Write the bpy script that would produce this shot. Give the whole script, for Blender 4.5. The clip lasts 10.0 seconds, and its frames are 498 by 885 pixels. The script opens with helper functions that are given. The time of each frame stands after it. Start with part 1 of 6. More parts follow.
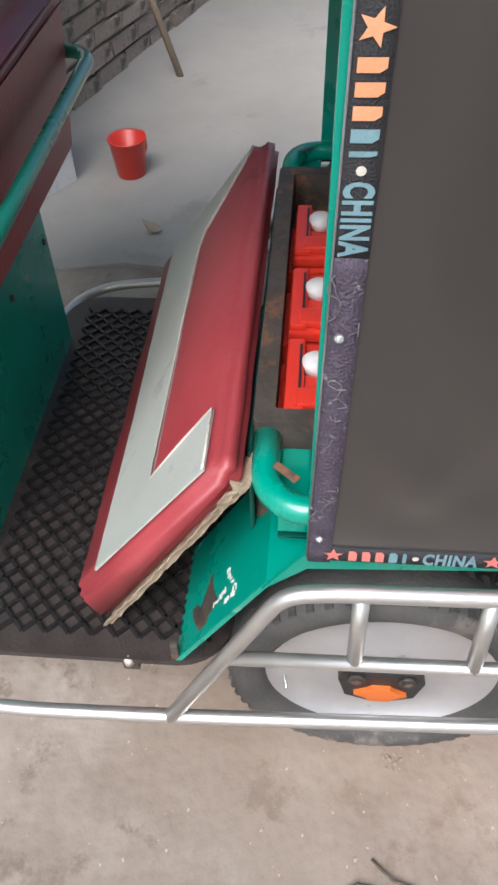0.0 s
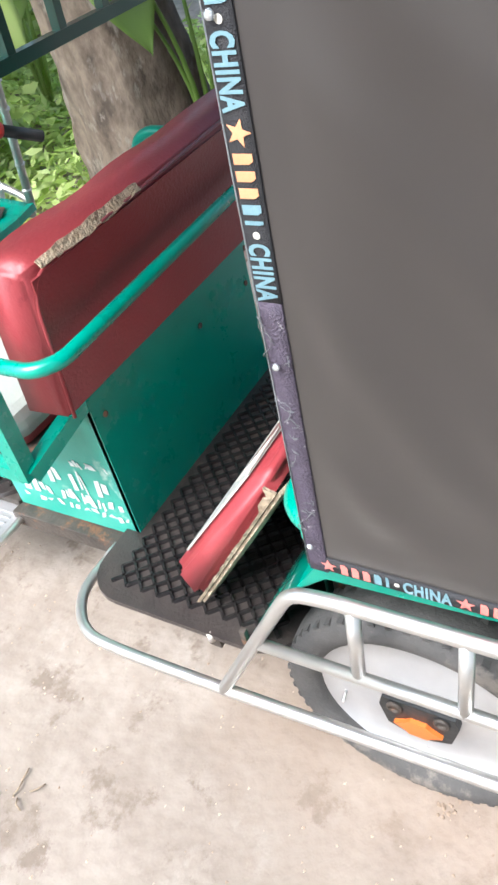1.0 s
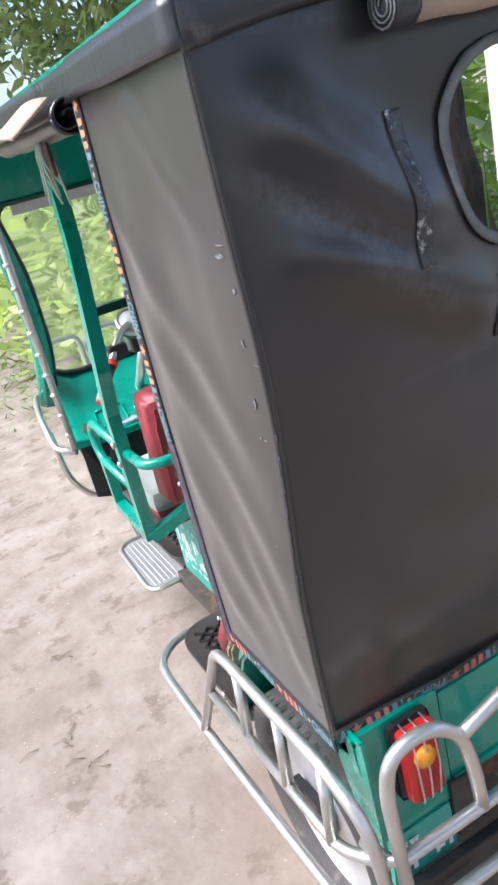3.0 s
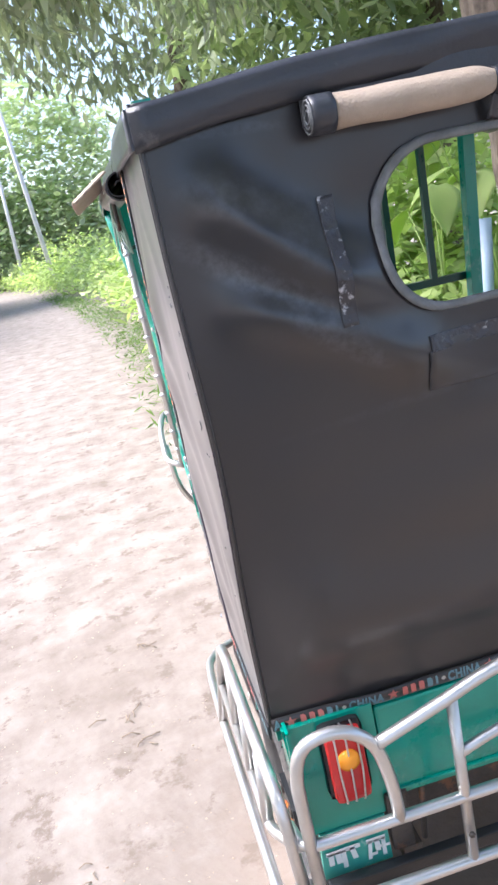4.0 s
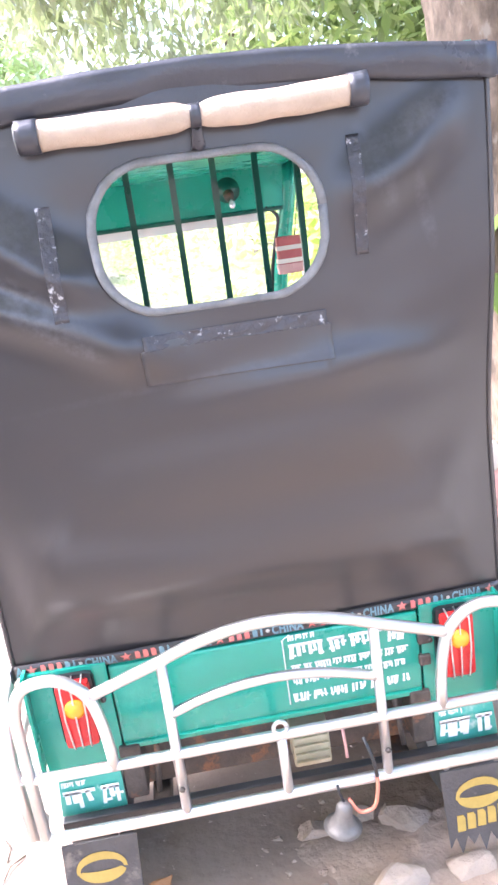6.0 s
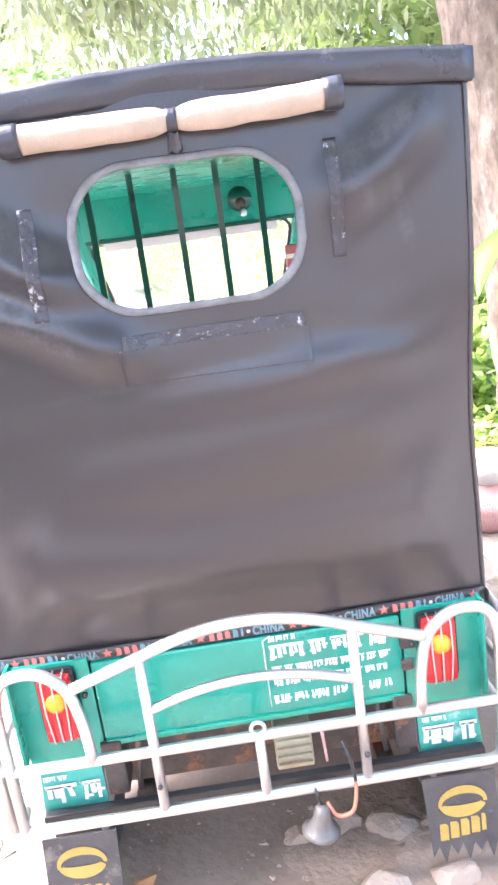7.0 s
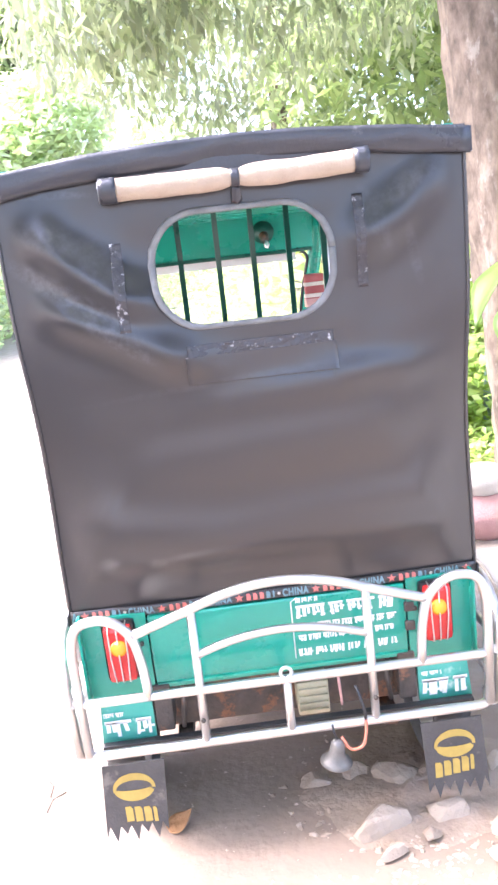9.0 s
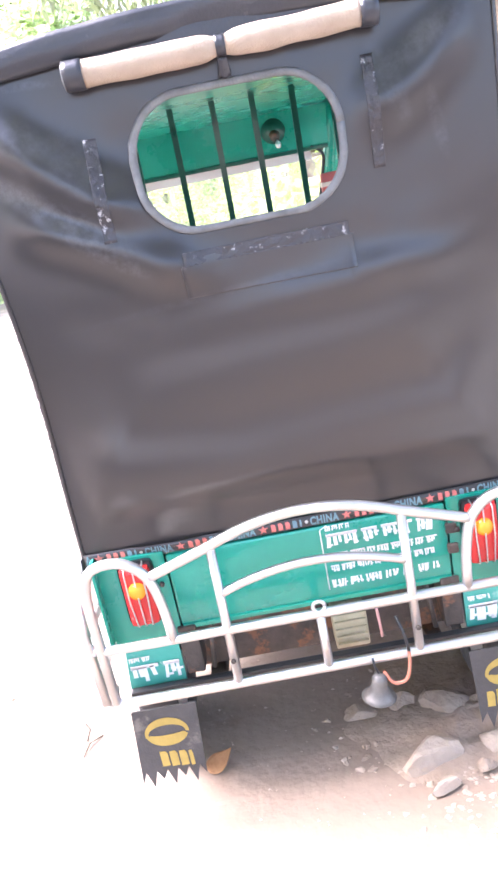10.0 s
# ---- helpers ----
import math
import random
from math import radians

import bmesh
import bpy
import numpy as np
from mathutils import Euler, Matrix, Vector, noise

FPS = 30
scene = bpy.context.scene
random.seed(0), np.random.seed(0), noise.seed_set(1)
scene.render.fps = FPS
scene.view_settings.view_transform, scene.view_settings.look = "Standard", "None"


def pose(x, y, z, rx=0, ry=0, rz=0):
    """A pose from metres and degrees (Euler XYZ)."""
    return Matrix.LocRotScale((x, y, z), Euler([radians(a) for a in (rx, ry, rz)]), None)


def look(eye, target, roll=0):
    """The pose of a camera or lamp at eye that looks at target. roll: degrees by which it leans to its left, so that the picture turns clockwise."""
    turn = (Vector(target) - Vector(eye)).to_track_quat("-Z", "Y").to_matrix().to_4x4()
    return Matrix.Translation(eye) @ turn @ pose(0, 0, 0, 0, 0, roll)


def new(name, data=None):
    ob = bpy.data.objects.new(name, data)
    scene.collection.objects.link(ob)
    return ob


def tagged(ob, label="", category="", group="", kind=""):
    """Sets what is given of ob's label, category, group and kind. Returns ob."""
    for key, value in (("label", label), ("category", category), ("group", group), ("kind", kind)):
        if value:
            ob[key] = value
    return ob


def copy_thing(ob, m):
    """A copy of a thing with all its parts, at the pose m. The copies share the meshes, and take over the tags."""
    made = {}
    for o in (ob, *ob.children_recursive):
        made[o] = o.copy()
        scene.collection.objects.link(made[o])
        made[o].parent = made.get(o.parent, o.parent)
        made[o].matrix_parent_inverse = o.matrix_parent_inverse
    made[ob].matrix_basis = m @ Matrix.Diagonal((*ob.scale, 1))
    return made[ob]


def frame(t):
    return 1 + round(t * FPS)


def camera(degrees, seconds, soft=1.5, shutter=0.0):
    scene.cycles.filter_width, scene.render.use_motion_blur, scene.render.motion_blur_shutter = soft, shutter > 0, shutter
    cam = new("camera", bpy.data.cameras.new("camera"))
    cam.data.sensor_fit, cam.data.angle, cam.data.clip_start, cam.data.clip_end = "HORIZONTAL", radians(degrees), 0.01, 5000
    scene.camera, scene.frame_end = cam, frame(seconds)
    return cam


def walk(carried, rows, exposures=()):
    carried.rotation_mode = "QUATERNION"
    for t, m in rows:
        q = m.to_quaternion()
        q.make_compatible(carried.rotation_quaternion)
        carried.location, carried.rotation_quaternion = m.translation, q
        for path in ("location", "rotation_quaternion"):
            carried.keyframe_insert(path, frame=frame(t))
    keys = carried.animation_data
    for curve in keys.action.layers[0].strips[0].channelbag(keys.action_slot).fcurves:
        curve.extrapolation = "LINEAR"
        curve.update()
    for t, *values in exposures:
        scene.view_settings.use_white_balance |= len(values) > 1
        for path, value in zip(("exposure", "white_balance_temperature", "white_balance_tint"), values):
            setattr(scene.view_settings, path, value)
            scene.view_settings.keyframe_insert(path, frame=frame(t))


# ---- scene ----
EXPOSE = [(0.0, 0.74, 6160, 11), (0.5, 1.25, 6060, 11), (1.0, 1.56, 6010, 8), (1.5, 1.63, 5960, 11), (2.1, 1.6, 5960, 12), (2.7, 1.2, 5960, 13), (3.8, 1.38, 5860, 12), (4.2, 1.89, 6000, 22), (4.6, 2.52, 6050, 27), (5.0, 3.0, 6130, 24), (5.5, 3.02, 6130, 24), (6.0, 3.16, 6130, 24), (7.4, 3.29, 6130, 24), (8.0, 3.21, 6130, 24), (9.0, 3.15, 6130, 24), (10.0, 2.99, 6130, 24)]
cam = camera(35.8, 10.0, 2.7)
PATH = [
    (0, (-1.042, 0.396, 1.415), (0.317, 0.547, -0.044), -2.4),
    (0.5, (-1.142, 0.249, 1.443), (0.232, 0.741, 0.075), -6.9),
    (1, (-1.084, -0.009, 1.461), (0.131, 0.934, 0.183), -14.4),
    (1.5, (-1.087, -0.181, 1.484), (0.093, 0.973, 0.354), -13.6),
    (2, (-1.08, -0.394, 1.526), (-0.02, 0.959, 0.502), -12.6),
    (2.5, (-0.936, -0.6, 1.517), (-0.158, 1.004, 0.61), -14.2),
    (2.7, (-0.89, -0.707, 1.529), (-0.155, 0.954, 0.692), -14.5),
    (3.8, (-0.709, -1.065, 1.54), (-0.255, 0.787, 0.939), -11.9),
    (4, (-0.601, -1.142, 1.51), (-0.319, 0.756, 0.944), -12.1),
    (4.5, (-0.418, -1.228, 1.489), (-0.222, 0.692, 0.963), -11.8),
    (5, (-0.326, -1.33, 1.482), (-0.225, 0.612, 1.015), -9.8),
    (5.5, (-0.207, -1.391, 1.46), (-0.124, 0.527, 0.901), -9.5),
    (6, (-0.073, -1.379, 1.449), (0.064, 0.537, 0.891), -8.1),
    (6.2, (-0.043, -1.389, 1.443), (0.104, 0.535, 0.918), -7.8),
    (7.3, (0.027, -1.422, 1.417), (0.065, 0.51, 0.901), -8.0),
    (7.5, (0.008, -1.473, 1.417), (0.085, 0.46, 0.909), -7.7),
    (8, (-0.055, -1.629, 1.433), (0.029, 0.309, 0.946), -7.6),
    (8.5, (-0.086, -1.718, 1.437), (-0.025, 0.224, 0.964), -7.3),
    (9, (-0.084, -1.736, 1.442), (-0.014, 0.21, 0.986), -6.5),
    (9.5, (-0.072, -1.7, 1.429), (-0.01, 0.237, 0.934), -7.7),
    (10, (-0.033, -1.567, 1.378), (-0.091, 0.331, 0.752), -11.4),
]
walk(cam, [(t, look(eye, target, roll)) for t, eye, target, roll in PATH], EXPOSE)

# ---- light ----
world = bpy.data.worlds.new("world")
scene.world = world
world.use_nodes = True
wn = world.node_tree.nodes
sky = wn.new("ShaderNodeTexSky")
sky.sky_type, sky.sun_disc = "NISHITA", False
sky.sun_elevation, sky.sun_rotation = radians(53), radians(-78)
sky.air_density, sky.dust_density, sky.ozone_density = 1.0, 3.5, 1.0
wn["Background"].inputs["Strength"].default_value = 0.15
world.node_tree.links.new(sky.outputs[0], wn["Background"].inputs["Color"])
sun = new("sun", bpy.data.lights.new("sun", "SUN"))
sun.data.energy, sun.data.angle, sun.data.color = 2.3, radians(40), (1.0, 0.975, 0.95)
sun.matrix_world = look((-4.7, 1.5, 6.2), (0, 0.5, 0))


# ---- materials ----
def nodes_of(name):
    m = bpy.data.materials.new(name)
    m.use_nodes = True
    return m, m.node_tree, m.node_tree.nodes["Principled BSDF"]


def surface(name, a, b, scale=8.0, rough=0.5, metal=0.0, bump=0.15, fine=60.0, spread=0.5, stain=None, stain_scale=3.0, stain_at=0.62, coat=0.0, rand=0.0, rough_var=0.1, stretch=None):
    """Two tones mixed by noise, fine relief, and a stain of a third colour."""
    m, tree, bsdf = nodes_of(name)
    n, ln = tree.nodes, tree.links
    co = n.new("ShaderNodeTexCoord")
    where = co.outputs["Object"]
    if stretch:
        mp = n.new("ShaderNodeMapping")
        mp.inputs["Scale"].default_value = stretch
        ln.new(where, mp.inputs["Vector"])
        where = mp.outputs["Vector"]
    big = n.new("ShaderNodeTexNoise")
    big.inputs["Scale"].default_value, big.inputs["Detail"].default_value, big.inputs["Roughness"].default_value = scale, 6.0, 0.65
    ln.new(where, big.inputs["Vector"])
    ramp = n.new("ShaderNodeValToRGB")
    ramp.color_ramp.elements[0].position, ramp.color_ramp.elements[1].position = 0.5 - spread / 2, 0.5 + spread / 2
    ramp.color_ramp.elements[0].color, ramp.color_ramp.elements[1].color = (*a, 1), (*b, 1)
    ln.new(big.outputs["Fac"], ramp.inputs["Fac"])
    col = ramp.outputs["Color"]
    if stain:
        st = n.new("ShaderNodeTexNoise")
        st.inputs["Scale"].default_value, st.inputs["Detail"].default_value, st.inputs["Roughness"].default_value = stain_scale, 8.0, 0.7
        ln.new(where, st.inputs["Vector"])
        sr = n.new("ShaderNodeValToRGB")
        sr.color_ramp.elements[0].position, sr.color_ramp.elements[1].position = stain_at, stain_at + 0.08
        ln.new(st.outputs["Fac"], sr.inputs["Fac"])
        mix = n.new("ShaderNodeMix")
        mix.data_type = "RGBA"
        mix.inputs["B"].default_value = (*stain, 1)
        ln.new(sr.outputs["Color"], mix.inputs["Factor"])
        ln.new(col, mix.inputs["A"])
        col = mix.outputs["Result"]
    if rand:
        info = n.new("ShaderNodeObjectInfo")
        hsv = n.new("ShaderNodeHueSaturation")
        mr = n.new("ShaderNodeMapRange")
        mr.inputs["To Min"].default_value, mr.inputs["To Max"].default_value = 1 - rand, 1 + rand
        ln.new(info.outputs["Random"], mr.inputs["Value"])
        ln.new(mr.outputs["Result"], hsv.inputs["Value"])
        ln.new(col, hsv.inputs["Color"])
        col = hsv.outputs["Color"]
    ln.new(col, bsdf.inputs["Base Color"])
    small = n.new("ShaderNodeTexNoise")
    small.inputs["Scale"].default_value, small.inputs["Detail"].default_value = fine, 5.0
    ln.new(where, small.inputs["Vector"])
    rm = n.new("ShaderNodeMapRange")
    rm.inputs["To Min"].default_value, rm.inputs["To Max"].default_value = max(0.02, rough - rough_var), min(1.0, rough + rough_var)
    ln.new(big.outputs["Fac"], rm.inputs["Value"])
    ln.new(rm.outputs["Result"], bsdf.inputs["Roughness"])
    bsdf.inputs["Metallic"].default_value = metal
    bsdf.inputs["Coat Weight"].default_value = coat
    if bump:
        bp = n.new("ShaderNodeBump")
        bp.inputs["Strength"].default_value, bp.inputs["Distance"].default_value = bump, 0.01
        ln.new(small.outputs["Fac"], bp.inputs["Height"])
        ln.new(bp.outputs["Normal"], bsdf.inputs["Normal"])
    return m


def leaf_surface(name, a, b, light=0.35):
    """Leaves: tone by island, some light through them."""
    m, tree, bsdf = nodes_of(name)
    n, ln = tree.nodes, tree.links
    geo = n.new("ShaderNodeNewGeometry")
    ramp = n.new("ShaderNodeValToRGB")
    ramp.color_ramp.elements[0].color, ramp.color_ramp.elements[1].color = (*a, 1), (*b, 1)
    ln.new(geo.outputs["Random Per Island"], ramp.inputs["Fac"])
    ln.new(ramp.outputs["Color"], bsdf.inputs["Base Color"])
    bsdf.inputs["Roughness"].default_value = 0.45
    thin = n.new("ShaderNodeBsdfTranslucent")
    bright = n.new("ShaderNodeMix")
    bright.data_type, bright.blend_type = "RGBA", "MULTIPLY"
    bright.inputs["Factor"].default_value = 1.0
    bright.inputs["B"].default_value = (1.25, 1.42, 0.85, 1)
    ln.new(ramp.outputs["Color"], bright.inputs["A"])
    ln.new(bright.outputs["Result"], thin.inputs["Color"])
    mix = n.new("ShaderNodeMixShader")
    mix.inputs["Fac"].default_value = light
    ln.new(bsdf.outputs[0], mix.inputs[1])
    ln.new(thin.outputs[0], mix.inputs[2])
    ln.new(mix.outputs[0], n["Material Output"].inputs["Surface"])
    return m


GREEN = surface("green_enamel", (0.0, 0.255, 0.18), (0.004, 0.31, 0.225), 5, 0.28, 0, 0.04, 90, 0.6, (0.09, 0.06, 0.045), 9, 0.70, 0.4)
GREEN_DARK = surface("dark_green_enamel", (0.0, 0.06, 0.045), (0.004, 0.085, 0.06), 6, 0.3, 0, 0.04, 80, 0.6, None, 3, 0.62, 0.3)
GREEN_PALE = surface("pale_green_panel", (0.02, 0.3, 0.23), (0.08, 0.42, 0.33), 7, 0.35, 0, 0.05, 90, 0.5, (0.38, 0.56, 0.5), 9, 0.57)
def vinyl(name):
    m = surface(name, (0.0195, 0.0195, 0.022), (0.027, 0.0268, 0.0295), 3, 0.29, 0, 0, 300, 0.8, None, 3, 0.6, 0.0, 0.0, 0.0)
    n = m.node_tree.nodes
    n["Noise Texture"].inputs["Detail"].default_value = 1.0
    bsdf = n["Principled BSDF"]
    bsdf.inputs["Specular IOR Level"].default_value = 0.68
    bsdf.inputs["Sheen Weight"].default_value, bsdf.inputs["Sheen Roughness"].default_value = 0.25, 0.4
    bsdf.inputs["Sheen Tint"].default_value = (1.0, 0.92, 0.86, 1)
    return m


TARP, TARP_SIDE = vinyl("black_vinyl"), vinyl("black_side_vinyl")


def add_scuffs(m, colour, turn, scale, at, amount):
    """Fine dusty scratches along one direction over the base colour."""
    n, ln = m.node_tree.nodes, m.node_tree.links
    bsdf = n["Principled BSDF"]
    old = bsdf.inputs["Base Color"].links[0].from_socket
    co, mp, tex, rp, mix, mask = n.new("ShaderNodeTexCoord"), n.new("ShaderNodeMapping"), n.new("ShaderNodeTexNoise"), n.new("ShaderNodeValToRGB"), n.new("ShaderNodeMix"), n.new("ShaderNodeTexNoise")
    mp.inputs["Rotation"].default_value, mp.inputs["Scale"].default_value = turn, scale
    tex.inputs["Scale"].default_value, tex.inputs["Detail"].default_value, tex.inputs["Roughness"].default_value = 1.0, 9.0, 0.75
    mask.inputs["Scale"].default_value = 3.1
    rp.color_ramp.elements[0].position, rp.color_ramp.elements[1].position = at, at + 0.22
    ln.new(co.outputs["Object"], mp.inputs["Vector"])
    ln.new(mp.outputs["Vector"], tex.inputs["Vector"])
    ln.new(co.outputs["Object"], mask.inputs["Vector"])
    mul, cut = n.new("ShaderNodeMath"), n.new("ShaderNodeMapRange")
    mul.operation = "MULTIPLY"
    cut.inputs["From Min"].default_value, cut.inputs["From Max"].default_value = 0.5, 0.68
    cut.inputs["To Max"].default_value = amount
    ln.new(mask.outputs["Fac"], cut.inputs["Value"])
    ln.new(tex.outputs["Fac"], rp.inputs["Fac"])
    ln.new(rp.outputs["Color"], mul.inputs[0])
    ln.new(cut.outputs["Result"], mul.inputs[1])
    mix.data_type = "RGBA"
    mix.inputs["B"].default_value = (*colour, 1)
    ln.new(mul.outputs[0], mix.inputs["Factor"])
    ln.new(old, mix.inputs["A"])
    ln.new(mix.outputs["Result"], bsdf.inputs["Base Color"])


DUST_AND_SHINE = ((-0.36, 1.4, 35, 0.16, 0.022, 0.28), (-0.28, 1.31, 38, 0.09, 0.02, 0.3), (-0.39, 1.53, 20, 0.08, 0.03, 0.17), (-0.3, 1.47, 80, 0.06, 0.035, 0.15), (0.36, 1.56, -28, 0.1, 0.022, 0.2), (0.3, 1.5, 70, 0.07, 0.02, 0.15), (0.38, 1.42, 80, 0.06, 0.012, 0.15), (-0.05, 1.19, -4, 0.3, 0.008, 0.09), (-0.4, 1.62, 5, 0.12, 0.008, 0.2))


def add_dust_and_shine(m, colour):
    """Fine dust and the painted shine of the folds: a centre, a slant, a length, a breadth and a strength each."""
    n, ln = m.node_tree.nodes, m.node_tree.links
    bsdf = n["Principled BSDF"]
    old = bsdf.inputs["Base Color"].links[0].from_socket
    co, grain = n.new("ShaderNodeTexCoord"), n.new("ShaderNodeTexNoise")
    grain.inputs["Scale"].default_value, grain.inputs["Detail"].default_value, grain.inputs["Roughness"].default_value = 38.0, 8.0, 0.75
    ln.new(co.outputs["Object"], grain.inputs["Vector"])
    grit = n.new("ShaderNodeMapRange")
    grit.inputs["From Min"].default_value, grit.inputs["From Max"].default_value = 0.38, 0.66
    ln.new(grain.outputs["Fac"], grit.inputs["Value"])
    total = None
    for x, z, slant, long, broad, amount in DUST_AND_SHINE:
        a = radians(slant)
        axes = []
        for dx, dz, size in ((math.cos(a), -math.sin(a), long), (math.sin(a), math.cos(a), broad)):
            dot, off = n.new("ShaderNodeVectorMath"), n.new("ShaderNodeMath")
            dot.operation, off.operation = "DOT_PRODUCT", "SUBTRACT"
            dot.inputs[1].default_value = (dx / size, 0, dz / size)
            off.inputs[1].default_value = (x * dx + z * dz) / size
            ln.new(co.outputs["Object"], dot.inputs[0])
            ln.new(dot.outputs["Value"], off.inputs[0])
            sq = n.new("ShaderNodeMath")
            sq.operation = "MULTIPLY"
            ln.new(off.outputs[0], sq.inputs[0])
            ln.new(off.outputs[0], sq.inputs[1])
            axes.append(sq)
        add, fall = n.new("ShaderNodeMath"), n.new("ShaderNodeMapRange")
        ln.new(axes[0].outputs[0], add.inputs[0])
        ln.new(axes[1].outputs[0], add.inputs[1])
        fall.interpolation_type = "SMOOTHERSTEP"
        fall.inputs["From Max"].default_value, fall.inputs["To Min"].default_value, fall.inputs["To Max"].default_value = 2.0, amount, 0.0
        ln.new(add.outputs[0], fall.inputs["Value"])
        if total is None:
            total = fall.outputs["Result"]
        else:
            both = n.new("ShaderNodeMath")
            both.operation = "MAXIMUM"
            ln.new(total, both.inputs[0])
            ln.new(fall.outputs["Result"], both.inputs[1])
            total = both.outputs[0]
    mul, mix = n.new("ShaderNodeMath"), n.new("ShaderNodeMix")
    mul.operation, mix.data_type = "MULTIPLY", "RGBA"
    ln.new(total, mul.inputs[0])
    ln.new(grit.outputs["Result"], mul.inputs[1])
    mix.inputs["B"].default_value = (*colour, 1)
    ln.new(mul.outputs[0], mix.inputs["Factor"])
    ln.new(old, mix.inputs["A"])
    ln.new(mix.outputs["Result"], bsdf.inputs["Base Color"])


def add_ground_tint(m, colour, low, high, amount):
    """The ground's brown reflection painted into the lower canvas, with a cloudy upper edge."""
    n, ln = m.node_tree.nodes, m.node_tree.links
    bsdf = n["Principled BSDF"]
    old = bsdf.inputs["Base Color"].links[0].from_socket
    co, axes, tex, mul, add, rng_, mix = n.new("ShaderNodeTexCoord"), n.new("ShaderNodeSeparateXYZ"), n.new("ShaderNodeTexNoise"), n.new("ShaderNodeMath"), n.new("ShaderNodeMath"), n.new("ShaderNodeMapRange"), n.new("ShaderNodeMix")
    tex.inputs["Scale"].default_value, tex.inputs["Detail"].default_value, tex.inputs["Roughness"].default_value = 3.2, 4.0, 0.55
    mul.operation, mul.inputs[1].default_value = "MULTIPLY", 0.5
    add.operation, mix.data_type = "ADD", "RGBA"
    rng_.interpolation_type = "SMOOTHSTEP"
    rng_.inputs["From Min"].default_value, rng_.inputs["From Max"].default_value = low + 0.25, high + 0.25
    rng_.inputs["To Min"].default_value, rng_.inputs["To Max"].default_value = amount, 0.0
    ln.new(co.outputs["Object"], axes.inputs[0])
    ln.new(co.outputs["Object"], tex.inputs["Vector"])
    ln.new(tex.outputs["Fac"], mul.inputs[0])
    ln.new(axes.outputs["Z"], add.inputs[0])
    ln.new(mul.outputs[0], add.inputs[1])
    ln.new(add.outputs[0], rng_.inputs["Value"])
    mix.inputs["B"].default_value = (*colour, 1)
    ln.new(rng_.outputs["Result"], mix.inputs["Factor"])
    ln.new(old, mix.inputs["A"])
    ln.new(mix.outputs["Result"], bsdf.inputs["Base Color"])


# brown mirrored from the ground, put into the base colour of both canvases
add_ground_tint(TARP, (0.036, 0.031, 0.029), 0.95, 1.45, 0.8)
add_ground_tint(TARP_SIDE, (0.04, 0.035, 0.032), 1.1, 1.75, 0.9)
# bluish pale marks: some dust, and fold highlights put into the colour
add_dust_and_shine(TARP, (0.17, 0.185, 0.21))
# paler, bluer vinyl; on the roof the sky's reflection is put into its colour
TARP_TOP = surface("bluish_vinyl", (0.032, 0.034, 0.041), (0.05, 0.053, 0.062), 7, 0.3, 0, 0.12, 120, 0.6, (0.1, 0.1, 0.105), 12, 0.62)
TARP_BAND = surface("black_webbing", (0.02, 0.02, 0.022), (0.03, 0.03, 0.034), 14, 0.6, 0, 0.4, 500, 0.6)
TAPE_BARE = surface("worn_purple_webbing", (0.05, 0.038, 0.058), (0.1, 0.08, 0.115), 60, 0.6, 0, 0.6, 300, 0.5, (0.45, 0.43, 0.45), 40, 0.6)
CHROME = surface("polished_steel", (0.56, 0.55, 0.53), (0.68, 0.665, 0.635), 20, 0.36, 0.85, 0.04, 120, 0.6, (0.34, 0.3, 0.26), 30, 0.68)
STEEL_DARK = surface("dirty_dark_steel", (0.035, 0.031, 0.028), (0.11, 0.09, 0.075), 18, 0.6, 0.2, 0.3, 90, 0.5, (0.2, 0.095, 0.05), 14, 0.54)
BLACK = surface("black_paint", (0.012, 0.014, 0.016), (0.025, 0.028, 0.03), 10, 0.4, 0, 0.1, 90)
RUBBER = surface("tyre_rubber", (0.055, 0.053, 0.052), (0.1, 0.095, 0.09), 12, 0.8, 0, 0.25, 140, 0.5, (0.18, 0.16, 0.14), 9, 0.56)
MAT_RUBBER = surface("floor_mat_rubber", (0.024, 0.02, 0.02), (0.055, 0.045, 0.04), 16, 0.34, 0, 0.2, 160, 0.5, (0.1, 0.075, 0.062), 5, 0.55)
RIB_RUBBER = surface("black_rubber_ribs", (0.012, 0.011, 0.012), (0.026, 0.023, 0.022), 20, 0.2, 0, 0.2, 160, 0.5, (0.055, 0.045, 0.04), 9, 0.6)
RIM = surface("silver_wheel", (0.5, 0.5, 0.51), (0.64, 0.64, 0.64), 8, 0.4, 0.6, 0.06, 100, 0.6, (0.3, 0.27, 0.24), 12, 0.66)
RED_VINYL = surface("red_vinyl", (0.27, 0.032, 0.04), (0.37, 0.06, 0.068), 6, 0.44, 0, 0.12, 150, 0.6, (0.2, 0.02, 0.03), 5, 0.62)
MAROON_VINYL = surface("maroon_vinyl", (0.22, 0.032, 0.036), (0.3, 0.048, 0.054), 5, 0.42, 0, 0.15, 150, 0.6, (0.08, 0.014, 0.016), 4, 0.6)
WHITE_VINYL = surface("greyed_white_vinyl", (0.36, 0.39, 0.35), (0.5, 0.52, 0.48), 5, 0.4, 0, 0.1, 150, 0.6, (0.3, 0.31, 0.28), 5, 0.6)
FOAM = surface("yellowed_foam", (0.32, 0.24, 0.16), (0.52, 0.42, 0.31), 40, 0.95, 0, 0.8, 120)
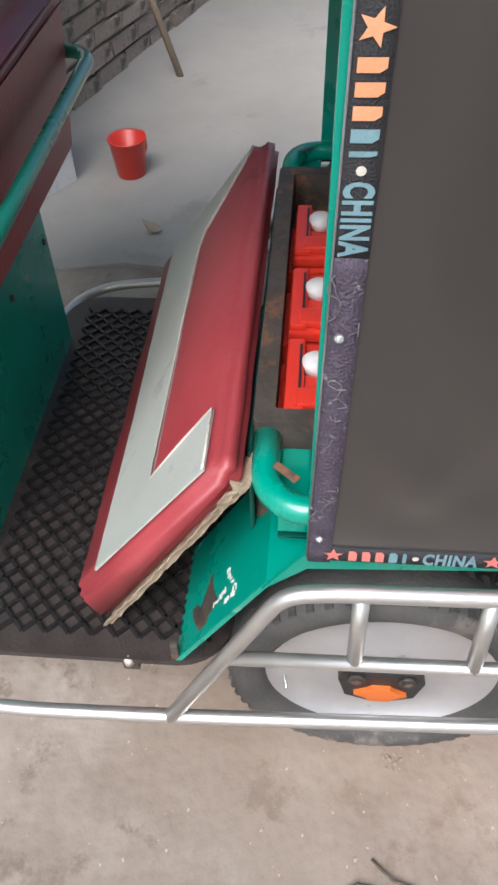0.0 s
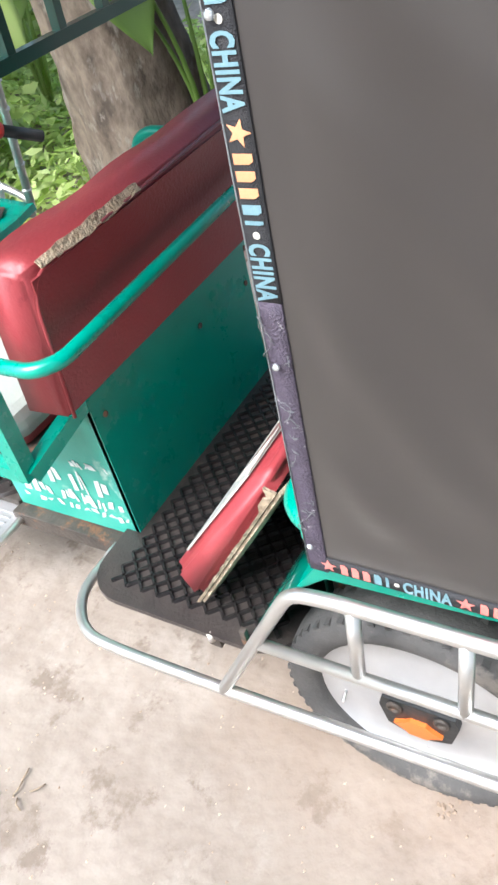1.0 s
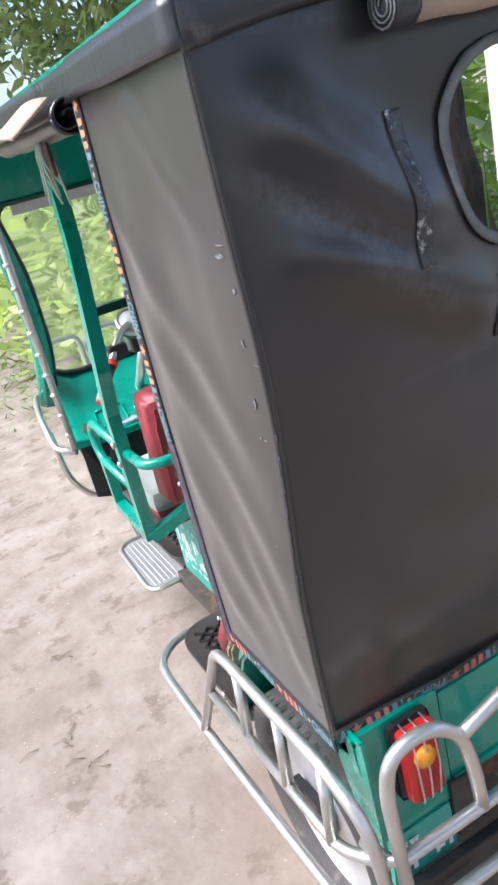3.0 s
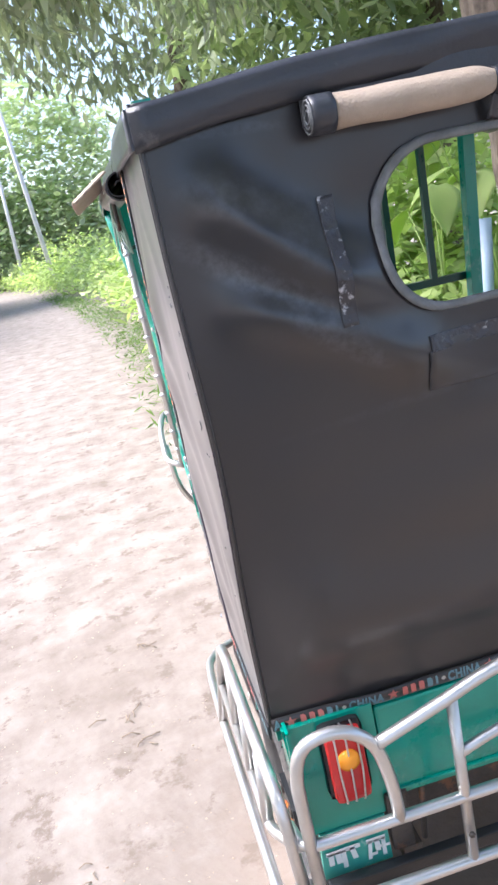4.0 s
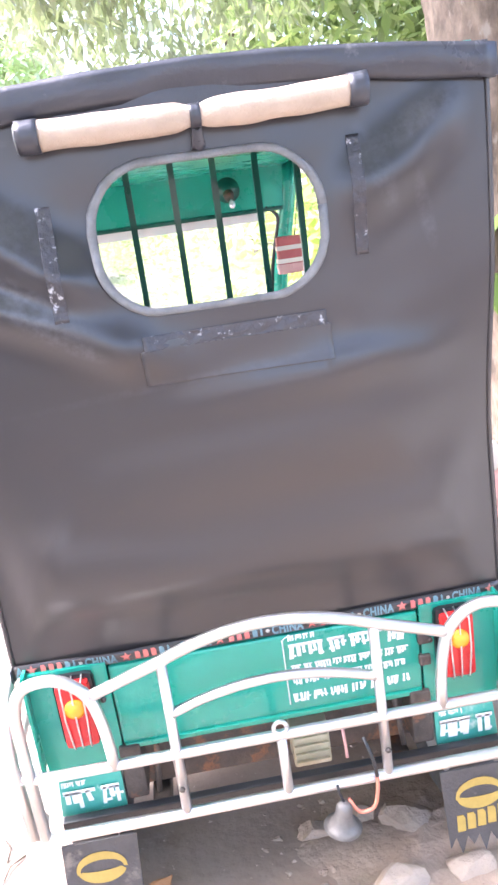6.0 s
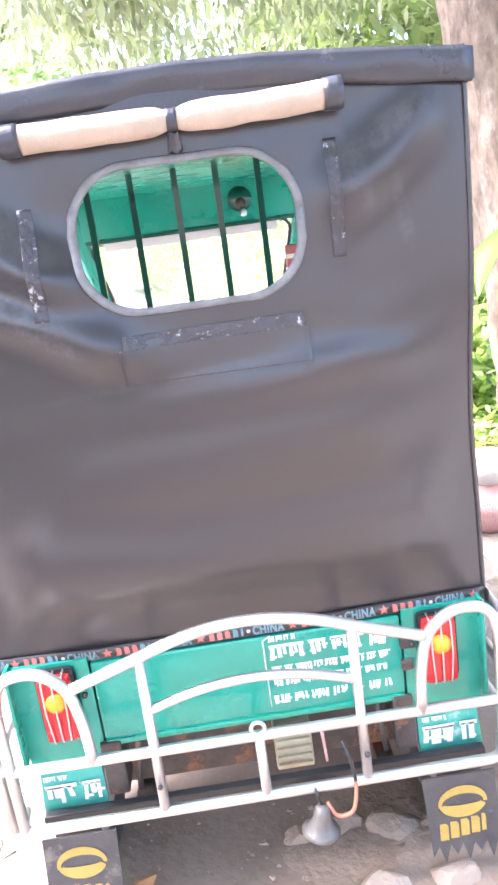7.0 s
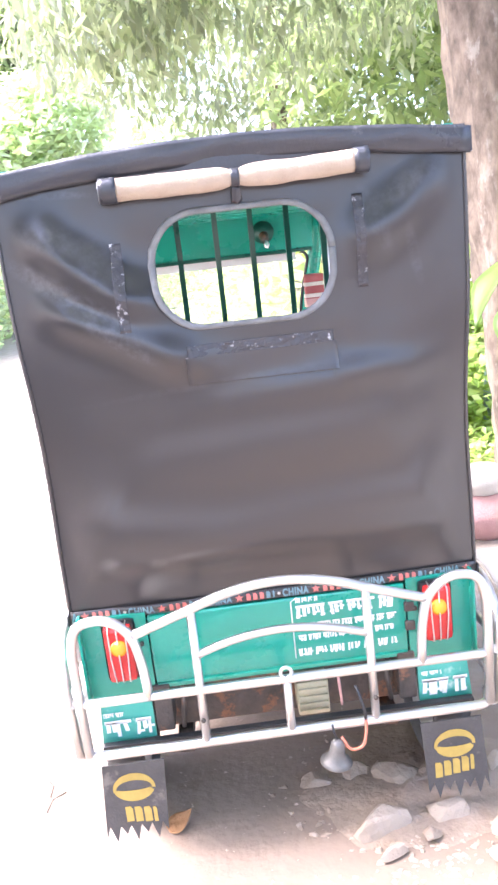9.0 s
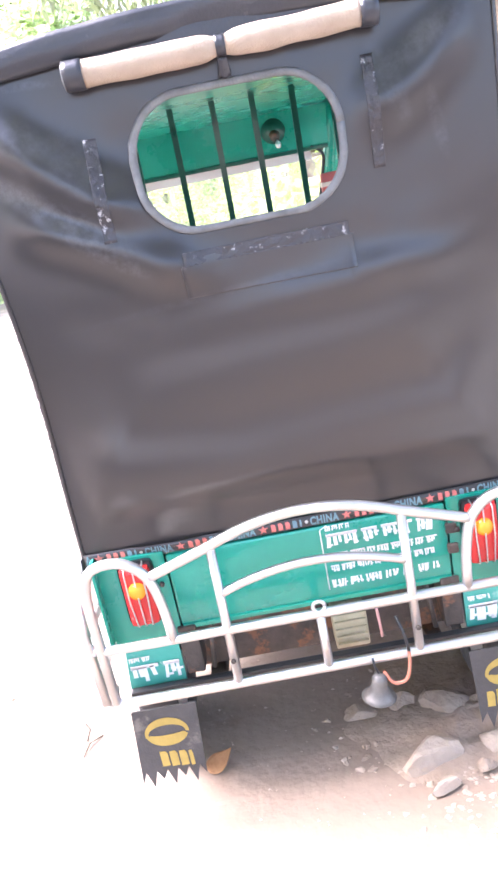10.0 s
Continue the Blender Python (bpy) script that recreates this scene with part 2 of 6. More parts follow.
RED_PLASTIC = surface("red_plastic", (0.55, 0.03, 0.018), (0.62, 0.04, 0.025), 6, 0.35, 0, 0.05, 120)
BATTERY_RED = surface("battery_red_plastic", (0.6, 0.028, 0.014), (0.7, 0.045, 0.024), 10, 0.4, 0, 0.05, 120, 0.5, (0.25, 0.03, 0.02), 10, 0.64)
ORANGE = surface("orange_plastic", (0.75, 0.17, 0.03), (0.8, 0.2, 0.045), 9, 0.45, 0, 0.05, 80)
AMBER = surface("amber_lens", (0.9, 0.33, 0.02), (0.95, 0.4, 0.03), 9, 0.2, 0, 0.03, 80)
LENS_RED = surface("red_lens", (0.5, 0.02, 0.02), (0.6, 0.035, 0.03), 9, 0.18, 0, 0.05, 80)
WHITE = surface("white_lettering", (0.68, 0.74, 0.72), (0.8, 0.82, 0.8), 14, 0.5, 0, 0, 60, 0.5, (0.3, 0.5, 0.44), 30, 0.66)
BLUE_INK = surface("blue_grey_lettering", (0.12, 0.22, 0.26), (0.2, 0.34, 0.38), 30, 0.7, 0, 0.2, 300)
ORANGE_INK = surface("orange_lettering", (0.62, 0.26, 0.12), (0.72, 0.34, 0.18), 30, 0.7, 0, 0.2, 300)
PINK_INK = surface("pink_lettering", (0.6, 0.16, 0.14), (0.68, 0.22, 0.18), 30, 0.7, 0, 0.2, 300)
CREAM_INK = surface("cream_lettering", (0.5, 0.48, 0.42), (0.6, 0.57, 0.5), 30, 0.7, 0, 0.2, 300)
YELLOW_INK = surface("yellow_print", (0.36, 0.26, 0.06), (0.5, 0.36, 0.09), 30, 0.6, 0, 0.1, 200)
BEIGE_CLOTH = surface("beige_canvas", (0.34, 0.265, 0.195), (0.52, 0.425, 0.335), 8, 0.8, 0, 0.3, 220, 0.5, (0.42, 0.32, 0.24), 7, 0.6)
PIPING = surface("pale_piping", (0.1, 0.106, 0.108), (0.23, 0.24, 0.245), 20, 0.6, 0, 0.3, 200)
# the pale flecks are the tape's glints, painted into its colour
TAPE_CLEAR = surface("old_plastic_tape", (0.034, 0.033, 0.037), (0.055, 0.054, 0.06), 16, 0.24, 0, 0.5, 60, 0.5, (0.42, 0.42, 0.44), 52, 0.585)
DIRT = surface("dry_dirt", (0.21, 0.17, 0.136), (0.365, 0.315, 0.268), 4.2, 0.95, 0, 0.42, 34, 0.36, (0.19, 0.15, 0.118), 7.5, 0.55)
add_scuffs(DIRT, (0.46, 0.415, 0.365), (0, 0, 0.4), (9, 15, 9), 0.5, 0.65)


def tint_patch(m, centre, inner, outer, colour, amount):
    """A browner tint round a spot of the yard, with an uneven edge."""
    n, ln = m.node_tree.nodes, m.node_tree.links
    bsdf = n["Principled BSDF"]
    old = bsdf.inputs["Base Color"].links[0].from_socket
    co, dist, tex, add, rng_, mix = n.new("ShaderNodeTexCoord"), n.new("ShaderNodeVectorMath"), n.new("ShaderNodeTexNoise"), n.new("ShaderNodeMath"), n.new("ShaderNodeMapRange"), n.new("ShaderNodeMix")
    dist.operation = "DISTANCE"
    dist.inputs[1].default_value = centre
    tex.inputs["Scale"].default_value, tex.inputs["Detail"].default_value, tex.inputs["Roughness"].default_value = 2.6, 8.0, 0.68
    add.operation = "ADD"
    rng_.inputs["From Min"].default_value, rng_.inputs["From Max"].default_value = inner + 0.5, outer + 0.5
    rng_.inputs["To Min"].default_value, rng_.inputs["To Max"].default_value = amount, 0.0
    ln.new(co.outputs["Object"], dist.inputs[0])
    ln.new(co.outputs["Object"], tex.inputs["Vector"])
    ln.new(dist.outputs["Value"], add.inputs[0])
    ln.new(tex.outputs["Fac"], add.inputs[1])
    ln.new(add.outputs[0], rng_.inputs["Value"])
    mix.data_type = "RGBA"
    mix.inputs["B"].default_value = (*colour, 1)
    ln.new(rng_.outputs["Result"], mix.inputs["Factor"])
    ln.new(old, mix.inputs["A"])
    ln.new(mix.outputs["Result"], bsdf.inputs["Base Color"])


tint_patch(DIRT, (0.2, 0.0, 0.0), 0.55, 1.05, (0.34, 0.245, 0.178), 0.7)
tint_patch(DIRT, (0.5, -0.5, 0.0), 0.5, 1.15, (0.27, 0.2, 0.145), 0.75)
tint_patch(DIRT, (-0.62, 0.45, 0.0), 0.05, 0.42, (0.2, 0.16, 0.125), 0.45)
tint_patch(DIRT, (-0.9, 1.5, 0.0), 0.05, 0.5, (0.2, 0.16, 0.125), 0.45)
CEMENT = surface("grey_cement", (0.27, 0.256, 0.232), (0.36, 0.342, 0.312), 2.2, 0.9, 0, 0.25, 30, 0.6, (0.235, 0.224, 0.205), 1.7, 0.58)
BRICK = surface("old_grey_brick", (0.2, 0.158, 0.128), (0.29, 0.238, 0.198), 14, 0.95, 0, 0.9, 40, 0.6, (0.1, 0.085, 0.075), 8, 0.56, 0, 0.18)
MORTAR = surface("dusty_mortar", (0.2, 0.17, 0.145), (0.28, 0.24, 0.205), 20, 0.95, 0, 0.9, 60)
PLASTER = surface("whitewashed_plaster", (0.62, 0.61, 0.6), (0.72, 0.71, 0.7), 3, 0.9, 0, 0.25, 40, 0.6, (0.5, 0.48, 0.46), 3, 0.62)
BARK = surface("tree_bark", (0.058, 0.044, 0.032), (0.18, 0.143, 0.107), 13, 0.95, 0, 1.0, 26, 0.3, (0.2, 0.178, 0.148), 8, 0.56, stretch=(1, 1, 0.5))
BELL = surface("dull_bell_metal", (0.11, 0.105, 0.096), (0.2, 0.19, 0.175), 20, 0.55, 0.5, 0.2, 80)
STONE = surface("broken_concrete", (0.37, 0.285, 0.212), (0.52, 0.415, 0.32), 8, 0.95, 0, 0.8, 40, 0.6)
CLAY = surface("dark_clay", (0.27, 0.195, 0.138), (0.4, 0.31, 0.235), 10, 0.95, 0, 0.9, 40)
STRAW = surface("dry_twig", (0.25, 0.19, 0.13), (0.36, 0.28, 0.2), 20, 0.9, 0, 0.4, 80)
DEAD_LEAF = surface("dead_leaf", (0.3, 0.14, 0.055), (0.42, 0.22, 0.1), 20, 0.8, 0, 0.3, 80)
GRASS = leaf_surface("grass", (0.07, 0.13, 0.02), (0.16, 0.26, 0.05))
LEAF_DARK = leaf_surface("mango_leaf", (0.16, 0.18, 0.135), (0.35, 0.37, 0.29), 0.5)
LEAF_MID = leaf_surface("bush_leaf", (0.15, 0.2, 0.1), (0.36, 0.41, 0.24), 0.45)
# far foliage, its base colour paled and greyed to paint the haze of distance
LEAF_HAZED = leaf_surface("hazed_far_leaf", (0.36, 0.41, 0.28), (0.58, 0.63, 0.46), 0.5)
LEAF_FRESH = leaf_surface("fresh_leaf", (0.26, 0.35, 0.1), (0.58, 0.66, 0.3), 0.48)
BOX_RED = surface("faded_red_card", (0.3, 0.06, 0.06), (0.4, 0.11, 0.1), 14, 0.6, 0, 0.2, 90)
MINT = surface("mint_plastic_string", (0.42, 0.62, 0.5), (0.56, 0.72, 0.62), 30, 0.4, 0, 0.1, 120)
CREAM_PAINT = surface("cream_paint", (0.42, 0.36, 0.22), (0.56, 0.5, 0.34), 14, 0.5, 0, 0.2, 90, 0.5, (0.3, 0.24, 0.15), 9, 0.6)
PINK_SACK = surface("pink_sack", (0.5, 0.26, 0.24), (0.6, 0.36, 0.33), 12, 0.85, 0, 0.5, 120)
PALE_SACK = surface("pale_sack", (0.5, 0.46, 0.4), (0.62, 0.58, 0.52), 12, 0.85, 0, 0.5, 120)
BLUE_PIPE = surface("pale_blue_pipe", (0.3, 0.42, 0.56), (0.4, 0.5, 0.62), 10, 0.5, 0, 0.1, 60)
WIRE = surface("copper_red_wire", (0.5, 0.16, 0.1), (0.6, 0.22, 0.14), 20, 0.5, 0, 0, 60)
GLASS, gt, gb = nodes_of("clear_glass")
gb.inputs["Transmission Weight"].default_value, gb.inputs["Roughness"].default_value, gb.inputs["IOR"].default_value = 1.0, 0.03, 1.02
dust = gt.nodes.new("ShaderNodeBsdfTranslucent")
dust.inputs["Color"].default_value = (0.8, 0.8, 0.78, 1)
veil = gt.nodes.new("ShaderNodeMixShader")
veil.inputs["Fac"].default_value = 0.035
gt.links.new(gb.outputs[0], veil.inputs[1])
gt.links.new(dust.outputs[0], veil.inputs[2])
gt.links.new(veil.outputs[0], gt.nodes["Material Output"].inputs["Surface"])
DIAL = surface("pale_dial", (0.5, 0.51, 0.5), (0.62, 0.63, 0.62), 30, 0.12, 0, 0.02, 60, 0.5, (0.2, 0.2, 0.2), 40, 0.66)
MIRROR = surface("lamp_glass", (0.6, 0.62, 0.63), (0.7, 0.72, 0.73), 10, 0.1, 0.6, 0.02, 60)


# ---- mesh helpers ----
def box(x0, x1, y0, y1, z0, z1, bevel=0.004, bm=None):
    bm = bm or bmesh.new()
    vs = bmesh.ops.create_cube(bm, size=1.0)["verts"]
    bmesh.ops.scale(bm, vec=(abs(x1 - x0), abs(y1 - y0), abs(z1 - z0)), verts=vs)
    bmesh.ops.translate(bm, vec=((x0 + x1) / 2, (y0 + y1) / 2, (z0 + z1) / 2), verts=vs)
    if bevel:
        es = list({e for v in vs for e in v.link_edges})
        bmesh.ops.bevel(bm, geom=es, offset=bevel, segments=2, affect="EDGES", profile=0.6)
    return bm


def fillet(pts, r, n=5):
    """The polyline with its corners rounded."""
    pts = [Vector(p) for p in pts]
    out = [pts[0]]
    for a, b, c in zip(pts, pts[1:], pts[2:]):
        u, w = (a - b), (c - b)
        d = min(r, u.length * 0.49, w.length * 0.49)
        p, q = b + u.normalized() * d, b + w.normalized() * d
        for i in range(n + 1):
            t = i / n
            out.append(p * (1 - t) ** 2 + b * 2 * t * (1 - t) + q * t * t)
    return out + [pts[-1]]


def tube(pts, r, seg=10, round_r=0.0, bm=None, r_end=None, square=False, cap=True):
    bm = bm or bmesh.new()
    pts = fillet(pts, round_r) if round_r and len(pts) > 2 else [Vector(p) for p in pts]
    clean = [pts[0]]
    for p in pts[1:]:
        if (p - clean[-1]).length > 1e-5:
            clean.append(p)
    pts = clean
    tang = [(pts[min(i + 1, len(pts) - 1)] - pts[max(i - 1, 0)]).normalized() for i in range(len(pts))]
    ref = Vector((0, 0, 1)) if abs(tang[0].z) < 0.9 else Vector((1, 0, 0))
    side = tang[0].cross(ref).normalized()
    rings = []
    seg = 4 if square else seg
    for i, (p, t) in enumerate(zip(pts, tang)):
        side = (side - t * side.dot(t)).normalized()
        up = t.cross(side)
        rad = r if r_end is None else r + (r_end - r) * i / (len(pts) - 1)
        off = math.pi / 4 if square else 0
        k = 1.414 if square else 1.0
        rings.append([bm.verts.new(p + (side * math.cos(off + 2 * math.pi * j / seg) + up * math.sin(off + 2 * math.pi * j / seg)) * rad * k) for j in range(seg)])
    for a, b in zip(rings, rings[1:]):
        for j in range(seg):
            f = bm.faces.new((a[j], a[(j + 1) % seg], b[(j + 1) % seg], b[j]))
            f.smooth = not square
    if cap:
        bm.faces.new(rings[0][::-1])
        bm.faces.new(rings[-1])
    return bm


def lathe(profile, seg=32, m=None, bm=None, close=False):
    """Turn (radius, height) pairs round z, then place by m."""
    bm = bm or bmesh.new()
    m = m or Matrix()
    rings = [[bm.verts.new(m @ Vector((r * math.cos(2 * math.pi * j / seg), r * math.sin(2 * math.pi * j / seg), h))) for j in range(seg)] for r, h in profile]
    pairs = list(zip(rings, rings[1:])) + ([(rings[-1], rings[0])] if close else [])
    for a, b in pairs:
        for j in range(seg):
            f = bm.faces.new((a[j], a[(j + 1) % seg], b[(j + 1) % seg], b[j]))
            f.smooth = True
    if not close:
        bm.faces.new(rings[0][::-1])
        bm.faces.new(rings[-1])
    return bm


def sheet(fn, nu, nv, thick, keep=None, bm=None):
    """A curved sheet fn(u, v) -> place, with thickness along its normal; keep(u, v) leaves cells out."""
    bm = bm or bmesh.new()
    grid = [[Vector(fn(i / nu, j / nv)) for j in range(nv + 1)] for i in range(nu + 1)]
    norm = [[None] * (nv + 1) for _ in range(nu + 1)]
    for i in range(nu + 1):
        for j in range(nv + 1):
            du = grid[min(i + 1, nu)][j] - grid[max(i - 1, 0)][j]
            dv = grid[i][min(j + 1, nv)] - grid[i][max(j - 1, 0)]
            n = du.cross(dv)
            norm[i][j] = n.normalized() if n.length > 1e-9 else Vector((0, 0, 1))
    top = [[bm.verts.new(grid[i][j]) for j in range(nv + 1)] for i in range(nu + 1)]
    bot = [[bm.verts.new(grid[i][j] - norm[i][j] * thick) for j in range(nv + 1)] for i in range(nu + 1)]
    cells = {(i, j) for i in range(nu) for j in range(nv) if keep is None or keep((i + 0.5) / nu, (j + 0.5) / nv)}
    for i, j in cells:
        f = bm.faces.new((top[i][j], top[i + 1][j], top[i + 1][j + 1], top[i][j + 1]))
        g = bm.faces.new((bot[i][j + 1], bot[i + 1][j + 1], bot[i + 1][j], bot[i][j]))
        f.smooth = g.smooth = True
        for (di, dj), (p, q) in (((-1, 0), ((i, j + 1), (i, j))), ((1, 0), ((i + 1, j), (i + 1, j + 1))), ((0, -1), ((i, j), (i + 1, j))), ((0, 1), ((i + 1, j + 1), (i, j + 1)))):
            if (i + di, j + dj) not in cells:
                bm.faces.new((top[p[0]][p[1]], bot[p[0]][p[1]], bot[q[0]][q[1]], top[q[0]][q[1]]))
    bmesh.ops.delete(bm, geom=[v for v in bm.verts if not v.link_faces], context="VERTS")
    return bm


def plate(pts, normal, thick, bm=None):
    """A flat polygon given by its places, thickened along normal."""
    bm = bm or bmesh.new()
    n = Vector(normal).normalized() * thick
    a = [bm.verts.new(Vector(p)) for p in pts]
    b = [bm.verts.new(Vector(p) + n) for p in pts]
    bm.faces.new(a[::-1])
    bm.faces.new(b)
    for i in range(len(a)):
        j = (i + 1) % len(a)
        bm.faces.new((a[i], a[j], b[j], b[i]))
    bmesh.ops.recalc_face_normals(bm, faces=bm.faces)
    return bm


def mesh_of(bm, name, material):
    me = bpy.data.meshes.new(name)
    bm.to_mesh(me)
    bm.free()
    me.materials.append(material)
    return me


def part(name, bm, material, parent, label=""):
    ob = new(name, mesh_of(bm, name, material))
    if parent is not None:
        ob.parent = parent
    if label:
        tagged(ob, label)
    return ob


def thing(name, label, category, bm=None, material=None, group="", kind="", at=None):
    ob = new(name, mesh_of(bm, name, material) if bm is not None else None)
    if at is not None:
        ob.matrix_world = at
    return tagged(ob, label, category, group, kind)

# ---- the setting ----
def spaced(near, step, far, grow):
    xs, x, d = [0.0], 0.0, step
    while x < far:
        x += d
        xs.append(x)
        if x > near:
            d *= grow
    return xs


def ground_z(x, y):
    d = max(0.0, math.hypot(x, y - 1.0) - 0.2)
    h = 0.012 * noise.fractal(Vector((x * 2.2, y * 2.2, 0)), 1.0, 2.0, 4) + 0.03 * noise.noise(Vector((x * 0.35, y * 0.35, 3)))
    calm = 1.0 if d > 1.6 else 0.35 + 0.65 * d / 1.6
    return h * calm - 0.006


def make_ground():
    half = spaced(3.2, 0.05, 700, 1.25)
    xs = sorted({-v for v in half} | set(half))
    ys = [v + 0.6 for v in xs]
    verts = [(x, y, ground_z(x, y)) for x in xs for y in ys]
    n = len(ys)
    faces = [(i * n + j, (i + 1) * n + j, (i + 1) * n + j + 1, i * n + j + 1) for i in range(len(xs) - 1) for j in range(n - 1)]
    me = bpy.data.meshes.new("ground")
    me.from_pydata(verts, [], faces)
    me.polygons.foreach_set("use_smooth", [True] * len(faces))
    me.materials.append(DIRT)
    tagged(new("ground", me), "dry trampled beige dirt yard and lane", "ground", kind="structure")


make_ground()

# cement yard floor beside the house
bm = bmesh.new()
rng = random.Random(3)
edge = [(0.98 + rng.uniform(-0.06, 0.06), -2.4 + 0.2 * i) for i in range(21)]
plate([(x, y, -0.05) for x, y in edge] + [(5.2, 1.6, -0.05), (5.2, -2.4, -0.05)], (0, 0, 1), 0.068, bm)
tagged(part("floor", bm, CEMENT, None), "dusty grey cement yard floor", "floor", kind="structure")

# brick wall of the house, one brick after another
WALL_A, WALL_B = Vector((1.66, 1.6, 0)), Vector((4.7, 0.66, 0))
along = (WALL_B - WALL_A).normalized()
away = Vector((-along.y, along.x, 0))
length = (WALL_B - WALL_A).length
turn = Matrix.Translation(WALL_A) @ Matrix((along, away, (0, 0, 1))).transposed().to_4x4()
wall = thing("wall_east", "rough unplastered old brick wall of the house", "wall", box(0, length, 0.012, 0.22, -0.05, 2.6, 0.0), MORTAR, kind="structure", at=turn)
BRICK_ROWS = 13


def make_bricks():
    shapes = []
    for k in range(6):
        bm = box(0, 0.235, 0, 0.1, 0, 0.066, 0.006)
        r = random.Random(k)
        for v in bm.verts:
            v.co += Vector((r.uniform(-0.007, 0.007), r.uniform(-0.009, 0.005), r.uniform(-0.006, 0.006)))
        shapes.append(mesh_of(bm, "brick", BRICK))
    r = random.Random(8)
    for row in range(BRICK_ROWS):
        x = -0.12 * (row % 2)
        while x < length - 0.1:
            ob = new("brick", shapes[r.randrange(6)])
            ob.parent = wall
            ob.location = (x + r.uniform(-0.01, 0.01), -0.006 + r.uniform(-0.012, 0.01), 0.012 + row * 0.083 + r.uniform(-0.005, 0.005))
            x += 0.252


# plastered pillar and wall end
pillar = bmesh.new()
box(-0.13, 0.13, -0.11, 0.11, 0, 2.7, 0.012, pillar)
thing("pillar", "whitewashed plastered house pillar with grimy foot", "pillar", pillar, PLASTER, kind="structure", at=pose(1.5, 1.44, 0, 0, 0, -32))

# ---- the electric rickshaw ----
rick = thing("electric_rickshaw", "green battery rickshaw with black canvas hood and steel bumper cage", "rickshaw")


def rounded_hole(cx, cz, hx, hz, r, n=8):
    pts = []
    for k, (sx, sz) in enumerate(((1, 1), (-1, 1), (-1, -1), (1, -1))):
        for i in range(n + 1):
            a = math.pi / 2 * (k + i / n)
            pts.append((cx + sx * (hx - r) + r * math.cos(a), cz + sz * (hz - r) + r * math.sin(a)))
    return pts


Z0, Z1 = 0.65, 1.672
HW = 0.498


FOLDS = ((-0.47, 1.55, -0.2, 1.36, 0.045, 0.016), (-0.46, 1.4, -0.12, 1.24, 0.045, 0.014), (0.47, 1.58, 0.26, 1.44, 0.045, 0.009), (-0.49, 1.02, -0.2, 0.8, 0.06, 0.004), (-0.52, 0.98, -0.27, 0.66, 0.06, 0.009), (-0.45, 0.9, 0.1, 0.78, 0.05, 0.008), (0.5, 1.0, 0.2, 0.72, 0.05, 0.008), (0.49, 0.86, 0.3, 0.72, 0.03, 0.008), (-0.48, 0.86, -0.36, 0.7, 0.035, 0.009), (-0.35, 0.97, 0.4, 1.06, 0.06, 0.0035), (-0.25, 0.8, 0.3, 0.88, 0.055, 0.005), (-0.05, 1.14, 0.46, 1.19, 0.04, 0.005), (0.05, 0.76, 0.4, 0.84, 0.04, 0.006))


def ease(t):
    t = min(1.0, max(0.0, t))
    return t * t * (3 - 2 * t)


def half_width(z):
    """The canvas is drawn in a little between hem and roof."""
    return HW - 0.010 * math.exp(-((z - 1.12) / 0.22) ** 2)


def rear_y(x, z):
    """The sag and creases of the rear canvas."""
    s = (z - Z0) / (Z1 - Z0)
    u = min(1.0, abs(x) / HW)
    middle, corner = -0.034 * ease((z - 0.7) / 0.4), 0.012 - 0.053 * ease((z - 0.88) / 0.47)
    bulge = middle + (corner - middle) * u * u * u
    crease = 0.0
    for ax, az, bx, bz, w, h in FOLDS:
        dx, dz = bx - ax, bz - az
        q = dx * dx + dz * dz
        t = ((x - ax) * dx + (z - az) * dz) / q
        d = ((x - ax) * dz - (z - az) * dx) / math.sqrt(q)
        d += 0.016 * noise.noise(Vector((x * 6, z * 6, 7)))
        crease -= 2.3 * h * math.exp(-(d / w) ** 2) * math.exp(-max(0.0, abs(t - 0.5) - 0.3) ** 2 * 14)
    crease += 0.006 * noise.noise(Vector((x * 4.2, z * 3.2, 1.7))) + 0.0022 * noise.noise(Vector((x * 11, z * 13, 3.1)))
    edge = ease((HW - abs(x)) / 0.14) * min(1.0, max(0.0, s) / 0.05 + 0.2)
    return bulge + crease * max(0.0, edge)


def edge_y(z):
    """The line of the rear corner seam."""
    return rear_y(HW, z)


# rear panel with its window opening
WIN = (0.008, 1.434, 0.19, 0.118, 0.1)


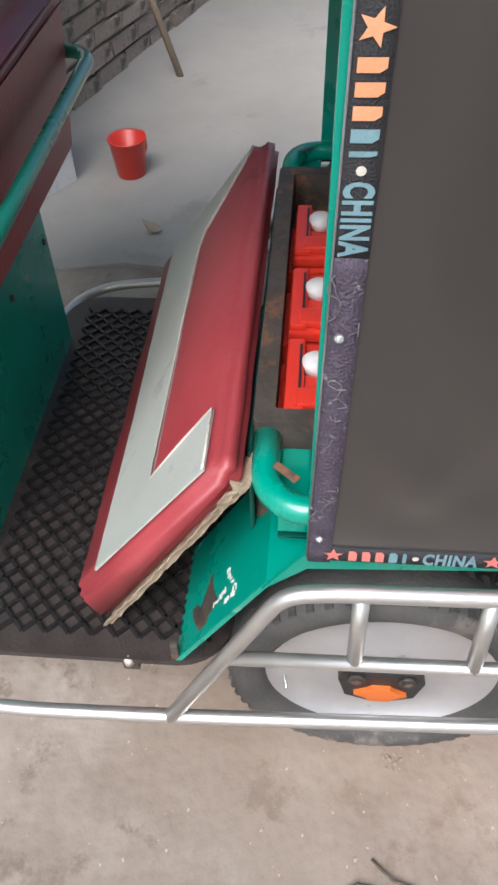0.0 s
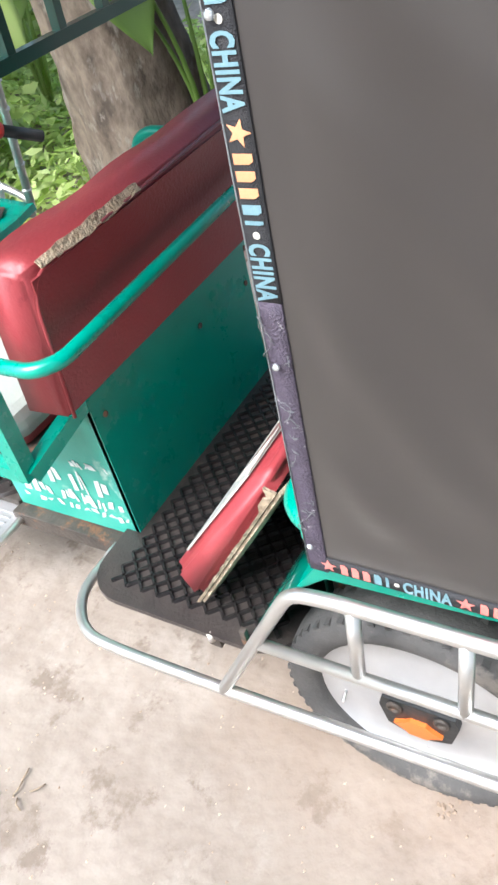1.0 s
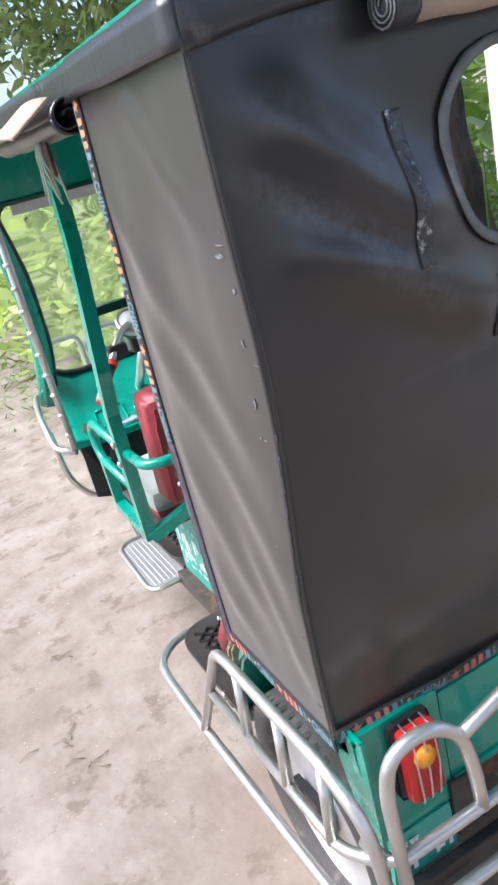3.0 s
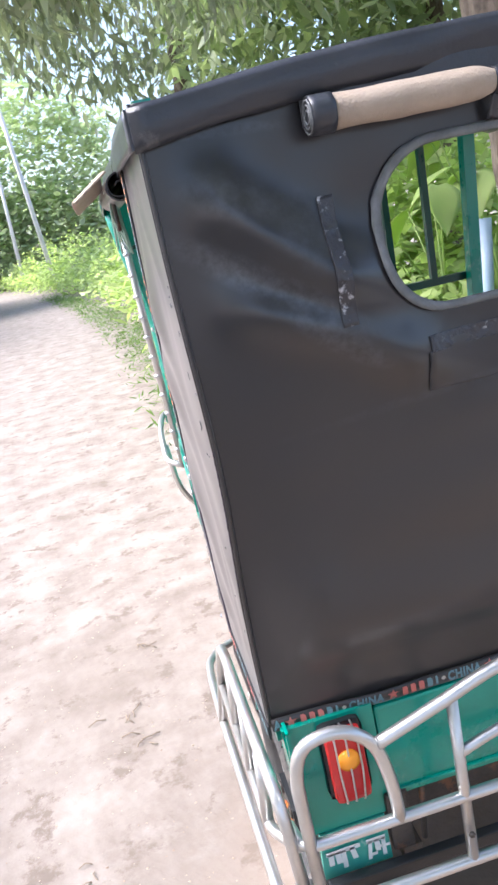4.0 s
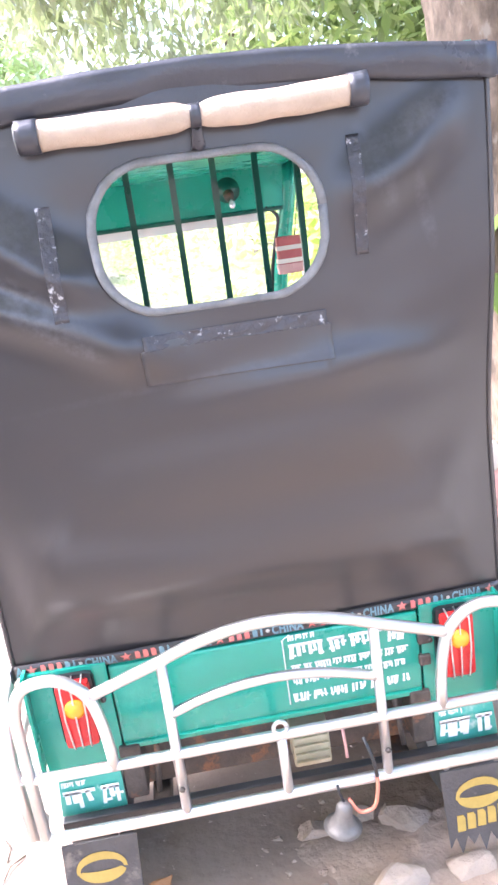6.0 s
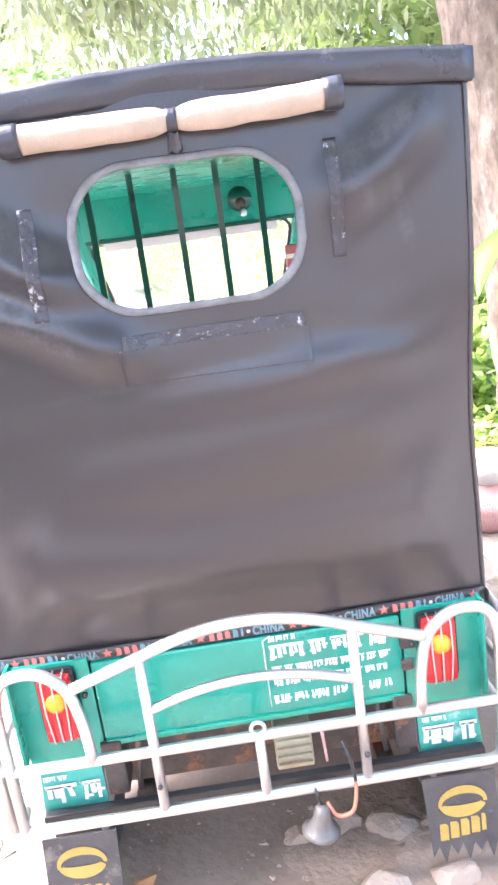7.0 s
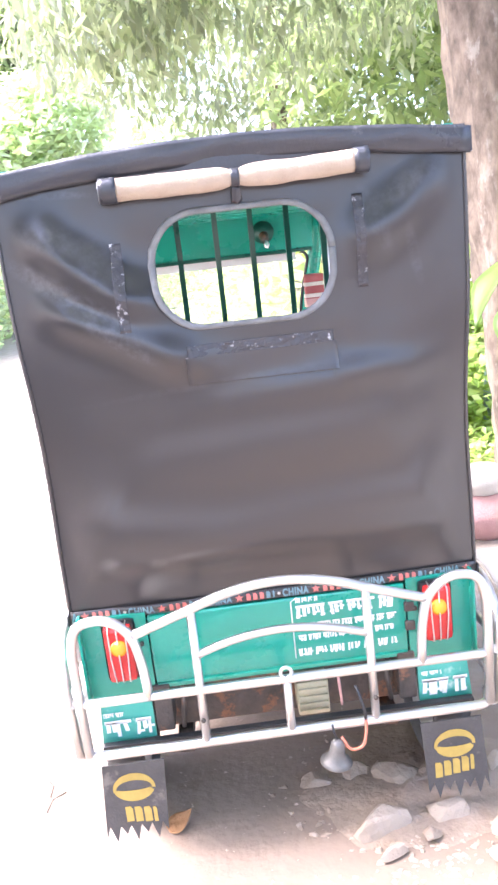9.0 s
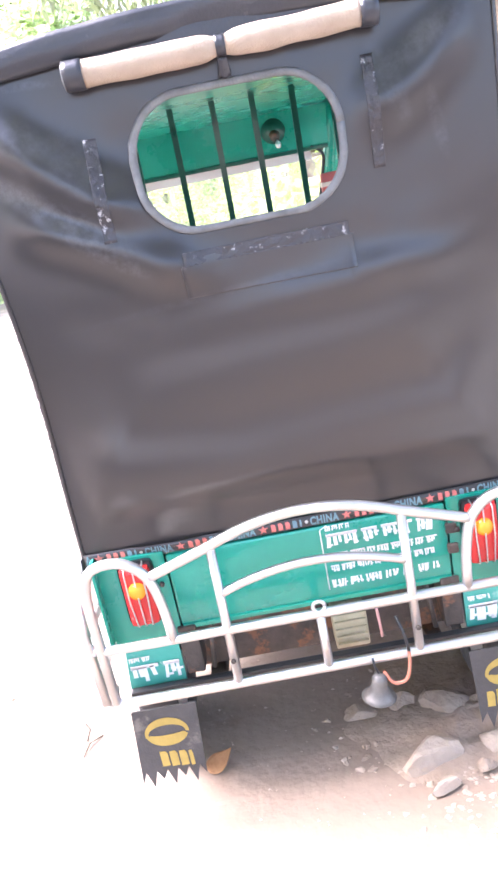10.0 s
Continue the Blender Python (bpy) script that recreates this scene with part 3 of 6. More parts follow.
def build_rear():
    bm = bmesh.new()
    hole = rounded_hole(*WIN, n=26)
    m = len(hole)
    # rings from the hole outward to the rectangle
    outer = []
    for x, z in hole:
        dx, dz = x - WIN[0], z - WIN[1]
        k = min((HW - WIN[0]) / dx if dx > 1e-6 else 1e9, (-HW - WIN[0]) / dx if dx < -1e-6 else 1e9, (Z1 - WIN[1]) / dz if dz > 1e-6 else 1e9, (Z0 - WIN[1]) / dz if dz < -1e-6 else 1e9)
        outer.append((WIN[0] + dx * k, WIN[1] + dz * k))
    # put exact corners in
    for cx, cz in ((HW, Z1), (-HW, Z1), (-HW, Z0), (HW, Z0)):
        i = min(range(m), key=lambda q: (outer[q][0] - cx) ** 2 + (outer[q][1] - cz) ** 2)
        outer[i] = (cx, cz)
    rows = 48
    rings = []
    for k in range(rows + 1):
        t = (k / rows)
        rings.append([bm.verts.new((hx + (ox - hx) * t, rear_y(hx + (ox - hx) * t, hz + (oz - hz) * t), hz + (oz - hz) * t)) for (hx, hz), (ox, oz) in zip(hole, outer)])
    for a, b in zip(rings, rings[1:]):
        for j in range(m):
            bm.faces.new((a[j], a[(j + 1) % m], b[(j + 1) % m], b[j])).smooth = True
    bmesh.ops.subdivide_edges(bm, edges=[e for e in bm.edges if e.calc_length() > 0.04], cuts=2, use_grid_fill=True)
    for v in bm.verts:
        v.co.y = rear_y(v.co.x, v.co.z)
        v.co.x *= half_width(v.co.z) / HW
    for f in bm.faces:
        f.smooth = True
    bmesh.ops.recalc_face_normals(bm, faces=bm.faces)
    if sum(f.normal.y for f in bm.faces) > 0:
        bmesh.ops.reverse_faces(bm, faces=bm.faces)
    bmesh.ops.solidify(bm, geom=bm.faces[:], thickness=0.004)
    return bm


hood = part("rear_canvas", build_rear(), TARP, rick, "sagging black vinyl rear canvas with a window hole")
hole = rounded_hole(*WIN, n=10)


def window_border(u, v):
    x, z = hole[int(round(u * len(hole))) % len(hole)]
    dx, dz = x - WIN[0], z - WIN[1]
    k = (v * (0.013 + 0.003 * noise.noise(Vector((x * 40, z * 40, 1)))) - 0.002) / math.hypot(dx, dz)
    x, z = x + dx * k, z + dz * k
    return (x, rear_y(x, z) - 0.003 - 0.003 * math.sin(math.pi * v), z)


part("window_piping", sheet(window_border, len(hole), 4, 0.003), PIPING, hood, "frayed pale grey piping")


SIDE_FOLDS = ((0.36, 1.5, 0.05, 1.15, 0.03, 0.0055), (0.2, 1.62, -0.02, 1.4, 0.025, 0.004), (0.37, 1.15, 0.15, 0.8, 0.035, 0.0055), (0.33, 1.32, 0.02, 0.92, 0.03, 0.0045), (0.36, 0.86, 0.2, 0.69, 0.03, 0.0045), (0.15, 0.95, 0.03, 0.72, 0.025, 0.004))


def side_x(y, z):
    s = (z - Z0) / (1.67 - Z0)
    fade = min(1, max(0, y) / 0.06) * min(1, max(0, 0.358 - y) / 0.06) * min(1, max(0, z - 0.668) / 0.07)
    q = y + 0.10 * (z - 0.9)
    pleat = 0.006 * noise.noise(Vector((q * 5, z * 1.6, 9))) + 0.0012 * noise.noise(Vector((q * 16, z * 5, 4)))
    sag = 0.006 * math.exp(-((q - 0.3) / 0.05) ** 2) * math.exp(-((z - 1.25) / 0.3) ** 2) - 0.004 * math.exp(-((q - 0.18) / 0.08) ** 2) + 0.002 * math.exp(-((y - 0.3 + 0.5 * (z - 0.7)) / 0.03) ** 2) * math.exp(-((z - 0.76) / 0.08) ** 2)
    tuck = 0.004 * math.exp(-((z - 0.72) / 0.05) ** 2) * math.sin(26 * y + 5 * z)
    for ay, az, by, bz, w, h in SIDE_FOLDS:
        dy, dz = by - ay, bz - az
        q2 = dy * dy + dz * dz
        along_fold = ((y - ay) * dy + (z - az) * dz) / q2
        d = ((y - ay) * dz - (z - az) * dy) / math.sqrt(q2) + 0.012 * noise.noise(Vector((y * 7, z * 7, 3)))
        sag += h * math.exp(-(d / w) ** 2) * math.exp(-max(0.0, abs(along_fold - 0.5) - 0.3) ** 2 * 14)
    back = math.exp(-max(0.0, y - edge_y(z)) / 0.09)
    return HW + (half_width(z) - HW) * back + 0.006 * math.sin(math.pi * min(1.0, max(0.0, s))) * (1 - back) + (pleat + sag + tuck) * fade


Y_FRONT = 0.391


def front_edge(z):
    return Y_FRONT - 0.024 * (z - Z0)


for sgn in (-1, 1):
    def side(u, v, sgn=sgn):
        z = 0.634 + (1.672 - 0.634) * v
        y0, y1 = edge_y(z) - 0.001, front_edge(z)
        y = y0 + (y1 - y0) * u
        return (sgn * side_x(y, z), y, z)
    bm = sheet(side, 48, 60, 0.004 * -sgn)
    panel = part("side_canvas", bm, TARP_SIDE, rick, "taut black vinyl side canvas")
    # corner welt
    part("corner_welt", tube([(sgn * (half_width(Z0 + 0.01 + (1.655 - Z0) * i / 30) - 0.0005), edge_y(Z0 + 0.01 + (1.655 - Z0) * i / 30) - 0.0005, Z0 + 0.01 + (1.655 - Z0) * i / 30) for i in range(31)], 0.0035, 8), TARP, panel, "worn stitched corner seam")

# small torn holes and frayed stitching by the rear seam
rh = random.Random(31)
for z, y, w, h2 in ((1.402, 0.03, 0.021, 0.0055), (1.415, 0.024, 0.018, 0.0025), (1.362, 0.016, 0.006, 0.006), (1.43, 0.014, 0.003, 0.003), (1.298, 0.028, 0.004, 0.006), (1.292, 0.027, 0.003, 0.003), (1.215, 0.03, 0.005, 0.013), (1.165, 0.032, 0.004, 0.004), (1.163, 0.022, 0.007, 0.002), (0.99, 0.035, 0.003, 0.003), (0.9, 0.03, 0.003, 0.003), (0.84, 0.012, 0.003, 0.004), (0.71, 0.014, 0.01, 0.003), (1.27, 0.008, 0.014, 0.001)):
    y += edge_y(z)
    x, w, h2 = -side_x(y, z) - 0.0048, w * 0.65, h2 * 0.65
    part("torn_hole", plate([(x, y - w, z), (x, y - w * 0.2, z + h2), (x, y + w, z + h2 * 0.3), (x, y + w * 0.3, z - h2)], (-1, 0, 0), 0.0008), PIPING, rick, "small torn hole with pale threads")
for k in range(22):
    z = 0.93 + 0.011 * k + rh.uniform(-0.006, 0.006)
    y = edge_y(z) - 0.004
    x = -half_width(z) - 0.003
    part("frayed_thread", tube([(x, y + 0.004, z), (x - 0.002, y + rh.uniform(-0.001, 0.006), z + 0.008), (x - 0.001, y + 0.003, z + rh.uniform(0.01, 0.022))], 0.0008, 5), TAPE_BARE, rick, "frayed pale seam thread")

# roof of the hood
ROOF_Y1 = 1.95


def roof_z(x):
    return 1.653 + 0.034 * (1 - (x / 0.5) ** 2)


def roof_fn(u, v):
    x = -0.507 + 1.014 * u
    y0 = rear_y(max(-0.49, min(0.49, x)), 1.66) - 0.012
    y = y0 + (ROOF_Y1 - y0) * v
    drop = -0.02 * max(0, (v - 0.75) / 0.25)
    return (x, y, roof_z(x) + 0.012 + drop + 0.003 * noise.noise(Vector((x * 4, y * 3, 5))))


roof = part("hood_roof", sheet(roof_fn, 28, 40, 0.006), TARP_TOP, rick, "arched black vinyl roof")


def valance(u, v):
    x = -0.507 + 1.014 * u
    z = roof_z(x) + 0.012 - (0.052 + 0.004 * noise.noise(Vector((x * 9, 0, 2)))) * v
    return (x, rear_y(max(-0.49, min(0.49, x)), 1.66) - 0.013 + 0.005 * v - 0.005 * math.sin(math.pi * v) + 0.006 * noise.noise(Vector((x * 9, z * 22, 0))), z)


part("rear_valance", sheet(valance, 40, 6, 0.004), TARP_TOP, roof, "padded black vinyl valance with a stitched hem")
for sgn in (-1, 1):
    def side_val(u, v, sgn=sgn):
        y = -0.058 + (ROOF_Y1 + 0.05) * u
        return (sgn * (0.508 + 0.003 * math.sin(9 * y)), y, 1.664 - 0.02 * max(0, (u - 0.75) / 0.25) - (0.05 + 0.012 * noise.noise(Vector((y * 5, sgn, 0)))) * v)
    part("side_valance", sheet(side_val, 40, 4, 0.004 * sgn), TARP_TOP, roof)

# rolled curtain over the window
ROLL_Z, ROLL_Y = 1.616, -0.068


def roll_fn(x):
    d = abs(x - 0.008)
    return 0.0222 - 0.008 * math.exp(-(d / 0.02) ** 2) + 0.0022 * noise.noise(Vector((x * 16, 0, 4)))


def roll_mesh(x0, x1, extra=0.0):
    bm = bmesh.new()
    n = max(3, int((x1 - x0) / 0.008))
    rings = []
    for i in range(n + 1):
        x = x0 + (x1 - x0) * i / n
        r = roll_fn(x) + extra
        rings.append([bm.verts.new((x, ROLL_Y + r * math.cos(2 * math.pi * j / 16), ROLL_Z + 0.012 * x - 0.004 * (1 - (x / 0.29) ** 2) + r * 1.05 * math.sin(2 * math.pi * j / 16) + 0.0028 * noise.noise(Vector((x * 14, j * 0.9, 0))))) for j in range(16)])
    for a, b in zip(rings, rings[1:]):
        for j in range(16):
            bm.faces.new((a[j], b[j], b[(j + 1) % 16], a[(j + 1) % 16])).smooth = True
    bm.faces.new(rings[0])
    bm.faces.new(rings[-1][::-1])
    return bm


curtain = part("rolled_curtain", roll_mesh(-0.238, 0.258), BEIGE_CLOTH, rick, "rolled beige canvas window curtain tied in the middle")
part("curtain_end", roll_mesh(-0.27, -0.236, 0.002), TARP_TOP, curtain, "black hem of the curtain roll")
part("curtain_end", roll_mesh(0.256, 0.287, 0.002), TARP_TOP, curtain, "black hem of the curtain roll")
strap = part("curtain_strap", roll_mesh(0.0, 0.017, 0.0025), TARP_TOP, curtain, "black tie strap")
part("strap_knot", sheet(lambda u, v: (0.008 + 0.016 * (u - 0.5) * (1 + 0.5 * v), ROLL_Y + 0.004 + 0.014 * v, ROLL_Z - 0.022 - 0.03 * v + 0.003 * math.sin(8 * u)), 6, 6, 0.003), TARP_TOP, strap, "creased end of the strap")
spiral = [(-0.2712, ROLL_Y + (0.006 + 0.0005 * q) * math.cos(0.5 * q), ROLL_Z - 0.004 + (0.006 + 0.0005 * q) * math.sin(0.5 * q)) for q in range(40)]
part("roll_spiral", tube(spiral, 0.0014, 5), PIPING, curtain, "pale rolled layers")

# taped strips and patch on the rear canvas; the cloth from which the curtain is rolled
def strip(x0, x1, z0, z1, mat, name, label, lift=0.003):
    n = 28
    def fn(u, v):
        x, z = x0 + (x1 - x0) * u, z0 + (z1 - z0) * v
        return (x, rear_y(x, z) - lift, z)
    return part(name, sheet(fn, n, n, 0.002), mat, hood, label)


strip(-0.274, 0.289, 1.6, 1.664, TARP_TOP, "curtain_cloth", "black vinyl cloth above the curtain roll", 0.012)
strip(-0.27, -0.246, 1.322, 1.508, TAPE_CLEAR, "tape_strip", "shiny old plastic tape strip")
strip(0.254, 0.276, 1.36, 1.556, TAPE_CLEAR, "tape_strip", "shiny old plastic tape strip")
strip(-0.134, 0.19, 1.25, 1.276, TAPE_CLEAR, "tape_strip", "shiny old plastic tape strip")
strip(-0.14, 0.196, 1.188, 1.252, TARP, "canvas_patch", "black vinyl patch under the tape", 0.003)

# ---- printed webbing along the hood's edges ----
def glyph_mesh(text, size):
    cu = bpy.data.curves.new("glyph", "FONT")
    cu.body, cu.size, cu.align_x, cu.align_y = text, size, "LEFT", "BOTTOM_BASELINE"
    cu.offset, cu.resolution_u, cu.space_character = 0.042, 3, 1.12
    ob = bpy.data.objects.new("glyph", cu)
    me = bpy.data.meshes.new_from_object(ob)
    bpy.data.objects.remove(ob)
    return me


WORD = glyph_mesh("CHINA", 1.0)
xs_all = [v.co.x for v in WORD.vertices]
ys_all = [v.co.y for v in WORD.vertices]
WX0, WX1, WY0, WY1 = min(xs_all), max(xs_all), min(ys_all), max(ys_all)
PERIOD = 0.187


def star_pts(r):
    return [(r * (1 if k % 2 == 0 else 0.42) * math.sin(math.pi * k / 5), r * (1 if k % 2 == 0 else 0.42) * math.cos(math.pi * k / 5)) for k in range(10)]


def lettering(place, start, end, h, first=0.0):
    """Sets of meshes by ink along the band: place(s, t) gives the place s metres along and t across."""
    inks = {"warm": bmesh.new(), "blue": bmesh.new(), "cream": bmesh.new()}

    def poly(bm, pts):
        ok = [p for p in pts if start <= p[0] <= end]
        if len(ok) == len(pts):
            bm.faces.new([bm.verts.new(place(s, t)) for s, t in pts])

    s = first
    while s < end:
        poly(inks["warm"], [(s + x, y) for x, y in star_pts(h * 0.55)])
        x = s + 0.018
        for k in range(5):  # plain blocks
            w = 0.0125 if k < 4 else 0.0055
            bm = inks["warm"] if k < 3 else inks["blue"]
            poly(bm, [(x, -h * 0.42), (x + w * 0.8, -h * 0.42), (x + w * 0.8, h * 0.22), (x + w * 0.55, h * 0.42), (x, h * 0.42)])
            x += w + 0.0035
        poly(inks["cream"], [(x + 0.006 + 0.004 * math.cos(a), 0.004 * math.sin(a)) for a in [k * math.pi / 5 for k in range(10)]])
        x += 0.0145
        w = s + PERIOD - 0.017 - x
        bm = inks["blue"]
        for f in WORD.polygons:
            poly(bm, [(x + (WORD.vertices[i].co.x - WX0) / (WX1 - WX0) * w, ((WORD.vertices[i].co.y - WY0) / (WY1 - WY0) - 0.5) * h) for i in f.vertices])
        s += PERIOD
    return inks


def webbing(name, place, start, end, width, first, mat, lines):
    n = max(6, int((end - start) / 0.02))
    def fn(u, v):
        return place(start + (end - start) * u, width * (v - 0.5), 0.003)
    bm = sheet(fn, n, 2, 0.003)
    bmesh.ops.recalc_face_normals(bm, faces=bm.faces)
    band = part(name, bm, mat, rick, "black woven edging band printed with a repeated word and stars")
    if lines:
        for ink, mesh in lettering(lambda s, t: place(s, t, 0.0046), start, end, width * 0.86, first).items():
            m = {"warm": lines, "blue": BLUE_INK, "cream": CREAM_INK}[ink]
            tagged(part("printed_letters", mesh, m, band), kind="stuff")
    return band


# rear hem, left to right
webbing("edging_band", lambda s, t, o: (s, rear_y(s, max(Z0, Z0 + 0.008 + t)) - o - 0.004, Z0 + 0.007 + t), -0.496, 0.496, 0.0245, -0.462 - PERIOD, TARP, PINK_INK)
for sgn in (-1, 1):
    # front edge, read from the top down
    webbing("edging_band", lambda s, t, o, g=sgn: (g * (side_x(Y_FRONT, 1.66 - s) + o + 0.0035), front_edge(1.66 - s) - 0.0145 - t * (1 if g < 0 else -1), 1.66 - s), 0.0, 0.596, 0.028, 0.424 - 3 * PERIOD, TARP_BAND, ORANGE_INK)
    webbing("edging_band", lambda s, t, o, g=sgn: (g * (side_x(Y_FRONT, 1.66 - s) + o + 0.0035), front_edge(1.66 - s) - 0.0145 - t, 1.66 - s), 0.596, 1.03, 0.027, 0, TAPE_BARE, None)
    # lower hem of the side
    webbing("edging_band", lambda s, t, o, g=sgn: (g * (side_x(s, Z0) + o + 0.0035), (front_edge(Z0) - s) if g < 0 else s, 0.648 + t), 0.0, 0.39, 0.027, 0.031, TARP_BAND, PINK_INK)
rf = random.Random(61)
for k in range(16):
    z = rf.uniform(0.7, 1.02)
    y0 = front_edge(z) - rf.uniform(0.0, 0.02)
    x = -side_x(Y_FRONT, z) - 0.0092
    pts = [(x, y0, z)]
    for q in range(4):
        py, pz = pts[-1][1], pts[-1][2]
        pts.append((x - rf.uniform(0, 0.002), min(front_edge(z) + 0.002, max(front_edge(z) - 0.027, py + rf.uniform(-0.012, 0.012))), pz + rf.uniform(-0.008, 0.016)))
    part("frayed_thread", tube(fillet(pts, 0.006, 3), 0.0005, 4), PIPING, rick, "frayed pale seam thread")
for g in (-1, 1):
    part("band_edge", tube([(g * (side_x(Y_FRONT, z) + 0.0065), front_edge(z) + 0.0005, z) for z in (0.64, 0.9, 1.2, 1.5, 1.66)], 0.0012, 5), PIPING, rick, "pale stitched selvedge")
for z, y in ((0.985, 0.372), (1.33, 0.366), (0.69, 0.378)):
    part("rivet", lathe([(0.001, 0.004), (0.0038, 0.0028), (0.0052, 0.0)], 12, pose(-0.5 - 0.0138, y, z, 0, -90, 0)), MIRROR, rick, "bright dome rivet")

# ---- tubular bumper cage ----
R = 0.0115
CY = -0.095
cage = part("rear_bumper", tube([(-0.5, -0.03, 0.34), (-0.492, CY, 0.34), (0.482, CY, 0.34), (0.5, -0.03, 0.34)], R, 12, 0.045), CHROME, rick, "bent polished steel tube bumper")
part("bumper_tube", tube([(-0.51, -0.03, 0.48), (-0.5, CY, 0.48), (0.492, CY, 0.476), (0.51, -0.03, 0.476)], R * 0.95, 12, 0.045), CHROME, cage)
for g in (-1, 1):
    part("bumper_hoop", tube([(g * 0.485, CY, 0.345), (g * 0.487, CY, 0.62), (g * 0.47, CY, 0.68), (g * 0.4, CY, 0.69), (g * 0.345, CY, 0.645), (g * 0.328, CY, 0.56), (g * 0.325, CY, 0.475)], R, 12, 0.05), CHROME, cage)
    part("bumper_post", tube([(g * 0.205, CY, 0.338), (g * 0.203, CY, 0.69)], R * 0.9, 12), CHROME, cage)
    part("bumper_bolt", lathe([(0.006, 0.0), (0.006, 0.004), (0.001, 0.006)], 6, pose(g * 0.206, CY - 0.01, 0.405, 90, 0, 0)), STEEL_DARK, cage)


def arch(x):
    return 0.727 - 1.05 * x * x if abs(x) < 0.2 else 0.685 - 0.33 * (abs(x) - 0.2)


part("bumper_arch", tube([(x, CY, arch(x)) for x in [-0.343 + 0.686 * i / 40 for i in range(41)]], R, 12), CHROME, cage)
part("bumper_arch", tube([(x, CY, 0.607 - 0.95 * x * x) for x in [-0.2 + 0.4 * i / 24 for i in range(25)]], R * 0.85, 12), CHROME, cage)
part("bumper_post", tube([(0.0, CY, 0.338), (0.0, CY, 0.48)], R * 0.9, 12), CHROME, cage)
part("bumper_ring", tube([(0.0 + 0.013 * math.cos(a), CY - 0.004, 0.497 + 0.013 * math.sin(a)) for a in [i * math.pi / 8 for i in range(17)]], 0.0045, 8), CHROME, cage)

for g in (-1, 1):
    X = g * 0.552
    rail = part("side_guard", tube([(g * 0.498, CY + 0.02, 0.335), (X, -0.02, 0.312), (g * 0.562, 0.585, 0.288), (g * 0.56, 0.82, 0.274), (g * 0.55, 0.93, 0.264), (g * 0.47, 1.0, 0.262), (g * 0.345, 1.0, 0.258)], R, 12, 0.09), CHROME, rick, "bent polished steel side guard with step hoop")
    part("guard_tube", tube([(g * 0.562, 0.585, 0.288), (g * 0.532, 0.418, 0.595), (g * 0.53, 0.36, 0.602), (g * 0.527, 0.02, 0.608), (g * 0.52, -0.075, 0.56), (g * 0.51, -0.085, 0.34)], R, 12, 0.05), CHROME, rail)
    part("guard_tube", tube([(g * 0.545, 0.502, 0.45), (g * 0.54, 0.0, 0.455), (g * 0.505, CY + 0.01, 0.478)], R * 0.9, 12, 0.03), CHROME, rail)
    for y in (0.322, 0.165, 0.02):
        part("guard_post", tube([(g * 0.541, y, 0.452), (g * 0.529, y, 0.602)], R * 0.95, 12), CHROME, rail)
    part("guard_fitting", lathe([(0.008, 0), (0.009, 0.016), (0.007, 0.021), (0.002, 0.022)], 14, pose(g * 0.47, 0.668, 0.268)), PALE_SACK, rail, "white plastic cap on a bolt")
    part("guard_bracket", box(g * 0.44 - 0.012, g * 0.44 + 0.04 * g + 0.012, 0.655, 0.682, 0.24, 0.272, 0.003), STEEL_DARK, rail)
    part("guard_fitting", lathe([(0.012, -0.02), (0.014, 0.0), (0.013, 0.022), (0.004, 0.028)], 12, pose(g * 0.35, 1.0, 0.258, 0, g * 90, 0)), CHROME, rail)

# ---- rear body ----
for g in (-1, 1):
    corner = part("corner_panel", plate([(g * 0.472, -0.036, 0.43), (g * 0.318, -0.036, 0.43), (g * 0.318, -0.036, 0.662), (g * 0.484, -0.036, 0.662)], (0, 1, 0), 0.02), GREEN, rick, "green enamelled corner panel")
    part("lower_plate", plate([(g * 0.466, -0.044, 0.332), (g * 0.332, -0.044, 0.332), (g * 0.332, -0.04, 0.428), (g * 0.458, -0.04, 0.428)], (0, 1, 0), 0.012), GREEN_PALE, corner, "pale green painted plate with worn white writing")
    lamp = part("tail_lamp", box(g * 0.385 - 0.04, g * 0.385 + 0.04, -0.05, -0.034, 0.5, 0.655, 0.014), BLACK, rick, "tail lamp with ribbed red and amber lens")
    part("red_lens", box(g * 0.385 - 0.034, g * 0.385 + 0.034, -0.075, -0.048, 0.507, 0.65, 0.012), LENS_RED, lamp)
    part("amber_lens", lathe([(0.021, 0.0), (0.019, 0.012), (0.01, 0.017), (0.001, 0.018)], 20, pose(g * 0.385, -0.07, 0.598, 90, 0, 0)), AMBER, lamp)
    for dx in (-0.02, 0.0, 0.02):
        part("lamp_guard_wire", tube([(g * 0.385 + dx, -0.05, 0.655), (g * 0.385 + dx, -0.082, 0.648), (g * 0.385 + dx * 1.02, -0.085, 0.58), (g * 0.385 + dx * 0.8, -0.08, 0.51), (g * 0.385 + dx * 0.8, -0.05, 0.5)], 0.0018, 6, 0.01), CHROME, lamp)
    part("lamp_screw", lathe([(0.006, 0), (0.006, 0.006), (0.001, 0.008)], 8, pose(g * 0.335, -0.038, 0.585, 90, 0, 0)), STEEL_DARK, lamp)
gate = part("tailgate", box(-0.315, 0.315, -0.034, -0.018, 0.46, 0.65, 0.006), GREEN, rick, "green enamelled tailgate with white writing")
part("tailgate_fold", box(-0.312, 0.312, -0.04, -0.03, 0.46, 0.472, 0.003), GREEN, gate)
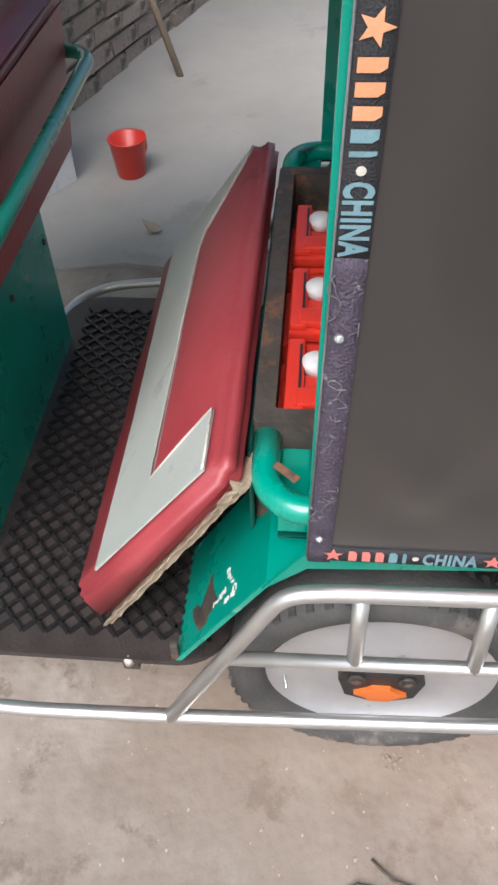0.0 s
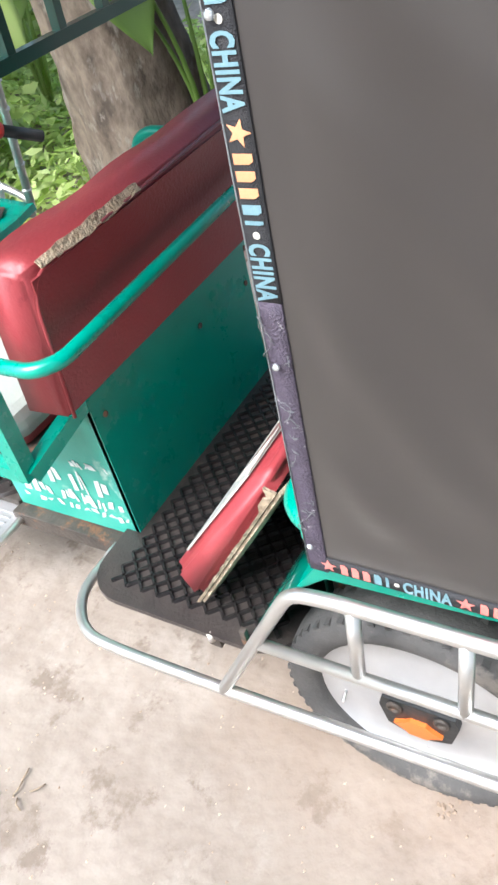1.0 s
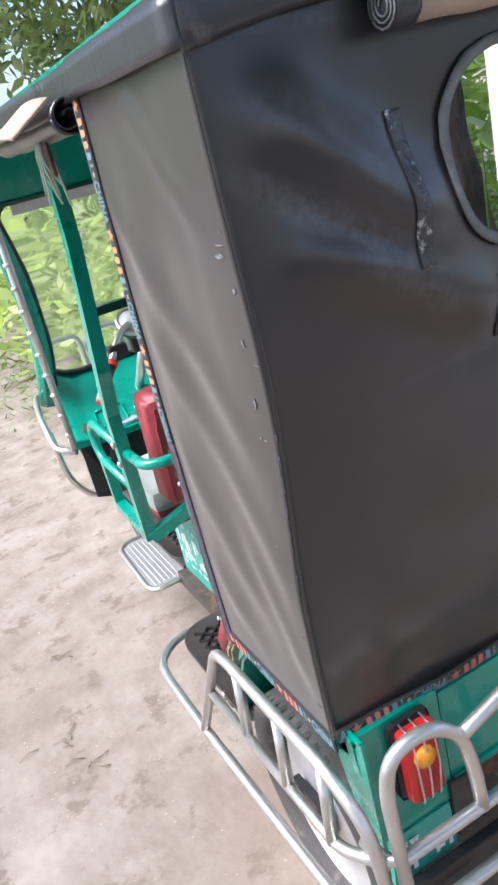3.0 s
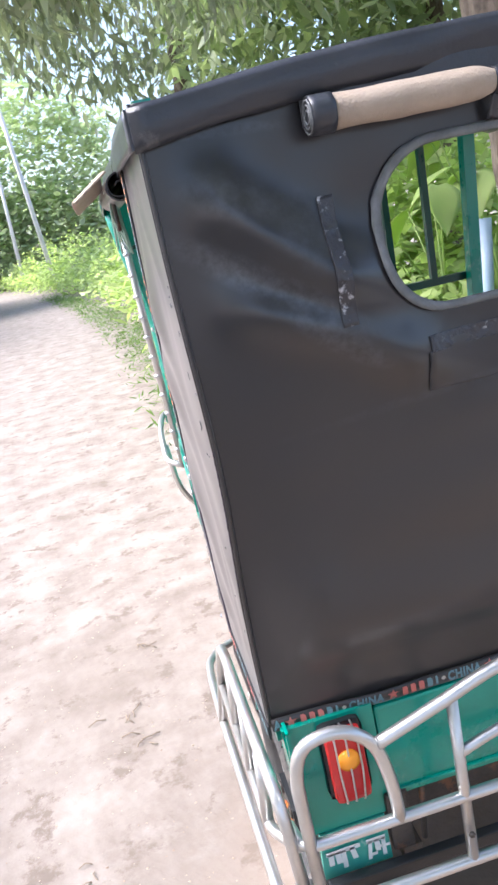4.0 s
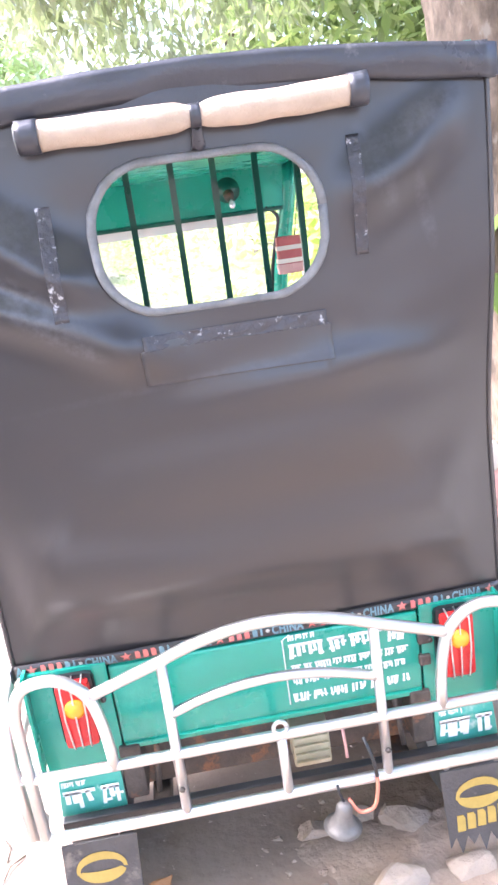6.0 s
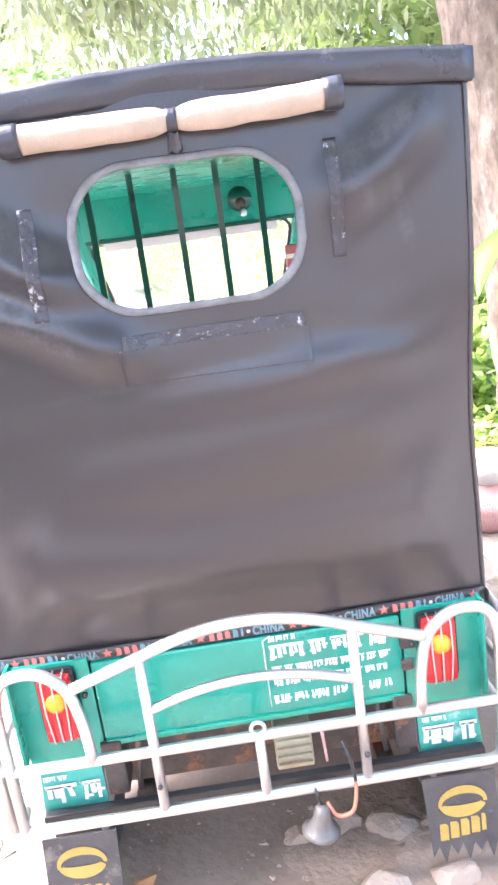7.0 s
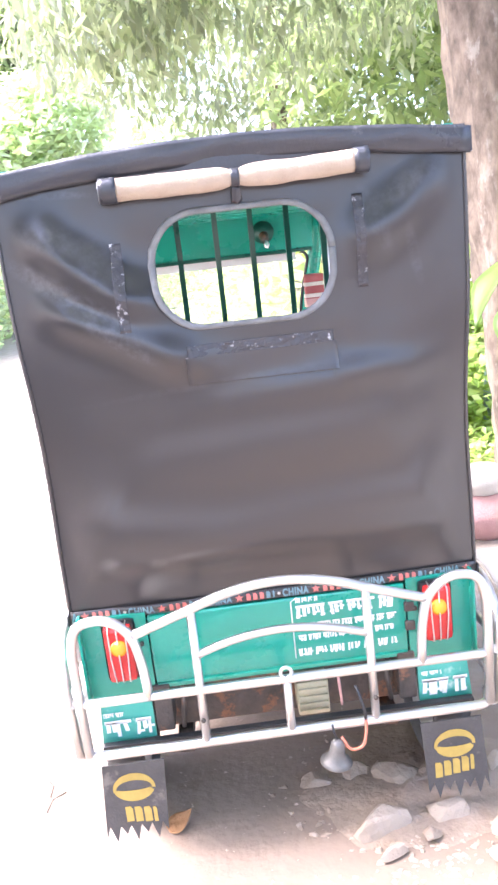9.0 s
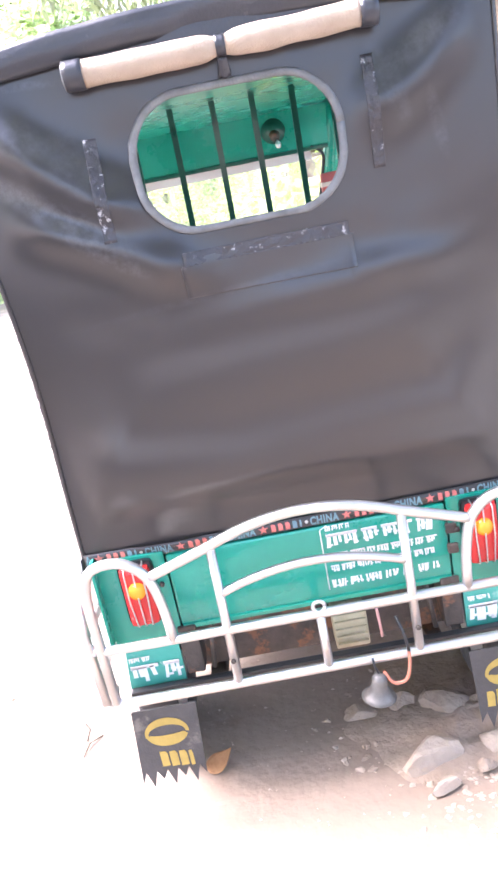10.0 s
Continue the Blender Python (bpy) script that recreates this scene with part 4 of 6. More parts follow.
for x, z in ((0.322, 0.59), (0.322, 0.54)):
    part("hinge", box(x - 0.012, x + 0.012, -0.044, -0.03, z - 0.012, z + 0.012, 0.004), STEEL_DARK, gate)


def writing(x0, x1, z0, z1, seed, parent, y, mat=WHITE, headline=True):
    """Writing that cannot be read: a head line with upright bars under it."""
    r = random.Random(seed)
    bm = bmesh.new()
    h = z1 - z0
    x = x0
    while x < x1 - h * 0.3:
        w = min(h * r.uniform(0.9, 2.2), x1 - x)
        if headline:
            plate([(x, y, z1 - h * 0.2), (x + w, y, z1 - h * 0.2), (x + w, y, z1), (x, y, z1)], (0, -1, 0), 0.001, bm)
        k = x + h * 0.08
        while k < x + w - h * 0.16:
            t = h * r.uniform(0.17, 0.27)
            low = z0 + h * r.choice((0.0, 0.0, 0.12, 0.3))
            lean = h * r.uniform(-0.12, 0.12)
            plate([(k + lean, y, low), (k + t + lean, y, low), (k + t, y, z1 - h * 0.1), (k, y, z1 - h * 0.1)], (0, -1, 0), 0.001, bm)
            if r.random() < 0.6:
                q = low + h * r.uniform(0.05, 0.4)
                plate([(k, y - 0.0002, q), (k + h * 0.34, y - 0.0002, q), (k + h * 0.34, y - 0.0002, q + h * 0.13), (k, y - 0.0002, q + h * 0.13)], (0, -1, 0), 0.001, bm)
            k += h * r.uniform(0.26, 0.42)
        x += w + h * 0.28
    return tagged(part("writing", bm, mat, parent, "worn white painted writing"), kind="stuff")


writing(0.045, 0.1, 0.636, 0.648, 1, gate, -0.0352)
writing(0.045, 0.292, 0.595, 0.628, 2, gate, -0.0352)
writing(0.045, 0.29, 0.563, 0.58, 3, gate, -0.0352)
writing(0.045, 0.28, 0.534, 0.55, 4, gate, -0.0352)
writing(0.04, 0.29, 0.494, 0.516, 5, gate, -0.0352, WHITE, False)
part("writing_frame", tube([(0.034, -0.035, 0.49), (0.034, -0.035, 0.64), (0.05, -0.035, 0.65)], 0.0015, 4), WHITE, gate)
plates = [o for o in bpy.data.objects if o.name.startswith("lower_plate")]
for k, o in enumerate(plates):
    g = -1 if k == 0 else 1
    writing(min(g * 0.455, g * 0.34), max(g * 0.455, g * 0.34), 0.347, 0.391, 11 + k, o, -0.0452)
    writing(min(g * 0.455, g * 0.34), min(g * 0.455, g * 0.34) + 0.05, 0.4, 0.412, 15 + k, o, -0.0442)
part("cross_member", box(-0.462, 0.462, -0.048, -0.026, 0.304, 0.33, 0.004), BLACK, rick, "black painted steel cross member")
for g in (-1, 1):
    part("spring_hanger", box(g * 0.305 - 0.022, g * 0.305 + 0.022, -0.02, 0.06, 0.335, 0.46, 0.006), STEEL_DARK, rick, "rusty brown steel bracket")
    part("spring_hanger", tube([(g * 0.262, -0.01, 0.335), (g * 0.25, -0.005, 0.46)], 0.006, 8), STEEL_DARK, rick)
part("motor", lathe([(0.02, -0.09), (0.08, -0.085), (0.085, 0.05), (0.05, 0.08), (0.02, 0.09)], 20, pose(0.03, 0.28, 0.27, 0, 90, 0)), STEEL_DARK, rick, "dusty rear axle motor")
part("axle", tube([(-0.42, 0.27, 0.25), (0.42, 0.27, 0.25)], 0.025, 12), STEEL_DARK, rick, "dusty steel rear axle")
part("controller_box", box(0.028, 0.11, 0.02, 0.09, 0.3, 0.392, 0.006), CREAM_PAINT, rick, "cream painted controller box")
for i in range(4):
    part("box_fin", box(0.032, 0.106, 0.012, 0.02, 0.308 + 0.02 * i, 0.317 + 0.02 * i, 0.001), CREAM_PAINT, rick)

# the rear panels sit just inside the canvas hem
for o in list(rick.children):
    if o.name.split(".")[0] in ("corner_panel", "tail_lamp", "tailgate"):
        o.location += Vector((0, 0.026, -0.01))

# mud flaps
def flap_mesh(g):
    bm = bmesh.new()
    pts = [(g * 0.318, 0.29), (g * 0.47, 0.29), (g * 0.486, 0.085)]
    n = 6
    for k in range(n):
        pts += [(g * (0.486 - 0.155 * (k + 0.5) / n), 0.118), (g * (0.486 - 0.155 * (k + 1) / n), 0.072 + 0.02 * (k % 2))]
    return plate([(x, -0.066, z) for x, z in pts], (0, 1, 0), 0.005, bm)


for g in (-1, 1):
    flap = part("mud_flap", flap_mesh(g), RUBBER, rick, "black rubber mud flap with yellow printed mark and torn hem")
    cx = g * 0.4
    ell = lambda a, rx, rz, up=0.0: (cx + rx * math.cos(a), -0.0675, 0.222 + up + rz * math.sin(a))
    for a0, a1, rx, rz, qx, qz in ((-0.1, 3.3, 0.052, 0.042, 0.044, 0.022), (3.3, 6.0, 0.05, 0.036, 0.04, 0.006)):
        bm = bmesh.new()
        arc = [a0 + (a1 - a0) * i / 16 for i in range(17)]
        bm.faces.new([bm.verts.new(ell(a, rx, rz)) for a in arc] + [bm.verts.new(ell(a, qx, qz)) for a in reversed(arc)])
        part("flap_mark", bm, YELLOW_INK, flap, "plain yellow oval print")
    for k in range(5):
        if g < 0 and k == 0:
            continue
        x, z = cx - 0.052 + 0.0225 * k, 0.133 + 0.003 * k * g
        w = 0.018 if k < 4 else 0.009
        part("flap_mark", plate([(x, -0.0665, z), (x + w, -0.0665, z), (x + w, -0.0665, z + 0.034), (x + w * 0.75, -0.0665, z + 0.042), (x, -0.0665, z + 0.042)], (0, -1, 0), 0.001), YELLOW_INK, flap, "plain yellow block print")

# bell and wires under the rear
bell = part("bell", lathe([(0.003, 0.06), (0.012, 0.058), (0.0165, 0.049), (0.018, 0.03), (0.022, 0.017), (0.03, 0.006), (0.039, 0.0), (0.036, -0.003), (0.02, 0.008), (0.003, 0.02)], 28, pose(0.096, -0.12, 0.258, 4, 8, 0)), BELL, rick, "dented grey metal bell hung on wire")
part("bell_wire", tube([(0.104, -0.12, 0.316), (0.097, -0.118, 0.335), (0.095, -0.12, 0.356)], 0.003, 6), BLACK, bell)
part("wire", tube(fillet([(0.115, -0.118, 0.32), (0.13, -0.125, 0.285), (0.165, -0.125, 0.29), (0.178, -0.12, 0.345), (0.172, -0.11, 0.4)], 0.03, 6), 0.004, 6), WIRE, rick, "salmon red electric wire")
part("wire", tube(fillet([(0.16, -0.1, 0.44), (0.172, -0.115, 0.4), (0.176, -0.12, 0.36)], 0.02, 5), 0.004, 6), BLACK, rick, "black electric wire")
part("wire", tube(fillet([(0.125, -0.07, 0.455), (0.128, -0.072, 0.4), (0.13, -0.06, 0.37)], 0.02, 5), 0.0035, 6), PINK_SACK, rick, "pink electric wire")

# ---- wheels ----
def wheel(name, x, y, r, w, g):
    m = pose(x, y, r, 0, g * 90, 0)
    tyre_prof = [(r * 0.75, -w * 0.34), (r * 0.82, -w * 0.47), (r * 0.9, -w * 0.5), (r * 0.965, -w * 0.42), (r * 0.995, -w * 0.2), (r, 0), (r * 0.995, w * 0.2), (r * 0.965, w * 0.42), (r * 0.9, w * 0.5), (r * 0.82, w * 0.47), (r * 0.75, w * 0.34)]
    bm = lathe(tyre_prof, 56, m, None, True)
    wh = part(name, bm, RUBBER, rick, "dusty black tyre on a silver disc wheel")
    bm = bmesh.new()
    for k in range(52):
        for s in (-1, 1):
            a = 2 * math.pi * (k + (0.25 if s > 0 else 0)) / 52
            b = bmesh.new()
            box(r * 0.95, r * 0.986, -0.006, 0.006, s * w * 0.1, s * w * 0.42, 0.0, b)
            bmesh.ops.transform(b, matrix=m @ Matrix.Rotation(a, 4, "Z"), verts=b.verts)
            me = bpy.data.meshes.new("lug")
            b.to_mesh(me)
            b.free()
            bm.from_mesh(me)
            bpy.data.meshes.remove(me)
    tread = part("tread", bm, RUBBER, wh)
    tagged(tread, kind="stuff")
    disc = [(r * 0.77, -w * 0.30), (r * 0.79, w * 0.40), (r * 0.815, w * 0.435), (r * 0.80, w * 0.33), (r * 0.73, w * 0.2), (r * 0.68, w * 0.05), (r * 0.45, w * 0.06), (r * 0.3, w * 0.2), (r * 0.2, w * 0.26), (0.004, w * 0.27)]
    part("rim", lathe(disc, 56, m), RIM, wh, "dull silver disc rim")
    return wh, m


for g in (-1, 1):
    wh, m = wheel("rear_wheel", g * 0.43, 0.265, 0.247, 0.098, g)
    hub = bmesh.new()
    plate([(g * a, b, 0.03) for a, b in ((-0.045, 0.062), (-0.02, 0.068), (0.03, 0.055), (0.045, 0.02), (0.045, -0.02), (0.03, -0.055), (-0.02, -0.068), (-0.045, -0.062))], (0, 0, 1), 0.016, hub)
    bmesh.ops.transform(hub, matrix=m, verts=hub.verts)
    h = part("hub_plate", hub, BLACK, wh, "black cast hub plate")
    cap = bmesh.new()
    plate([(g * (a + 0.012), b, 0.046) for a, b in ((0.0, 0.042), (0.012, 0.022), (0.02, 0.016), (0.02, -0.016), (0.012, -0.022), (0.0, -0.042), (-0.012, -0.022), (-0.02, -0.014), (-0.02, 0.014), (-0.012, 0.022))], (0, 0, 1), 0.008, cap)
    bmesh.ops.transform(cap, matrix=m, verts=cap.verts)
    part("hub_cap", cap, ORANGE, wh, "bright orange reflector cap")
    for yy in (-0.04, 0.04):
        part("hub_nut", lathe([(0.014, 0.045), (0.014, 0.05), (0.008, 0.052), (0.008, 0.047)], 14, m @ pose(-0.026 * g, yy, 0)), STEEL_DARK, wh)
    part("valve", tube([m @ Vector((-0.06, 0.155, 0.0)), m @ Vector((-0.058, 0.15, 0.03))], 0.003, 6), CHROME, wh)

# fenders
for g in (-1, 1):
    prof = [(0.592, 0.288), (0.444, 0.53), (0.39, 0.578), (0.3, 0.592), (0.03, 0.598)]
    bm = bmesh.new()
    x0, x1, thick = g * 0.472, g * 0.26, 0.008
    a = [bm.verts.new((x0, y, z)) for y, z in prof]
    b = [bm.verts.new((x1, y, z)) for y, z in prof]
    for i in range(len(prof) - 1):
        bm.faces.new((a[i], a[i + 1], b[i + 1], b[i]))
    bmesh.ops.recalc_face_normals(bm, faces=bm.faces)
    bmesh.ops.solidify(bm, geom=bm.faces[:], thickness=thick)
    fend = part("fender", bm, GREEN, rick, "green enamelled wheel arch with chipped rusty edge")
    part("fender_skirt", plate([(g * 0.474, 0.45, 0.522), (g * 0.474, 0.39, 0.578), (g * 0.474, 0.02, 0.602), (g * 0.474, -0.03, 0.66), (g * 0.474, 0.36, 0.66)], (g, 0, 0), 0.006), GREEN, fend)
    part("fender_apron", plate([(g * 0.474, -0.034, 0.66), (g * 0.474, 0.06, 0.6), (g * 0.474, 0.03, 0.48), (g * 0.474, -0.034, 0.43)], (g, 0, 0), 0.006), GREEN, fend)
    part("fender_bracket", box(g * 0.465 - 0.006, g * 0.465 + 0.006, 0.585, 0.597, 0.285, 0.33, 0.002), STEEL_DARK, fend, "rusty angle bracket")
    bm = bmesh.new()
    rw = random.Random(14)
    def on_slope(x, s0, o=0.0008):
        return (g * x, 0.592 - 0.148 * s0 + 0.85 * o, 0.288 + 0.242 * s0 + 0.52 * o)
    for k in range(16):
        x, s0 = 0.452 - rw.uniform(0, 0.06), 0.42 + rw.uniform(0, 0.3)
        w, h = rw.uniform(0.003, 0.012), rw.uniform(0.01, 0.05)
        bm.faces.new([bm.verts.new(on_slope(*p)) for p in ((x, s0), (x - w, s0 + rw.uniform(-0.01, 0.01)), (x - w * 0.8, s0 + h), (x + 0.002, s0 + h))])
    rust = bmesh.new()
    rust.faces.new([rust.verts.new(on_slope(0.455 - 0.045 * (1 + math.cos(a)) * (0.8 + 0.3 * math.sin(3 * a)), 0.32 + 0.16 * math.sin(a) * (0.8 + 0.25 * math.cos(4 * a)), 0.0006)) for a in [2 * math.pi * i / 22 for i in range(22)]])
    part("rust_spot", rust, STEEL_DARK, fend, "brown rusty patch")
    tagged(part("writing", bm, WHITE, fend, "worn white stencilled writing"), kind="stuff")

# chassis, floor and mats
part("chassis_rail", box(-0.29, -0.25, 0.05, 1.85, 0.22, 0.262, 0.004), STEEL_DARK, rick, "dirty dark steel chassis rail")
part("chassis_rail", box(0.25, 0.29, 0.05, 1.85, 0.22, 0.262, 0.004), STEEL_DARK, rick)
part("sill", box(-0.335, -0.295, 0.96, 1.32, 0.225, 0.268, 0.003), STEEL_DARK, rick, "dirty grey steel sill angle")


def mat_outline(x, y0, y1, r):
    pts = []
    for sx, sy, a0 in ((1, 1, 0), (-1, 1, 90), (-1, -1, 180), (1, -1, 270)):
        for i in range(7):
            a = radians(a0 + 15 * i)
            pts.append((sx * (x - r) + r * math.cos(a), (y1 - r if sy > 0 else y0 + r) + r * math.sin(a)))
    return pts


def make_mat(name, hx, y0, y1, top, label):
    m = part(name, plate([(x, y, top - 0.014) for x, y in mat_outline(hx, y0, y1, 0.09)], (0, 0, 1), 0.012), MAT_RUBBER, rick, label)
    bm = bmesh.new()
    p = 0.039
    def inside(x, y):
        return abs(x) < hx - 0.015 and y0 + 0.02 < y < y1 - 0.02 and not (abs(x) > hx - 0.09 and (y > y1 - 0.09 or y < y0 + 0.09) and math.hypot(abs(x) - (hx - 0.09), (y - (y1 - 0.09)) if y > (y0 + y1) / 2 else (y0 + 0.09 - y)) > 0.075)
    nx, ny = int(2 * hx / p), int((y1 - y0) / p)
    for i in range(nx + 1):
        for j in range(ny + 1):
            cx, cy = -hx + p * (i + 0.5), y0 + p * (j + 0.5)
            for s in (-1, 1):
                ax, ay, bx, by = cx - p * 0.5, cy - s * p * 0.5, cx + p * 0.5, cy + s * p * 0.5
                if not (inside(ax, ay) and inside(bx, by)):
                    continue
                d = Vector((bx - ax, by - ay, 0)).normalized()
                n = Vector((-d.y, d.x, 0))
                A, B = Vector((ax, ay, top - 0.003)), Vector((bx, by, top - 0.003))
                q = [A + n * 0.0045, A - n * 0.0045, B - n * 0.0045, B + n * 0.0045]
                t = [A + n * 0.0024 + Vector((0, 0, 0.008)), A - n * 0.0024 + Vector((0, 0, 0.008)), B - n * 0.0024 + Vector((0, 0, 0.008)), B + n * 0.0024 + Vector((0, 0, 0.008))]
                lo, hi = [bm.verts.new(v) for v in q], [bm.verts.new(v) for v in t]
                bm.faces.new(hi)
                for k in range(4):
                    bm.faces.new((lo[k], lo[(k + 1) % 4], hi[(k + 1) % 4], hi[k]))
    bmesh.ops.recalc_face_normals(bm, faces=bm.faces)
    tagged(part("diamond_ribs", bm, RIB_RUBBER, m), kind="stuff")
    return m


part("floor_pan", box(-0.42, 0.42, 0.46, 0.98, 0.262, 0.278, 0.003), STEEL_DARK, rick, "dirty steel floor pan")
make_mat("floor_mat", 0.475, 0.50, 0.985, 0.292, "black rubber floor mat with raised diamond ribs")
part("floor_pan", box(-0.31, 0.31, 1.315, 1.8, 0.262, 0.278, 0.003), STEEL_DARK, rick)
make_mat("floor_mat", 0.32, 1.32, 1.78, 0.292, "black rubber floor mat with raised diamond ribs")

# passenger seat base with battery bay
def bay(z0, z1, hx, y0, y1, r, t, mat, name, label, whole=True):
    out = [(x, y) for x, y in mat_outline(hx, y0, y1, r)]
    inn = [(x, y) for x, y in mat_outline(hx - t, y0 + t, y1 - t, max(0.005, r - t))]
    bm = bmesh.new()
    rows = [[bm.verts.new((x, y, z)) for x, y in o] for o, z in ((out, z0), (out, z1), (inn, z1), (inn, z0))]
    n = len(out)
    for a, b in zip(rows, rows[1:] + rows[:1]):
        for j in range(n):
            if whole or out[j][1] < 0.25 or abs(out[j][0] - out[(j + 1) % n][0]) < 0.3:
                bm.faces.new((a[j], a[(j + 1) % n], b[(j + 1) % n], b[j]))
    bmesh.ops.recalc_face_normals(bm, faces=bm.faces)
    return part(name, bm, mat, rick, label)


for g in (-1, 1):
    loop = part("seat_frame", tube([(g * 0.335, 0.448, 0.676), (g * 0.425, 0.448, 0.676), (g * 0.462, 0.415, 0.676), (g * 0.462, 0.06, 0.676)], 0.0185, 14, 0.06), GREEN, rick, "green enamelled rounded seat frame with chipped paint")
    part("rust_spot", plate([(g * 0.405, 0.432, 0.698), (g * 0.43, 0.402, 0.698), (g * 0.437, 0.41, 0.696), (g * 0.412, 0.438, 0.696)], (0, 0, 1), 0.001), STEEL_DARK, loop, "rusty chip in the paint")
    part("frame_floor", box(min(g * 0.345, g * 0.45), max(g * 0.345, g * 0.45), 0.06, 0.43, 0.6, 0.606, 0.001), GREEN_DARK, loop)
bay(0.28, 0.702, 0.342, 0.09, 0.468, 0.012, 0.028, STEEL_DARK, "battery_tray", "rusty dark steel battery tray")
part("tray_floor", box(-0.32, 0.32, 0.11, 0.43, 0.3, 0.31, 0.002), STEEL_DARK, rick)
for g in (-1, 1):
    part("seat_frame_bar", box(g * 0.345, g * 0.455, 0.39, 0.43, 0.62, 0.66, 0.004), GREEN, rick)
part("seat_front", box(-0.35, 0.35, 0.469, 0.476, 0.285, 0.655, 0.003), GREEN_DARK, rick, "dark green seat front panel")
part("seat_back", box(-0.43, 0.43, 0.02, 0.055, 0.67, 1.12, 0.015), MAROON_VINYL, rick, "maroon padded passenger backrest")

# hood frame inside, seen through the window
for g in (-1, 1):
    part("hood_post", tube([(g * 0.475, 0.05, 0.6), (g * 0.475, 0.05, 1.66)], 0.013, square=True), GREEN, rick, "green square steel hood post")
    part("hood_post", tube([(g * 0.478, front_edge(1.0) - 0.002, 0.66), (g * 0.478, front_edge(1.6) - 0.002, 1.67)], 0.012, square=True), GREEN, rick)
    part("roof_rail", tube([(g * 0.478, 0.0, 1.668), (g * 0.478, 1.93, 1.652)], 0.013, square=True), GREEN, rick, "green square steel roof rail")
for y in (0.05, 0.37, 1.0, 1.5):
    part("roof_bow", tube([(x, y, roof_z(x) - 0.004) for x in [-0.478 + 0.956 * i / 12 for i in range(13)]], 0.011, square=True), GREEN, rick)

# driver's seat base, backrest and rail
base = part("driver_box", plate([(-0.302, 0.948, 0.285), (0.312, 0.948, 0.285), (0.312, 0.948, 0.655), (-0.302, 0.948, 0.655)], (0, 1, 0), 0.012), GREEN, rick, "green enamelled driver seat box")
part("box_side", plate([(-0.302, 0.95, 0.272), (-0.302, 1.31, 0.272), (-0.302, 1.31, 0.58), (-0.302, 0.95, 0.655)], (1, 0, 0), 0.012), GREEN_PALE, base, "pale green side panel with worn white writing")
part("box_side", plate([(0.312, 0.95, 0.272), (0.312, 1.31, 0.272), (0.312, 1.31, 0.58), (0.312, 0.95, 0.655)], (-1, 0, 0), 0.012), GREEN_PALE, base)
part("box_front", box(-0.3, 0.31, 1.3, 1.312, 0.275, 0.58, 0.002), GREEN, base)
part("box_lid", box(-0.42, 0.42, 1.0, 1.33, 0.585, 0.6, 0.004), STEEL_DARK, base, "dark steel seat pan")
bm = bmesh.new()
r5 = random.Random(21)
for z, hh in ((0.315, 0.014), (0.345, 0.03), (0.395, 0.05), (0.46, 0.02)):
    y = 0.97
    while y < 1.29:
        w = r5.uniform(0.004, 0.02)
        if r5.random() < 0.75:
            a, b = z + r5.uniform(-0.4, 0.2) * hh, z + r5.uniform(0.4, 1.0) * hh
            s = r5.uniform(-0.01, 0.01)
            plate([(-0.3035, y, a), (-0.3035, y + w, a + r5.uniform(-0.004, 0.004)), (-0.3035, y + w + s, b), (-0.3035, y + s, b + r5.uniform(-0.004, 0.004))], (-1, 0, 0), 0.001, bm)
        y += w + r5.uniform(0.001, 0.012)
tagged(part("writing", bm, WHITE, base, "worn white painted writing"), kind="stuff")
for x, z in ((-0.27, 0.6), (0.29, 0.56), (0.08, 0.575)):
    part("screw_head", lathe([(0.007, 0.0), (0.006, 0.003), (0.001, 0.004)], 10, pose(x, 0.947, z, 90, 0, 0)), STEEL_DARK, base)
part("seat_beam", tube([(-0.452, 0.992, 0.59), (-0.30, 0.964, 0.648), (0.30, 0.964, 0.665), (0.455, 0.992, 0.61)], 0.0155, square=True), GREEN, rick, "green square steel seat beam")
pad = box(-0.41, 0.41, 1.03, 1.36, 0.602, 0.672, 0.025)
part("driver_cushion", pad, RED_VINYL, rick, "red and white vinyl driver cushion")
part("cushion_panel", box(-0.415, 0.414, 1.02, 1.33, 0.625, 0.692, 0.025), WHITE_VINYL, rick, "dirty white vinyl cushion side")


def backrest_mesh():
    bm = bmesh.new()
    prof = [(0.889, 0.7), (0.857, 0.975), (0.868, 0.992), (0.945, 1.002), (0.962, 0.985), (0.99, 0.695)]
    n = 18
    rows = []
    for i in range(n + 1):
        x = -0.4 + 0.82 * i / n
        end = min(i, n - i)
        sh = 0.985 if end == 0 else 1.0
        rows.append([bm.verts.new((x, 0.917 + (y - 0.917) * sh, 0.84 + (z - 0.84) * sh + 0.007 * noise.noise(Vector((x * 7, y * 9, 1))))) for y, z in prof])
    k = len(prof)
    for a, b in zip(rows, rows[1:]):
        for j in range(k):
            bm.faces.new((a[j], b[j], b[(j + 1) % k], a[(j + 1) % k]))
    bm.faces.new(rows[0])
    bm.faces.new(rows[-1][::-1])
    bmesh.ops.recalc_face_normals(bm, faces=bm.faces)
    bmesh.ops.bevel(bm, geom=[e for e in bm.edges if e.calc_face_angle(0) > 0.5], offset=0.008, segments=2, affect="EDGES")
    for f in bm.faces:
        f.smooth = True
    return bm


